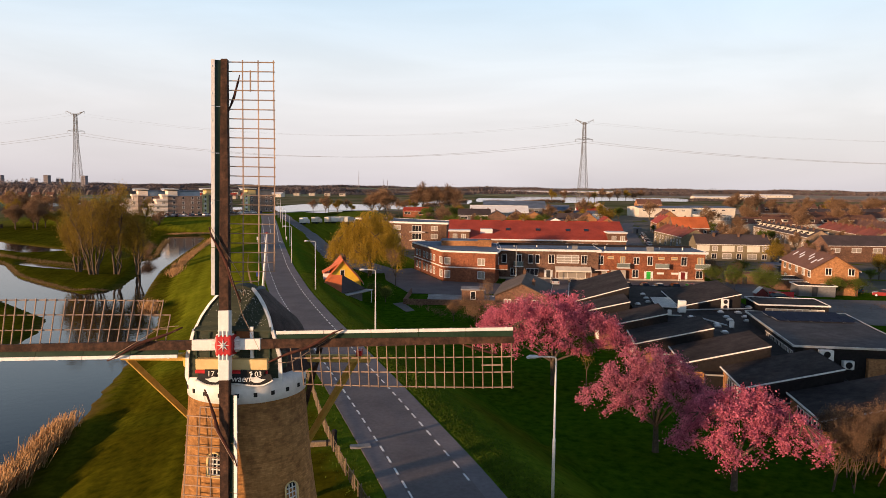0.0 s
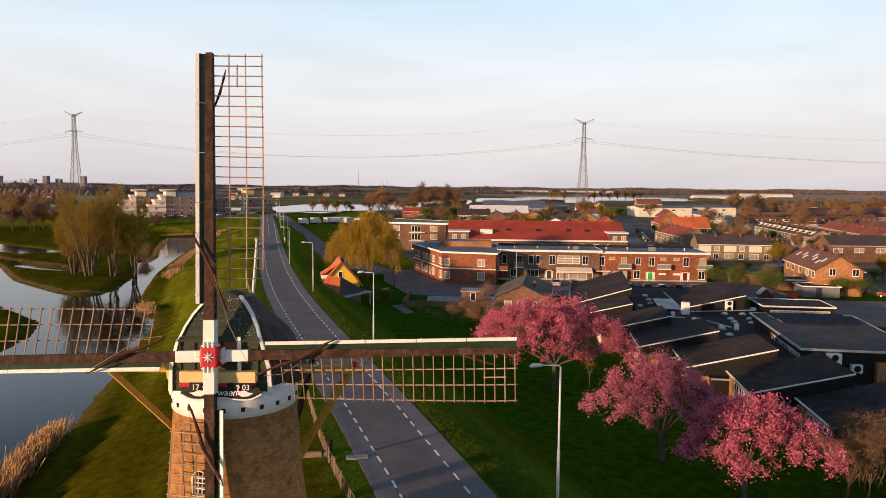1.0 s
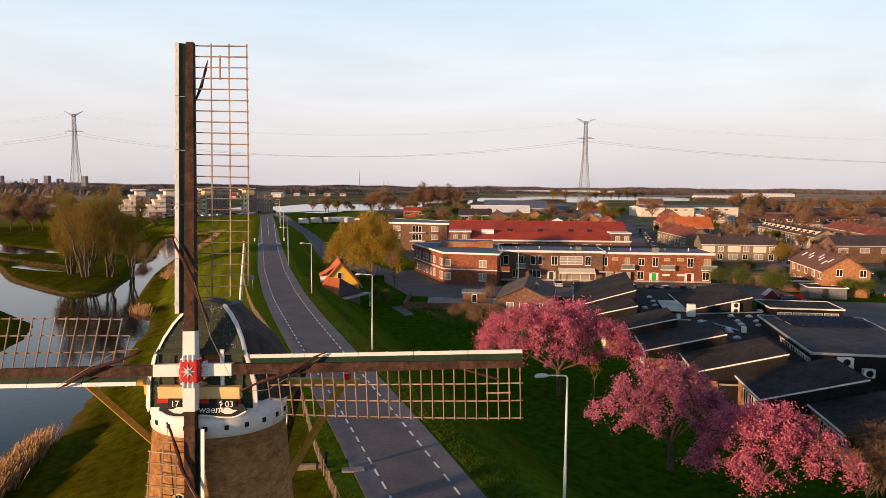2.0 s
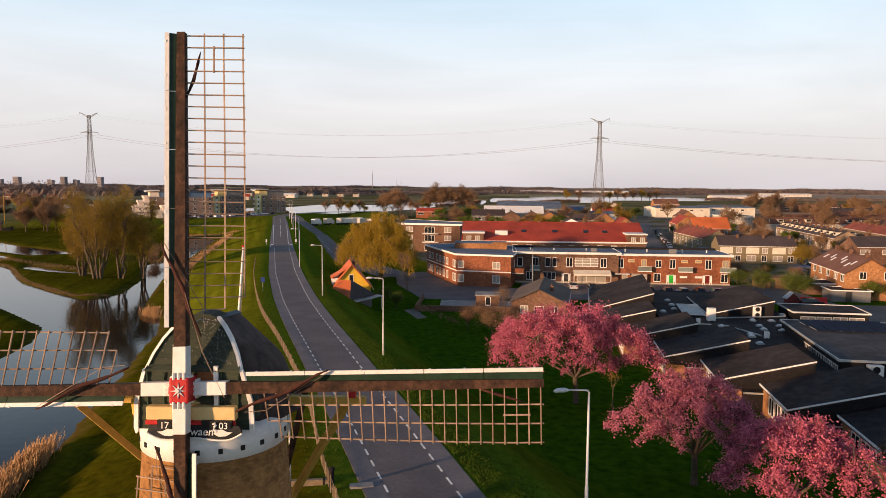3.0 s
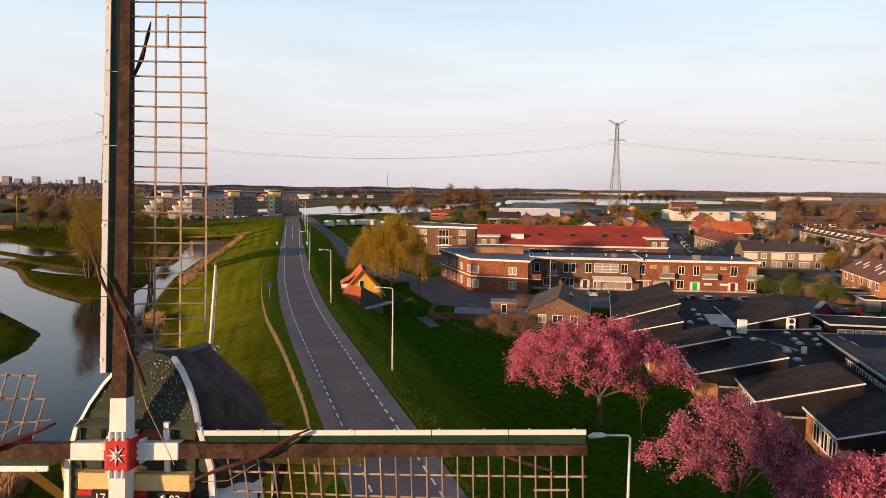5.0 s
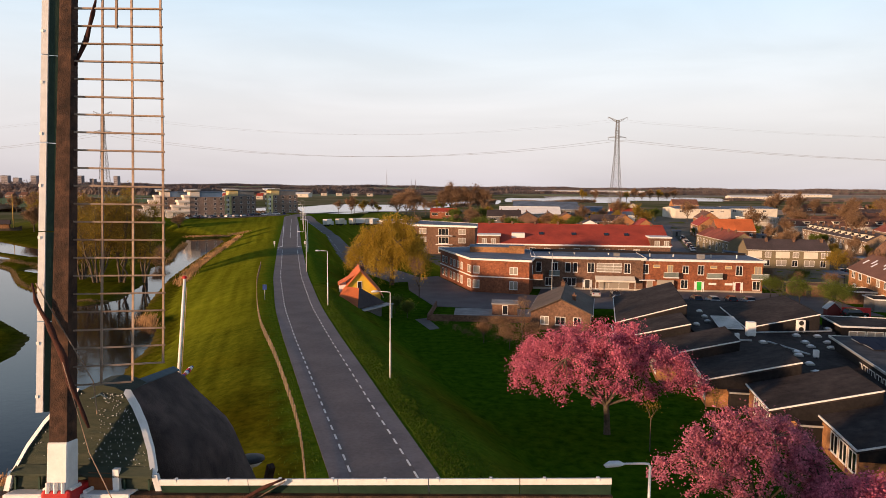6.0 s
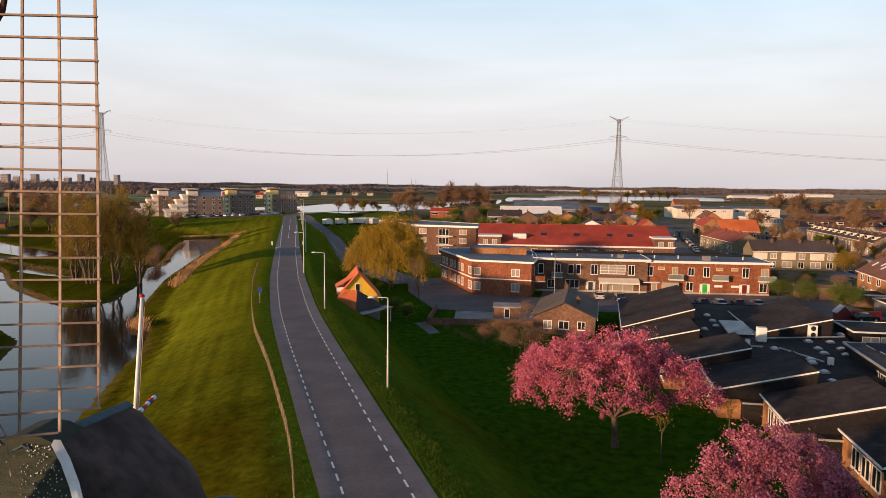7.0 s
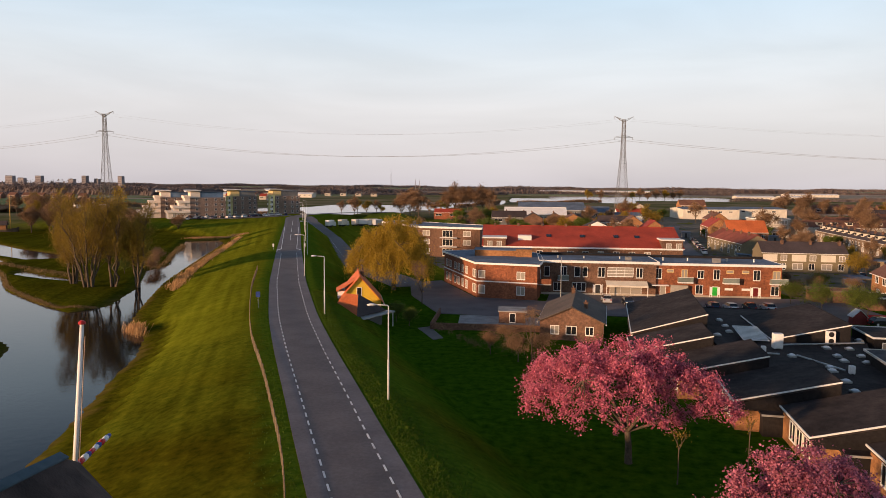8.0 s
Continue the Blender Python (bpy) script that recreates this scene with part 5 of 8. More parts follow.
for x, y, k in SPOTS:
    s = 0.8 + 0.5 * rng.random()
    o = copy_thing(MASTERS[k], pose(x, y, gz(x, y), 0, 0, rng.random() * 360))
    o.scale = (s, s, s * (0.9 + 0.25 * rng.random()))


for x, y, k, sz in GROVES:
    o = copy_thing(MASTERS[k], pose(x, y, gz(x, y), 0, 0, rng.random() * 360))
    o.scale = (sz, sz, sz * (0.9 + 0.2 * rng.random()))
gr = np.random.default_rng(5)
for _ in range(90):
    x, y = 58 + 150 * gr.random(), 168 + 210 * gr.random()
    if y < 165 + (x - 56) * -0.1 or (50 < x < 72 and y < 330) or (x > 72 and y < 300 and x < 84):
        continue
    o = copy_thing(MASTERS[int(gr.integers(0, 4))], pose(x, y, Z_LOW, 0, 0, gr.random() * 360))
    k = 0.35 + 0.35 * gr.random()
    o.scale = (k, k, k * 1.1)
for _ in range(26):
    x, y = -25 + 70 * gr.random(), 285 + 160 * gr.random()
    o = copy_thing(MASTERS[int(gr.integers(0, 4))], pose(x, y, gz(x, y), 0, 0, gr.random() * 360))
    k = 0.5 + 0.5 * gr.random()
    o.scale = (k, k, k * 1.1)


def far_woods(name, rows, label, leaf, seed, per=70):
    """Unbroken belts of woodland: rows of (x0, y0, x1, y1, height, depth)."""
    rg = np.random.default_rng(seed)
    V, F, k = [], [], 0
    for x0, y0, x1, y1, h, depth in rows:
        d = math.hypot(x1 - x0, y1 - y0)
        n = int(d / (h * 0.13))
        t = rg.random(n)
        swell = 0.72 + 0.22 * np.sin(t * d / (h * 7.0) + seed) + 0.14 * np.sin(t * d / (h * 2.3))
        hh = h * swell * (0.85 + 0.25 * rg.random(n))
        c = np.stack([x0 + (x1 - x0) * t, y0 + (y1 - y0) * t + rg.normal(size=n) * depth, Z_LOW + hh * 0.5], 1)
        v, f = leaf_cloud(c, hh * 0.42, per, h * 0.036, rg, 0.95)
        top = np.repeat(c[:, 2] + hh * 0.44, 4 * per)
        v[:, 2] = np.clip(v[:, 2], Z_LOW - 0.2, top)
        V.append(v)
        F.append(f + k)
        k += len(v)
        # the dense body of the belt: a bumpy ridge below the loose twigs
        m_ = max(4, int(d / (h * 0.10)))
        tt = np.linspace(0, 1, m_)
        hb = 0.78 * h * (0.72 + 0.22 * np.sin(tt * d / (h * 7.0) + seed) + 0.14 * np.sin(tt * d / (h * 2.3))) * (0.62 + 0.4 * rg.random(m_))
        rows_ = [np.stack([x0 + (x1 - x0) * tt, y0 + (y1 - y0) * tt + off * depth * (0.8 + 0.4 * rg.random(m_)), Z_LOW - 0.3 + hb * up_ * (0.9 + 0.2 * rg.random(m_))], 1) for off, up_ in ((-1.5, 0), (-1.2, 0.62), (-0.6, 0.92), (0.2, 1.0), (1.2, 0.7), (1.5, 0))]
        q = np.stack(rows_, 1).reshape(-1, 3)
        ii_ = (np.arange(m_ - 1)[:, None] * 6 + np.arange(5)).ravel()
        V.append(q)
        F.append(np.stack([ii_, ii_ + 1, ii_ + 7, ii_ + 6], 1) + k)
        k += len(q)
    ob = new(name, mesh_np(name, np.concatenate(V), np.concatenate(F), leaf))
    return tagged(ob, label, "woods", kind="stuff")


far_woods("far_woods", [(-1500, 1250, -560, 1080, 23, 14), (-1300, 1060, -620, 900, 13, 10), (-620, 1150, -250, 1420, 20, 14), (-2600, 2200, -500, 2150, 18, 20), (-520, 2100, 900, 2250, 16, 20), (800, 2200, 3000, 2000, 19, 20), (-300, 1650, 500, 1750, 11, 14), (330, 1150, 900, 1240, 7, 12), (-300, 1330, -20, 1500, 9, 10), (400, 700, 800, 760, 13, 10), (-3500, 3600, 3500, 3600, 17, 30)],
          "distant belts of bare brown woodland", WOODS_HAZY, 3)
far_woods("river_bushes", [(-235, 505, -150, 505, 4, 4), (-60, 700, -20, 860, 5, 5), (0, 900, 110, 965, 5, 5), (-330, 470, -240, 500, 8, 8), (-420, 640, -260, 600, 9, 10), (-560, 520, -330, 450, 10, 10)], "brown bushes along the river and the polder ditches", TWIG, 4, 60)


def reeds(name, line, n, h, width, seed, label, material=REED):
    """Dry reed stems with bent tips along a water's edge."""
    rg = np.random.default_rng(seed)
    line = smooth_line(line, 0.5)
    i = rg.integers(0, len(line), n)
    base = line[i] + rg.normal(size=(n, 2)) * width
    z = np.maximum(land(base), Z_WATER - 0.1)
    hh = h * (0.6 + 0.6 * rg.random(n))
    lean = rg.normal(size=(n, 2)) * 0.16 * hh[:, None] + np.array([0.22, 0.12]) * hh[:, None]
    w = 0.022
    ang = rg.random(n) * math.pi
    dx = np.stack([np.cos(ang), np.sin(ang)], 1) * w
    top = base + lean
    v = np.stack([np.c_[base - dx, z], np.c_[base + dx, z], np.c_[top + dx * 1.5, z + hh], np.c_[top - dx * 0.5, z + hh * 0.97]], 1).reshape(-1, 3)
    return tagged(new(name, mesh_np(name, v, np.arange(4 * n).reshape(-1, 4), material)), label, "reeds", kind="stuff")


reeds("reed_bed", [(-31.5, 38), (-33.2, 46), (-35.4, 55), (-36.6, 60)], 6000, 1.45, 0.55, 5, "tall dry orange reeds along the canal")
reeds("reed_bed", [(-56, 118.2), (-60.5, 123.4)], 800, 1.1, 0.6, 6, "clump of dry reeds at the bank")
reeds("reed_bed", [(-70.4, 158), (-76.7, 174), (-86, 205), (-95, 240), (-101.5, 262), (-106, 279)], 7000, 1.1, 0.8, 7, "dry orange reeds along the far canal bank")
reeds("reed_bed", [(-95, 196), (-97, 206), (-108, 231), (-121, 266)], 1600, 0.6, 0.5, 8, "low brown sedge on the island shore", SEDGE)
reeds("reed_bed", [(-130, 287), (-119, 295), (-107, 291)], 2500, 0.6, 1.2, 9, "dry reeds at the canal head")
reeds("reed_bed", [(-75, 141), (-79, 135), (-91, 144), (-107, 157), (-127, 181), (-160, 206)], 5200, 0.32, 0.3, 10, "low brown sedge edge of the island", SEDGE)
reeds("reed_bed", [(-138, 188), (-150, 204), (-125, 187), (-100, 174)], 2500, 0.5, 0.9, 12, "brown sedge beside the small ponds", SEDGE)


def grass_tufts(name, n, seed):
    """Rough grass blades and weeds on the verges and the lawn nearest the road."""
    rg = np.random.default_rng(seed)
    s = at_y(30) + rg.random(n) ** 1.4 * 110
    right = rg.random(n) < 0.9
    u = np.where(right, 3.5 + np.abs(rg.normal(size=n)) * 1.7, -3.6 - np.abs(rg.normal(size=n)) * 1.2)
    i = np.clip(s.astype(int), 1, len(ROAD) - 2)
    t = ROAD[i + 1] - ROAD[i - 1]
    t /= np.linalg.norm(t, axis=1)[:, None]
    p = ROAD[i] + (ROAD[i + 1] - ROAD[i]) * (s - i)[:, None] + np.stack([t[:, 1], -t[:, 0]], 1) * u[:, None]
    z = land(p)
    h = 0.03 + 0.09 * rg.random(n) ** 2
    ang = rg.random(n) * math.pi
    dx = np.stack([np.cos(ang), np.sin(ang)], 1) * 0.035
    lean = rg.normal(size=(n, 2)) * 0.07
    v = np.stack([np.c_[p - dx, z - 0.02], np.c_[p + dx, z - 0.02], np.c_[p + dx * 0.6 + lean, z + h], np.c_[p - dx * 0.6 + lean, z + h]], 1).reshape(-1, 3)
    return tagged(new(name, mesh_np(name, v, np.arange(4 * n).reshape(-1, 4), GRASS_VERGE)), "rough green grass on the road verges", "grass", kind="stuff")


grass_tufts("grass", 30000, 21)

# ---- paling fence along the dike crest ----
FENCE = smooth_line([(-2.6, 31), (-5.5, 37.4), (-7.3, 41.4), (-8.6, 44.6), (-10.1, 48.6), (-12.2, 54.9), (-14.3, 61.2), (-16.9, 67.2), (-20.5, 75.5), (-23.3, 82.0), (-25.6, 87), (-29.6, 95.2), (-32.5, 102.2), (-36.4, 112), (-44.9, 134.8), (-53.5, 160.5)], 0.2)
fence = thing("fence", pose(float(FENCE[0][0]), float(FENCE[0][1]), 0), "low weathered wooden paling fence on the grass", "fence")
fo = Matrix.Translation((-float(FENCE[0][0]), -float(FENCE[0][1]), 0))
bm0 = bmesh.new()
tube(bm0, [(0, 0, -0.3), (0, 0, 1.05), (0, 0, 1.1)], [0.055, 0.05, 0.03], 7)
POST = finish(bm0, "post", FENCE_W)
fz = land(FENCE)
prev = None
rng = np.random.default_rng(8)
for i in range(0, len(FENCE) - 1, 10):
    p = Vector((*FENCE[i], fz[i]))
    part("post", POST, None, fence, m=fo @ Matrix.Translation(p) @ Matrix.Rotation(rng.normal() * 0.04, 4, "X"))
    if prev is not None:
        for h in (0.35, 0.85):
            bm = bmesh.new()
            beam(bm, prev + Vector((0.03, 0, h)), p + Vector((0.03, 0, h)), 0.025, 0.045)
            part("rail", bm, FENCE_W, fence, m=fo)
    prev = p
bm = bmesh.new()
for i in range(len(FENCE)):
    if i % 10 == 0 or i % 2:
        continue
    x, y = FENCE[i]
    h = 0.88 + rng.normal() * 0.09
    if rng.random() < 0.12:
        continue
    bx(bm, x - 0.032, x + 0.032, y - 0.014, y + 0.014, fz[i] + 0.03, fz[i] + h, fo @ Matrix.Translation((0, 0, 0)))
tagged(part("pale", bm, FENCE_W, fence, "split wooden pales"), kind="stuff")

# ---- buildings ----
WINDOW_CACHE = {}


def window(parent, m, w, h, bars=2, glass=GLASS, frame_mat=None, sill=True, name="window"):
    """A framed window that stands on a wall and faces its own -y; the pane is set back in the frame."""
    frame_mat = frame_mat or PAINT_W
    key = (round(w, 2), round(h, 2), bars, frame_mat.name, sill)
    if key not in WINDOW_CACHE:
        # one connected frame: a grid of bars pushed out from the wall
        bm = bmesh.new()
        t = 0.09
        xs, solid = [-w / 2, -w / 2 + t], [True]
        for i in range(1, bars):
            x = -w / 2 + w * i / bars
            xs += [x - 0.04, x + 0.04]
            solid += [False, True]
        xs += [w / 2 - t, w / 2]
        solid += [False, True]
        zs, zsolid = [0, t, h - t, h], [True, False, True]
        if sill:
            zs, zsolid = [-0.07] + zs, [True] + zsolid
        grid = [[bm.verts.new((x, 0.03, z)) for z in zs] for x in xs]
        for i in range(len(xs) - 1):
            for j in range(len(zs) - 1):
                if solid[i] or zsolid[j]:
                    bm.faces.new((grid[i][j], grid[i + 1][j], grid[i + 1][j + 1], grid[i][j + 1]))
        for v in [v for v in bm.verts if not v.link_faces]:
            bm.verts.remove(v)
        ex = bmesh.ops.extrude_face_region(bm, geom=bm.faces[:])
        for v in ex["geom"]:
            if isinstance(v, bmesh.types.BMVert):
                v.co.y = -0.07
        fr = finish(bm, "window_frame", frame_mat)
        bm = bmesh.new()
        bx(bm, -w / 2 + t, w / 2 - t, -0.03, 0.02, t, h - t)
        WINDOW_CACHE[key] = (fr, {}, bm)
    fr, panes, bm = WINDOW_CACHE[key]
    if glass.name not in panes:
        panes[glass.name] = finish(bm.copy(), "pane", glass)
    o = part(name, fr, None, parent, m=m)
    part("pane", panes[glass.name], None, o)
    return o


def door(parent, m, material, w=1.0, h=2.2, side=True):
    bm = bmesh.new()
    bx(bm, -w / 2, w / 2, -0.05, 0.03, 0.02, h)
    for z0, z1 in ((0.25, 0.95), (1.1, h - 0.2)):
        bx(bm, -w / 2 + 0.15, w / 2 - 0.15, -0.065, -0.04, z0, z1)
    d = part("door", bm, material, parent, m=m)
    bm = bmesh.new()
    for x0, x1 in ((-w / 2 - 0.12, -w / 2), (w / 2, w / 2 + 0.12)):
        bx(bm, x0, x1, -0.09, 0.03, 0, h + 0.12)
    bx(bm, -w / 2, w / 2, -0.085, 0.03, h, h + 0.12)
    if side:
        for s in (-1, 1):
            bx(bm, s * (w / 2 + 0.12), s * (w / 2 + 0.42), -0.03, 0.02, 0.6, h)
            bx(bm, s * (w / 2 + 0.42), s * (w / 2 + 0.52), -0.09, 0.03, 0, h + 0.12)
    part("door_frame", bm, PAINT_W, d)
    bm = bmesh.new()
    tube(bm, [(w / 2 - 0.12, -0.1, 1.0), (w / 2 - 0.12, -0.1, 1.2)], 0.02, 5)
    part("handle", bm, STEEL, d)
    return d


def wall_pose(a, b, s, z):
    """On the wall from a to b, s metres along it and z up, facing outwards (to the right of b seen from a)."""
    a, b = Vector((*a, 0)), Vector((*b, 0))
    d = (b - a).normalized()
    p = a + d * s
    return Matrix.Translation((p.x, p.y, z)) @ Matrix.Rotation(math.atan2(d.y, d.x), 4, "Z")


def flat_building(name, origin, poly, h, wall, roof, label, category="building", over=0.35, fascia=None, fas_h=0.38, group=""):
    """A block on a polygon (counter-clockwise, local metres) with a flat overhanging roof."""
    e = thing(name, Matrix.Translation(origin), label, category, group)
    bm = bmesh.new()
    slab(bm, [(x, y, -0.3) for x, y in poly], (0, 0, h + 0.3 - 0.12))
    part("wall", bm, wall, e)
    c = Vector((sum(p[0] for p in poly) / len(poly), sum(p[1] for p in poly) / len(poly)))
    n = len(poly)
    out = []
    for i in range(n):
        p0, p1, p2 = (Vector(poly[(i + k) % n]) for k in (-1, 0, 1))
        d1, d2 = (p1 - p0).normalized(), (p2 - p1).normalized()
        n1, n2 = Vector((d1.y, -d1.x)), Vector((d2.y, -d2.x))
        k = (n1 + n2)
        k = k / max(0.4, k.dot(n1))
        out.append((p1.x + k.x * over, p1.y + k.y * over))
    bm = bmesh.new()
    slab(bm, [(x, y, h - fas_h * 0.55) for x, y in out], (0, 0, fas_h * 0.55 - 0.03))
    part("roof", bm, roof, e)
    for i in range(n):
        a, b = Vector((*out[i], h)), Vector((*out[(i + 1) % n], h))
        bm = bmesh.new()
        d = (b - a).normalized()
        beam(bm, a + Vector((0, 0, -fas_h / 2 + 0.06)) - d * 0.04, b + Vector((0, 0, -fas_h / 2 + 0.06)) + d * 0.04, 0.12, fas_h)
        part("fascia", bm, fascia or PAINT_W, e)
    return e


def house(name, m, w, d, eave, ridge, wall, roof, label, front=(), back=(), left=(), right=(), chimneys=(), over=0.35, category="house", group="", trim=None):
    """A gabled house with its ridge along local x and its front towards -y. Windows on a side: (along, height, width, height[, kind])."""
    e = thing(name, m, label, category, group)
    bm = bmesh.new()
    prof = [(-d / 2, -0.3), (d / 2, -0.3), (d / 2, eave), (0, ridge), (-d / 2, eave)]
    slab(bm, [(-w / 2, y, z) for y, z in prof], (w, 0, 0))
    part("wall", bm, wall, e)
    k = (ridge - eave) / (d / 2)
    for s in (-1, 1):
        bm = bmesh.new()
        lo = (s * (d / 2 + over), eave - k * over + 0.06)
        slab(bm, [(-w / 2 - over, lo[0], lo[1]), (w / 2 + over, lo[0], lo[1]), (w / 2 + over, s * -0.01, ridge + 0.06), (-w / 2 - over, s * -0.01, ridge + 0.06)], (0, 0, 0.13))
        part("roof", bm, roof, e)
        bm = bmesh.new()
        bx(bm, -w / 2 - over, w / 2 + over, lo[0] - 0.07, lo[0] + 0.07, lo[1] - 0.10, lo[1] + 0.03)
        part("gutter", bm, trim or PAINT_W, e)
    bm = bmesh.new()
    tube(bm, [(-w / 2 - over, 0, ridge + 0.2), (w / 2 + over, 0, ridge + 0.2)], 0.11, 6)
    part("ridge_tile", bm, roof, e)
    for x, y in chimneys:
        zc = ridge - abs(y) * k
        bm = bmesh.new()
        bx(bm, x - 0.35, x + 0.35, y - 0.3, y + 0.3, zc - 0.3, zc + 0.95)
        bx(bm, x - 0.42, x + 0.42, y - 0.37, y + 0.37, zc + 0.95, zc + 1.07)
        tube(bm, [(x, y, zc + 1.05), (x, y, zc + 1.4)], 0.11, 7)
        part("chimney", bm, BRICK_D, e)
    cor = {"f": ((-w / 2, -d / 2), (w / 2, -d / 2)), "r": ((w / 2, -d / 2), (w / 2, d / 2)), "b": ((w / 2, d / 2), (-w / 2, d / 2)), "l": ((-w / 2, d / 2), (-w / 2, -d / 2))}
    for side, items in (("f", front), ("b", back), ("l", left), ("r", right)):
        for it in items:
            s, z, ww, hh = it[:4]
            wp = wall_pose(*cor[side], s, z)
            if len(it) > 4:
                door(e, wp, it[4], ww, hh, False)
            else:
                window(e, wp, ww, hh, 2 if ww > 1.1 else 1, GLASS_B if (s * 7 + z * 3) % 3 < 0.9 else GLASS)
    return e


DOOR_G = mat("bright_green_door", (0.03, 0.40, 0.04), (0.04, 0.48, 0.06), 5, 0.4)
DOOR_R = mat("dark_red_door", (0.12, 0.015, 0.015), (0.16, 0.02, 0.02), 5, 0.4)
DOOR_D = mat("dark_door", (0.03, 0.03, 0.032), (0.05, 0.05, 0.05), 5, 0.5)
AWN = mat("awning_canvas", (0.60, 0.55, 0.46), (0.70, 0.64, 0.54), 4, 0.9, big=0.1)
BALC = mat("balcony_rail_panel", (0.16, 0.19, 0.17), (0.22, 0.25, 0.22), 4, 0.5)


def pavement(name, poly, material, label, lift=0.05):
    """A paved area with a kerb-high edge on flat low ground."""
    bm = bmesh.new()
    slab(bm, [(x, y, Z_LOW - 0.2) for x, y in poly], (0, 0, 0.2 + lift))
    return tagged(part(name, bm, material), label, "pavement", kind="structure")


pavement("pavement_court", [(-13.5, 141), (-2, 139.5), (6, 143), (66, 142.5), (64, 166), (56, 167.3), (7, 165.8), (6, 156.8), (-8, 159.5), (-17.2, 183), (-24, 178), (-21, 160)], ASPHALT, "dark asphalt parking court before the flats", 0.10)
pavement("pavement_street", [(46, 185), (55, 185), (62, 270), (80, 380), (92, 430), (86, 431), (73, 381), (54, 271)], ASPHALT, "asphalt street between brick houses", 0.09)
pavement("pavement_path", [(-15.2, 128), (-13.5, 129.5), (-10.5, 121.5), (-11.8, 120.0)], PAVING, "grey paved path on the grass", 0.06)
pavement("pavement_yard", [(-9, 128), (6, 128), (6.5, 140.5), (-9.5, 140)], KERB, "paved back yard behind a low wall", 0.055)
pavement("pavement_square", [(56, 118), (110, 110), (108, 142), (67, 143), (66, 134), (57, 132)], PAVING, "paved square beside the school", 0.07)


def terrace():
    """Two-storey brick flats: the angled corner block and the long row."""
    h = 7.1
    o = Vector((0, 0, Z_LOW))
    a, b, c, d = (-16.6, 182.5), (-7.7, 160.0), (4.2, 157.6), (5.2, 166.3)
    blk = flat_building("corner_flats", o, [a, b, c, (4.9, 162.8), d, (5.0, 180), (-2, 190)], h, BRICK, BIT_GREY, "red brick corner flats with grey flat roof and white edge", "flats", 0.45)
    L = math.dist(a, b)
    for f, (z, hh) in enumerate(((0.9, 1.7), (4.0, 1.55))):
        for s in (2.5, 5.2, 9.0, 11.6, 14.6, 17.2):
            window(blk, wall_pose(a, b, s, z), 1.5, hh, 2, GLASS_B if s > 10 else GLASS)
        window(blk, wall_pose(a, b, L - 1.6, z), 2.3, hh, 2, GLASS_B)
        window(blk, wall_pose(b, c, 0.95, z), 1.4, hh, 1, GLASS_B)
        window(blk, wall_pose(b, c, 8.9, z), 1.7, hh, 2, GLASS_B)
    for z in (3.35,):
        for p, q in ((a, b), (b, c)):
            bm = bmesh.new()
            dd = (Vector(q) - Vector(p)).normalized() * 0.06
            nn = Vector((dd.y, -dd.x))
            beam(bm, (p[0] + nn.x, p[1] + nn.y, z), (q[0] + nn.x + dd.x, q[1] + nn.y + dd.y, z), 0.18, 0.22)
            part("string_course", bm, PAINT_W, blk)
    # corner balcony
    bm = bmesh.new()
    bx(bm, 4.0, 7.0, 158.4, 163, 3.0, 3.2)
    bl = part("balcony", bm, KERB, blk)
    bm = bmesh.new()
    bx(bm, 4.1, 7.0, 158.35, 158.55, 3.2, 4.2)
    bx(bm, 6.85, 7.0, 158.55, 163, 3.2, 4.2)
    part("parapet", bm, BRICK, bl)
    window(blk, wall_pose((4.9, 162.8), (5.2, 166.3), 1.5, 3.3), 1.6, 2.1, 2)
    # roof box behind the corner
    bm = bmesh.new()
    bx(bm, -9, 3.2, 173.5, 179.5, h - 0.1, h + 1.2)
    bx(bm, 0.0, 3.4, 172.0, 173.4, h - 0.1, h + 1.6)
    part("roof_box", bm, BRICK_O, blk)
    bm = bmesh.new()
    bx(bm, -9.2, 3.4, 173.3, 179.7, h + 1.2, h + 1.32)
    part("roof_box_cap", bm, BIT_GREY, blk)
    # the long row in two lengths
    row = []
    for x0, x1, y0, top, wallm in ((5.3, 28.6, 166.4, 7.15, BRICK_D), (28.65, 53.4, 166.9, 6.95, BRICK)):
        r = flat_building("terraced_flats", o, [(x0, y0), (x1, y0), (x1, y0 + 12.6), (x0, y0 + 12.6)], top, wallm, BIT_GREY, "two-storey brick flats with white roof edge and balconies", "flats", 0.5, fas_h=0.5)
        bm = bmesh.new()
        bx(bm, x0, x1, y0 - 0.08, y0 - 0.004, 0.0, 0.45)
        part("plinth", bm, STUCCO, r)
        bm = bmesh.new()
        bx(bm, x0, x1, y0 + 11.5, y0 + 13.0, top + 0.02, top + 0.42)
        part("rear_parapet", bm, FASCIA, r)
        row.append((r, x0, x1, y0))
    X = lambda zx: 3.6 + (zx - 80) * 0.0403
    r, x0, x1, y0 = row[0]

    def on(zx, z):
        return wall_pose((x0, y0), (x1, y0), X(zx) - x0, z)
    for zx, w in ((150, 1.2), (305, 1.2), (345, 1.0), (427, 1.5), (617, 1.4)):
        window(r, on(zx, 3.8), w, 2.1, 1 if w < 1.3 else 2, GLASS)
    window(r, on(522, 4.0), 5.2, 1.9, 3, GLASS_B)
    bm = bmesh.new()
    for z in (4.6, 5.2):
        bx(bm, X(455), X(590), y0 - 0.12, y0 - 0.075, z, z + 0.10)
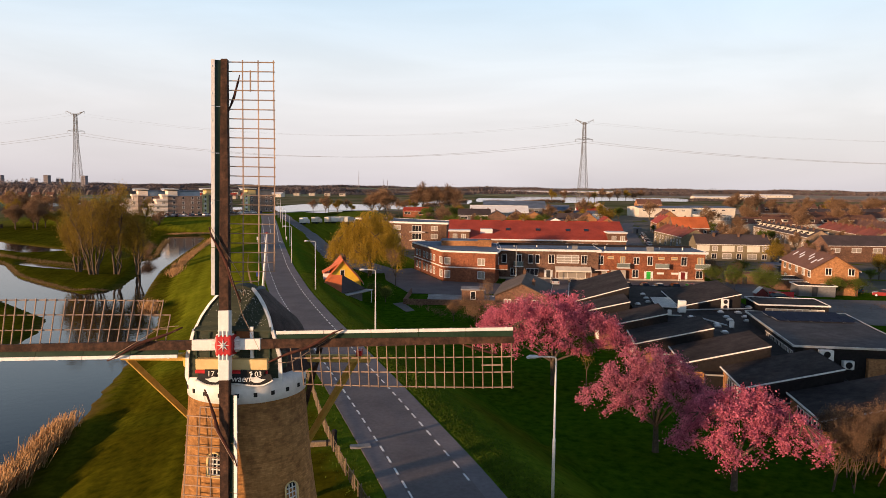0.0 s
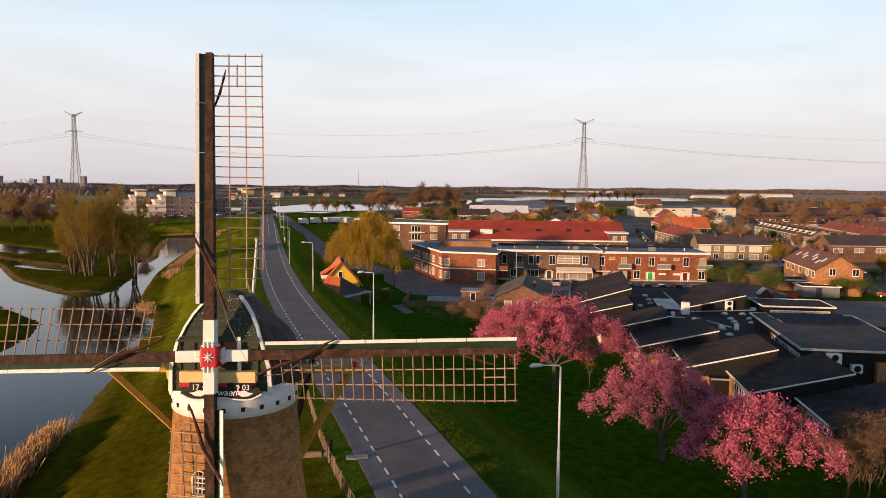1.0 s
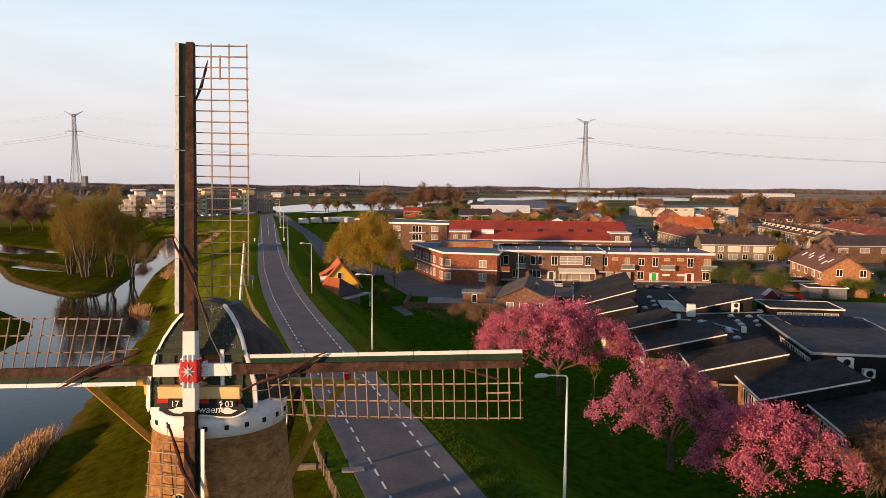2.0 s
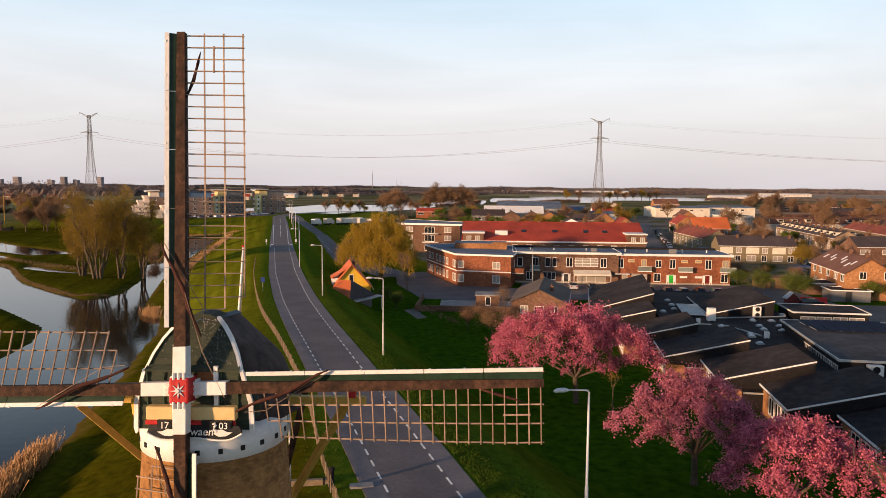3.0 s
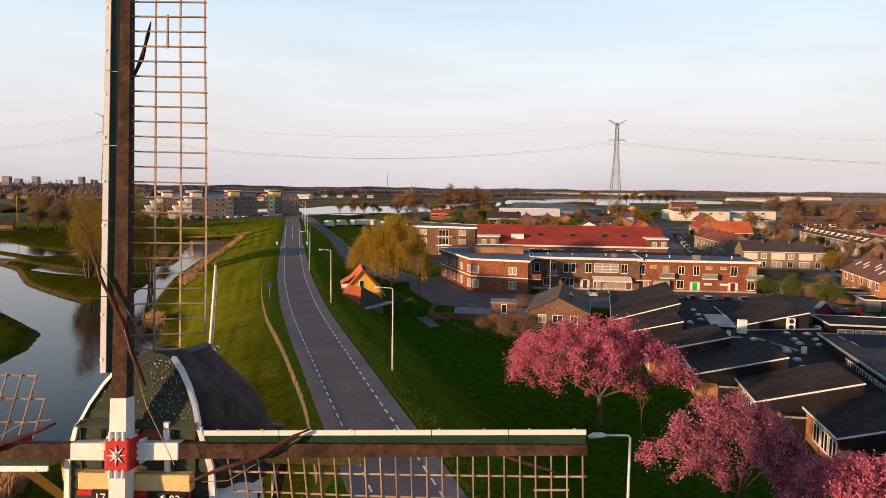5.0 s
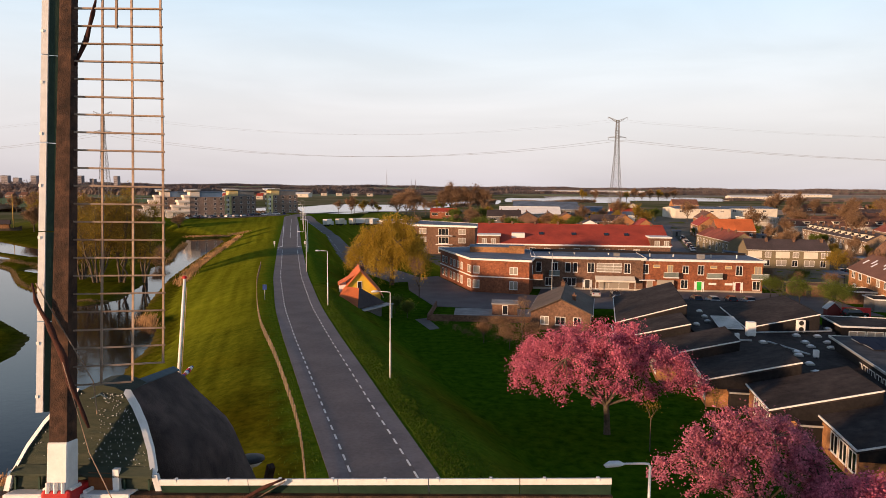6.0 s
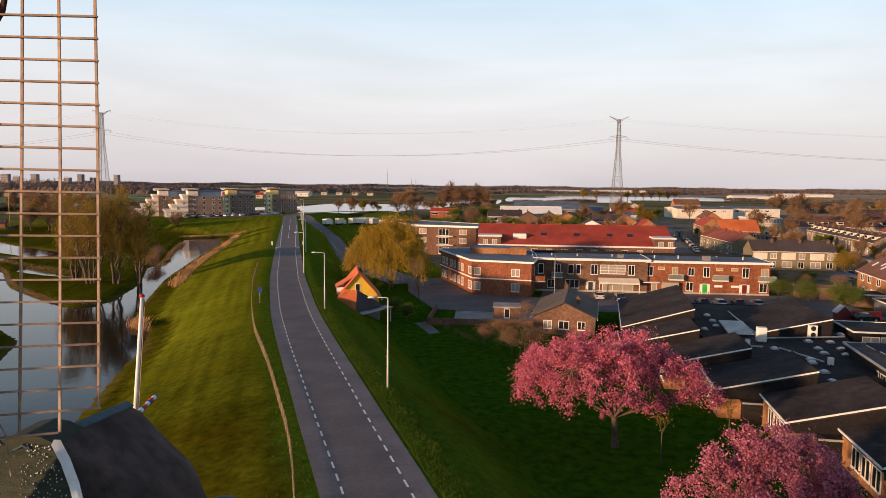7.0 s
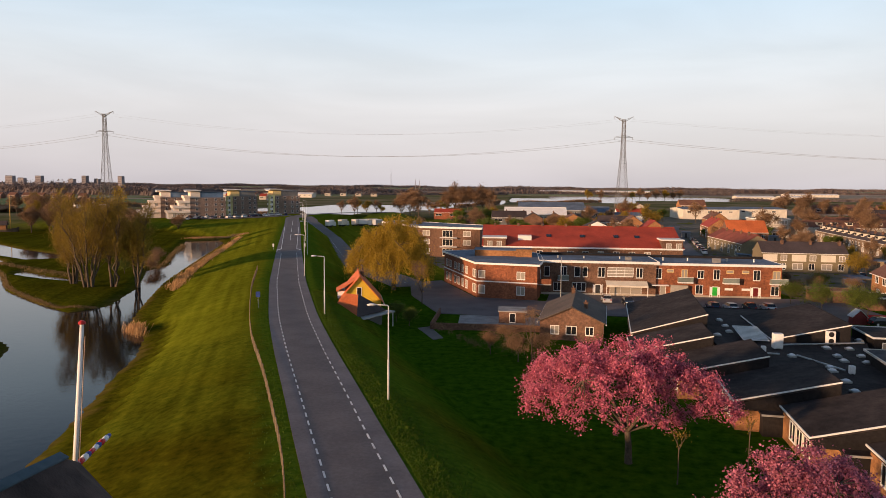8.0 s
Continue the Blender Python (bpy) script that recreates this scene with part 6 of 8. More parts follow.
    part("window_rail", bm, PAINT_W, r)
    for zx, w, z, hh in ((235, 1.4, 3.8, 2.1), (315, 2.9, 0.8, 1.8), (205, 1.6, 0.8, 1.8), (550, 6.4, 0.4, 2.0)):
        window(r, on(zx, z), w, hh, 3 if w > 2 else 2, GLASS_B if w > 3 else GLASS)
    door(r, on(410, 0), DOOR_D, 0.95, 2.2)
    bm = bmesh.new()
    slab(bm, [(X(448), y0 - 0.1, 3.1), (X(655), y0 - 0.1, 3.1), (X(655), y0 - 1.9, 2.35), (X(448), y0 - 1.9, 2.35)], (0, 0, 0.06))
    slab(bm, [(X(448), y0 - 1.9, 2.35), (X(655), y0 - 1.9, 2.35), (X(655), y0 - 1.92, 2.05), (X(448), y0 - 1.92, 2.05)], (0, 0.03, 0))
    part("awning", bm, AWN, r, "pale canvas awning")
    bm = bmesh.new()
    for zx in (450, 653):
        bx(bm, X(zx) - 0.06, X(zx) + 0.06, y0 - 1.85, y0 - 1.73, 0, 2.4)
    part("awning_post", bm, PAINT_W, r)

    def balcony(r, xa, xb, y0, z=3.2):
        bm = bmesh.new()
        bx(bm, xa, xb, y0 - 1.1, y0 - 0.004, z - 0.22, z)
        b = part("balcony", bm, PAINT_W, r)
        bm = bmesh.new()
        bx(bm, xa + 0.03, xb - 0.03, y0 - 1.08, y0 - 1.03, z + 0.02, z + 0.95)
        for s in (xa + 0.03, xb - 0.08):
            bx(bm, s, s + 0.05, y0 - 1.03, y0 - 0.02, z + 0.02, z + 0.95)
        part("railing", bm, BALC, b)
        bm = bmesh.new()
        bx(bm, xa, xb, y0 - 1.1, y0 - 1.02, z + 0.95, z + 1.02)
        part("handrail", bm, PAINT_W, b)
    balcony(r, X(205), X(262), y0)
    r, x0, x1, y0 = row[1]
    for zx, w, hh, z in ((712, 1.5, 2.1, 3.7), (842, 1.2, 1.9, 3.8), (922, 1.3, 1.7, 3.9), (1000, 1.3, 2.1, 3.7), (1195, 1.4, 2.1, 3.7), (1290, 1.5, 1.9, 3.8)):
        window(r, on(zx, z), w, hh, 2, GLASS_B if zx in (842, 1290) else GLASS, CREAM if zx in (842, 1290) else None)
    for zx in (772, 1065, 1140):
        window(r, on(zx, 5.1), 1.4, 0.6, 1, GLASS_B, CREAM)
    for zx, w in ((917, 1.5), (1285, 1.6)):
        window(r, on(zx, 0.7), w, 1.9, 2, GLASS)
    door(r, on(994, 0), DOOR_G, 1.0, 2.2)
    door(r, on(1192, 0), DOOR_R, 1.0, 2.2)
    window(r, on(738, 0.05), 1.2, 2.2, 1, GLASS_B)
    bm = bmesh.new()
    bx(bm, X(775), X(858), y0 - 0.9, y0 - 0.01, 0, 2.5)
    part("porch", bm, STUCCO, r, "pale porch with closed shutter")
    bm = bmesh.new()
    bx(bm, X(678), X(762), y0 - 1.2, y0 - 0.01, 2.35, 2.5)
    part("canopy", bm, PAINT_W, r)
    for zx in (1062, 1145):
        bm = bmesh.new()
        bx(bm, X(zx - 20), X(zx + 20), y0 - 0.06, y0 - 0.004, 1.6, 2.05)
        part("sign_board", bm, PAINT_W, r)
    for xa, xb in ((808, 882), (1030, 1106), (1258, 1340)):
        balcony(r, X(xa), X(xb), y0)
    for x in (9, 14.5, 22, 31, 36, 44, 49.5):
        bm = bmesh.new()
        lathe(bm, [(0.16, 6.9), (0.16, 7.5), (0.22, 7.5), (0.22, 7.58)], 10, (x, 172))
        part("roof_vent", bm, STEEL, row[0][0] if x < 28 else row[1][0])
    for r_, xs in ((row[0][0], (22.8, 24.0)), (row[1][0], (40.5, 42))):
        bm = bmesh.new()
        bx(bm, xs[0], xs[1], 169.2, 170.2, 6.9, 7.85)
        part("roof_unit", bm, GREY_C, r_)
    return row


terrace()

# pale row beyond the flats, with wide panels between olive walls
OLIVE = mat("olive_brick", (0.16, 0.13, 0.08), (0.22, 0.18, 0.11), 2, 0.9, big=0.1)
for i in range(3):
    pr = house("row_house", pose(69.4 + i * 7.2, 220 - i * 0.5, Z_LOW + 0.01 * (i % 2), 0, 0, -4), 7.18, 9.5, 5.0, 7.6, OLIVE, TILE_D, "olive brick row house with pale panels and dark roof", front=((1.9, 0.8, 2.6, 1.6), (5.4, 0.7, 1.5, 1.7), (5.6, 3.1, 1.6, 1.5)), right=((4.5, 3.2, 1.0, 1.2),), chimneys=((2.4, -0.9),), over=0.02, group="olive row")
    bm = bmesh.new()
    bx(bm, -3.2, 0.4, -4.79, -4.755, 2.9, 4.7)
    part("panel", bm, AWN, pr, "wide pale facade panel")

# red-roofed row behind
rr = house("red_roof_row", pose(17, 219.5, Z_LOW, 0, 0, 1), 52, 24, 6.4, 11.0, BRICK_D, TILE_R, "long brick row under a bright red tiled roof", front=[(s, 3.9, 1.6, 1.4) for s in range(3, 48, 4)], chimneys=(), category="row of houses")
for i in range(8):
    bm = bmesh.new()
    bx(bm, -23.4 + i * 6.6, -22.8 + i * 6.6, -0.35, 0.35, 10.9, 11.8)
    part("chimney", bm, BRICK_D, rr)
for xa, xb in ((-25.9, -20), (20.6, 25.9)):
    bm = bmesh.new()
    bx(bm, xa, xb, -12.4, -6.5, 4.0, 8.4)
    dm = part("dormer", bm, BRICK_D, rr)
    bm = bmesh.new()
    bx(bm, xa - 0.3, xb + 0.3, -12.7, -6.3, 8.4, 8.75)
    part("dormer_roof", bm, PAINT_W, dm)
    for s in (1.7, 4.2):
        window(rr, Matrix.Translation((xa + s, -12.42, 6.1)), 1.3, 1.6, 2, GLASS_B)
bm = bmesh.new()
bx(bm, -16.7, -13.1, -9.0, -5.5, 7.2, 9.0)
part("dormer", bm, PAINT_W, rr)
for x in (-9, 0, 9, 14.5):
    bm = bmesh.new()
    slab(bm, [(x, -6.9, 8.55), (x + 1.3, -6.9, 8.55), (x + 1.3, -5.6, 9.05), (x, -5.6, 9.05)], (0, -0.05, 0.16))
    part("roof_light", bm, GLASS, rr)
bm = bmesh.new()
bx(bm, -26, 26, -12.55, -12.38, 5.95, 6.3)
part("cornice", bm, PAINT_W, rr)

# three-storey flats behind the willow
fl = flat_building("brick_flats", (0, 0, Z_LOW), [(-30, 238.4), (-11, 234.4), (-9.5, 247), (-43, 269), (-46, 262)], 9.4, BRICK_D, BIT_GREY, "three-storey brown brick flats with white roof edge", "flats", 0.6, fas_h=0.6)
for z in (0.9, 3.9, 6.6):
    for s in (2.0, 15.2):
        window(fl, wall_pose((-30, 238.4), (-11, 234.4), s, z), 2.4, 1.6, 2, GLASS_B)
    window(fl, wall_pose((-30, 238.4), (-11, 234.4), 9.0, z - 0.4), 3.4, 2.1, 3)
    window(fl, wall_pose((-11, 234.4), (-9.5, 247), 5.0, z), 1.6, 1.6, 2)
for z in (3.4, 6.2):
    bm = bmesh.new()
    bx(bm, -23.5, -18.2, 234.6, 236.6, z - 0.2, z)
    part("balcony", bm, PAINT_W, fl)

# bungalow with grey-brown roof
house("bungalow", pose(9.2, 130.3, Z_LOW, 0, 0, 83), 16, 9.2, 2.75, 4.9, BRICK_D, TILE_G, "low brick bungalow with grey-brown gabled roof", left=((2.2, 0.9, 1.3, 1.3), (4.6, 0.9, 1.6, 1.3), (7.2, 0.9, 1.2, 1.3)), front=((3, 0.9, 1.6, 1.2), (9, 0.9, 1.6, 1.2)), chimneys=((-3.5, -1.9), (6.5, 0.4)))
bm = bmesh.new()
bx(bm, -3.8, 0.5, 2.5, 6.5, 0.0, 1.9)
gar = thing("garage", pose(1.2, 131.5, Z_LOW), "low flat-roofed garden shed with pale roof edge", "shed")
part("wall", bm, BRICK_D, gar)
bm = bmesh.new()
bx(bm, -4.0, 0.7, 2.3, 6.7, 1.9, 2.08)
part("roof", bm, KERB, gar)
window(gar, Matrix.Translation((-1.6, 2.5, 0.15)), 1.0, 1.6, 1)
bm = bmesh.new()
bx(bm, -13.0, 5.8, 127.5, 127.75, Z_LOW, Z_LOW + 1.05)
bx(bm, -13.2, -12.95, 127.5, 141, Z_LOW, Z_LOW + 1.05)
tagged(part("garden_wall", bm, BRICK_D), "low brown brick garden wall", "garden wall")


def hedge(name, a, b, h, w, leaf, label, seed):
    rg = np.random.default_rng(seed)
    n = int(math.dist(a, b) * 2.2)
    t = rg.random(n)
    c = np.stack([a[0] + (b[0] - a[0]) * t, a[1] + (b[1] - a[1]) * t, Z_LOW + h * (0.3 + 0.5 * rg.random(n))], 1)
    c[:, 0] += rg.normal(size=n) * w * 0.3
    v, f = leaf_cloud(c, np.full(n, w * 0.5), 34, 0.026, rg, 0.9, 0.0, 2.2)
    return tagged(new(name, mesh_np(name, v, f, leaf)), label, "hedge", kind="stuff")


hedge("hedge", (-12.5, 127.3), (-4.5, 113.5), 1.6, 1.1, TWIG, "bare brown beech hedge along the lawn", 41)
hedge("hedge", (-4.5, 113.5), (5, 107), 2.2, 1.8, TWIG, "bare brown beech hedge along the lawn", 42)
hedge("hedge", (58, 124.5), (65, 125.5), 2.2, 1.8, TWIG, "reddish hedge beside the school", 43)

# yellow house at the foot of the dike
YH = math.degrees(math.atan2(0.33, 1.0))
yz = gz(-24.5, 134) - 0.6
yh = house("yellow_house", pose(-26.5, 136.2, yz, 0, 0, 90 + YH * 0.8), 9.0, 7.0, 2.9, 6.9, YELLOW, TILE_OR, "small yellow rendered house with orange tiled roof", left=((3.4, 3.7, 0.85, 1.5),), chimneys=((1.5, -0.6),), over=0.45)
bm = bmesh.new()
bx(bm, -3.2, 0.2, 1.9, 3.6, 2.6, 4.4)
yd = part("dormer", bm, PAINT_W, yh)
bm = bmesh.new()
slab(bm, [(-3.5, 3.8, 4.35), (0.5, 3.8, 4.35), (0.5, 0.6, 6.2), (-3.5, 0.6, 6.2)], (0, 0, 0.14))
part("dormer_roof", bm, TILE_OR, yd)
yz2 = gz(-22, 126) - 0.5
ann = thing("annexe", pose(-23.9, 126.4, yz2, 0, 0, YH * 0.8 + 50), "dark timber annexe with hipped orange roof and canopy", "annexe")
bm = bmesh.new()
bx(bm, -3.3, 3.3, -1.6, 3.0, -0.4, 1.9)
part("wall", bm, GREY_C, ann)
bm = bmesh.new()
bs = [bm.verts.new(p) for p in ((-3.7, -2.0, 1.9), (3.7, -2.0, 1.9), (3.7, 3.4, 1.9), (-3.7, 3.4, 1.9), (0, 0.6, 4.6), (0, 3.4, 4.6))]
for f in ((0, 1, 4), (1, 2, 5, 4), (3, 0, 4, 5), (2, 3, 5), (3, 2, 1, 0)):
    bm.faces.new([bs[i] for i in f])
part("roof", bm, TILE_OR, ann)
# dark sheet over the orange hip: the shade on this face, put in as colour
bm = bmesh.new()
slab(bm, [(-3.72, -2.02, 1.86), (3.72, -2.02, 1.86), (0, 0.62, 4.64)], (0, -0.06, 0.05))
part("front_hip", bm, TILE_D, ann, "front of the hipped roof, coloured dark as its shaded side")
bm = bmesh.new()
bx(bm, -3.6, 4.6, -3.2, -1.65, 1.55, 1.72)
cn = part("canopy", bm, STEEL, ann)
for x in (-3.3, 4.2):
    bm = bmesh.new()
    bx(bm, x - 0.06, x + 0.06, -3.1, -2.98, -0.8, 1.55)
    part("canopy_post", bm, PAINT_W, cn)

# orange brick house by the square
bh = house("brick_house", pose(76.0, 160.3, Z_LOW, 0, 0, 82.5), 22.5, 9.0, 5.3, 8.2, BRICK_O, TILE_B, "orange brick house with red-brown tiled gable roof and white roof lights", left=((3.2, 4.2, 1.3, 1.5), (7.6, 4.2, 1.3, 1.5), (2.6, 0.9, 1.7, 1.5)), back=[(s, 3.5, 1.8, 1.4) for s in (3, 7, 12, 17, 21)] + [(s, 0.9, 1.8, 1.5) for s in (4, 9, 14, 20)], chimneys=((-9, 0), (0, 0), (9, 0)))
for x, u_ in ((-8.5, 0.45), (-7.0, 0.62), (-3.5, 0.5), (-1.5, 0.35), (2.5, 0.55), (4.5, 0.4), (8.0, 0.5)):
    zr = 8.2 - 2.9 * u_ + 0.2
    bm = bmesh.new()
    slab(bm, [(x, 4.5 * u_ - 0.55, zr + 0.36), (x + 0.7, 4.5 * u_ - 0.55, zr + 0.36), (x + 0.7, 4.5 * u_ + 0.55, zr - 0.34), (x, 4.5 * u_ + 0.55, zr - 0.34)], (0, 0.03, 0.06))
    part("roof_light", bm, DOME, bh, "pale roof light")



def row_of(name, x, y, rz, n, w, d, eave, ridge, wall, roof, label, group, step=None, plain=False, dormer=False):
    """A row of like houses; one is built, the rest are copies."""
    fr = [(w * 0.28, 0.9, 1.7, 1.4), (w * 0.3, eave - 2.0, 1.6, 1.3), (w * 0.75, eave - 2.0, 1.2, 1.3), (w * 0.74, 0.0, 0.95, 2.1, DOOR_D)]
    bk = [(w * 0.3, 0.8, 2.0, 1.5), (w * 0.3, eave - 2.0, 1.5, 1.2), (w * 0.75, eave - 2.0, 1.1, 1.2)]
    gab = ((d * 0.5, eave - 1.6, 1.0, 1.2),)
    if plain:
        fr, bk, gab = [(w * 0.35, eave - 2.0, w * 0.45, 1.4)], [], ()
    u = Vector((math.cos(radians(rz)), math.sin(radians(rz)), 0))
    first = house(name, pose(x, y, Z_LOW, 0, 0, rz), w, d, eave, ridge, wall, roof, label, front=fr, back=bk, left=gab, right=gab, chimneys=((w * 0.35, 0.6),), over=0.02, category="house", group=group)
    if dormer:
        # white box dormers on both slopes
        for sgn in (-1, 1):
            ya, yb = sgn * d * 0.36, sgn * d * 0.10
            zt = eave + (ridge - eave) * 0.80
            zb2 = eave + (ridge - eave) * 0.30
            bm = bmesh.new()
            bx(bm, -w * 0.20, w * 0.20, min(ya, yb), max(ya, yb), zb2, zt)
            dm = part("dormer", bm, AWN, first, "pale box dormer")
            bm = bmesh.new()
            bx(bm, -w * 0.23, w * 0.23, min(ya, yb) - 0.15, max(ya, yb) + 0.15, zt, zt + 0.14)
            part("dormer_roof", bm, BITUMEN, dm)
            bm = bmesh.new()
            bx(bm, -w * 0.16, w * 0.16, ya - 0.03, ya + 0.03, zb2 + 0.42, zt - 0.14)
            part("pane", bm, GLASS, dm)
    for i in range(1, n):
        p = Vector((x, y, Z_LOW)) + u * (step or w + 0.02) * i
        copy_thing(first, pose(p.x, p.y, p.z + 0.02 * (i % 2), 0, 0, rz))


row_of("row_house", 74.6, 251, 92, 5, 7.0, 9.5, 4.6, 7.4, OLIVE, TILE_RB, "brick street house with red-brown roof", "street row")
row_of("row_house", 84.2, 304, 0, 2, 7.4, 11, 5.0, 9.2, BRICK_D, TILE_OR, "brick house with bright orange-red roof", "orange houses")
row_of("row_house", 85.5, 330, 84, 3, 7.5, 9.5, 5.2, 8.8, BRICK_O, TILE_R, "brick street house with red roof", "red street row")
row_of("row_house", 103, 395, 84, 3, 8, 10, 5.2, 8.8, BRICK_O, TILE_B, "brick street house with brown roof", "brown street row", plain=True)
row_of("row_house", 120.5, 258, 84, 11, 6.4, 9, 4.7, 7.3, BRICK_T, TILE_D, "tan brick row house with dark roof and chimneys", "pale rows", dormer=True)
row_of("row_house", 146, 262, 82, 10, 6.4, 9, 4.7, 7.3, BRICK_T, TILE_RB, "tan brick row house with red-brown roof and chimneys", "pale rows", plain=True)
row_of("row_house", 108, 222, 4, 8, 6.4, 9, 4.9, 7.6, BRICK_D, TILE_D, "brown brick row house with dark roof", "brown rows", plain=True)
row_of("row_house", 118, 182, 6, 6, 6.4, 10, 5.0, 8.6, BRICK_D, TILE_D, "brown brick row house with dark roof", "brown rows", plain=True, dormer=True)
row_of("row_house", 126, 348, 5, 9, 6.5, 9, 4.8, 7.6, STUCCO, TILE_B, "pale row house with brown roof", "brown-roofed rows", plain=True, dormer=True)
row_of("row_house", 150, 385, 8, 10, 6.5, 9, 4.8, 7.6, BRICK_D, TILE_B, "brown brick row house with tiled roof", "brown-roofed rows", plain=True)
row_of("row_house", 172, 300, 80, 9, 6.5, 9, 4.8, 7.6, STUCCO, TILE_B, "pale row house with brown roof", "brown-roofed rows", plain=True)
row_of("row_house", 196, 430, 12, 12, 6.5, 9, 4.8, 7.8, STUCCO, TILE_B, "pale row house with brown roof", "brown-roofed rows", plain=True)
row_of("row_house", 222, 500, 12, 10, 6.5, 9, 4.8, 7.8, BRICK_D, TILE_D, "brown brick row house with tiled roof", "brown-roofed rows", plain=True)
row_of("row_house", 50, 334, 88, 1, 12, 9.4, 6.0, 9.4, BRICK_O, TILE_B, "orange brick gabled house with brown roof", "gabled houses")
row_of("row_house", 54.5, 312, 92, 1, 11, 9.6, 5.0, 8.6, BRICK_O, TILE_R, "brick gabled house with red roof", "gabled houses")
row_of("row_house", 33, 318, 90, 1, 10, 11, 5.2, 7.8, PAINT_W, TILE_D, "house with white timbered gable", "gabled houses")
row_of("row_house", 8.4, 384, 90, 1, 12, 10, 5.4, 8.2, BRICK_D, TILE_D, "dark gabled brick shed", "dark sheds", plain=True)
row_of("row_house", 19.4, 384, 90, 1, 12, 10, 5.4, 8.2, BRICK_D, TILE_D, "dark gabled brick shed", "dark sheds", plain=True)
row_of("row_house", 27.5, 372, 90, 1, 14, 11, 5.6, 8.4, BRICK_O, TILE_B, "tan fronted workshop with brown roof", "dark sheds", plain=True)
row_of("row_house", -8.5, 390, 4, 2, 9, 9, 5.4, 8.6, GREY_C, TILE_D, "grey gabled timber shed", "dark sheds", plain=True)
row_of("row_house", -26, 330, 2, 2, 9, 9, 4.4, 7.0, BRICK_D, TILE_D, "low brick house with dark roof", "low houses")
row_of("row_house", 44, 372, -10, 2, 9, 9, 4.6, 7.6, GREY_C, TILE_D, "grey house with dark roof", "low houses", plain=True)
row_of("row_house", -48, 470, 0, 2, 9, 8, 4.2, 6.4, BRICK, TILE_R, "small red-roofed building near the river", "river buildings", plain=True)
row_of("row_house", 70, 500, 4, 2, 9, 9, 4.0, 7.0, PAINT_W, TILE_R, "white house with red roof", "white houses", plain=True)
row_of("row_house", 84, 520, 86, 1, 14, 14, 6.2, 10.0, STUCCO, TILE_D, "white gabled house with grey roof", "white houses", plain=True)
row_of("row_house", 142, 640, 4, 2, 11, 11, 6.0, 10.5, BRICK_O, TILE_B, "brick farmhouse with brown roof", "white houses", plain=True)


def warehouse(x, y, rz, w, d, h, ridge, wall, roof, label):
    e = house("warehouse", pose(x, y, Z_LOW, 0, 0, rz), w, d, h, ridge, wall, roof, label, front=[(s, h - 2.2, 2.6, 1.2) for s in np.arange(4, w - 3, 7)], category="warehouse")
    return e


warehouse(20, 446, 0, 38, 30, 8.0, 12.0, GREY_C, BIT_GREY, "large warehouse with blue-grey sheet roof")
warehouse(10, 411, 0, 33, 16, 6.6, 10.0, STUCCO, PAINT_W, "warehouse with white sheet roof")
warehouse(44, 470, -6, 26, 22, 6.0, 9.0, GREY_C, BIT_GREY, "warehouse with blue-grey sheet roof")
warehouse(66, 470, 6, 20, 14, 4.0, 5.6, PAINT_W, BIT_GREY, "low white workshop with flat-pitched roof")
warehouse(130, 530, 5, 38, 30, 6.6, 7.6, AWN, BIT_GREY, "large pale hall with low grey roof")
warehouse(167, 542, 5, 34, 30, 6.8, 7.8, AWN, BIT_GREY, "large pale hall with low grey roof")
sc = flat_building("town_house", (112, 349, Z_LOW), [(-7.5, -5), (7.5, -5), (7.5, 6), (-7.5, 6)], 8.6, STUCCO, BITUMEN, "pale flat-roofed building with white window bands", "building", 0.25)
for z_ in (0.6, 3.4, 6.2):
    for s_ in (2.4, 6.2, 9.4, 12.8):
        window(sc, wall_pose((-7.5, -5), (7.5, -5), s_, z_), 2.6, 1.7, 2, GLASS_B if z_ > 3 else GLASS)
# glasshouses and sheds far out on the polder
for gx_, gy_, w_ in ((380, 1210, 60), (450, 1230, 50), (120, 1900, 120), (280, 1950, 140), (620, 1600, 110), (-420, 1000, 40), (-330, 1060, 50)):
    warehouse(gx_, gy_, 3, w_, 24, 5, 7, AWN, PAINT_W, "far white farm shed on the polder")


# ---- apartment blocks on the far side ----
PEACH = mat("peach_render", (0.72, 0.61, 0.51), (0.84, 0.73, 0.62), 2, 0.85, big=0.08)

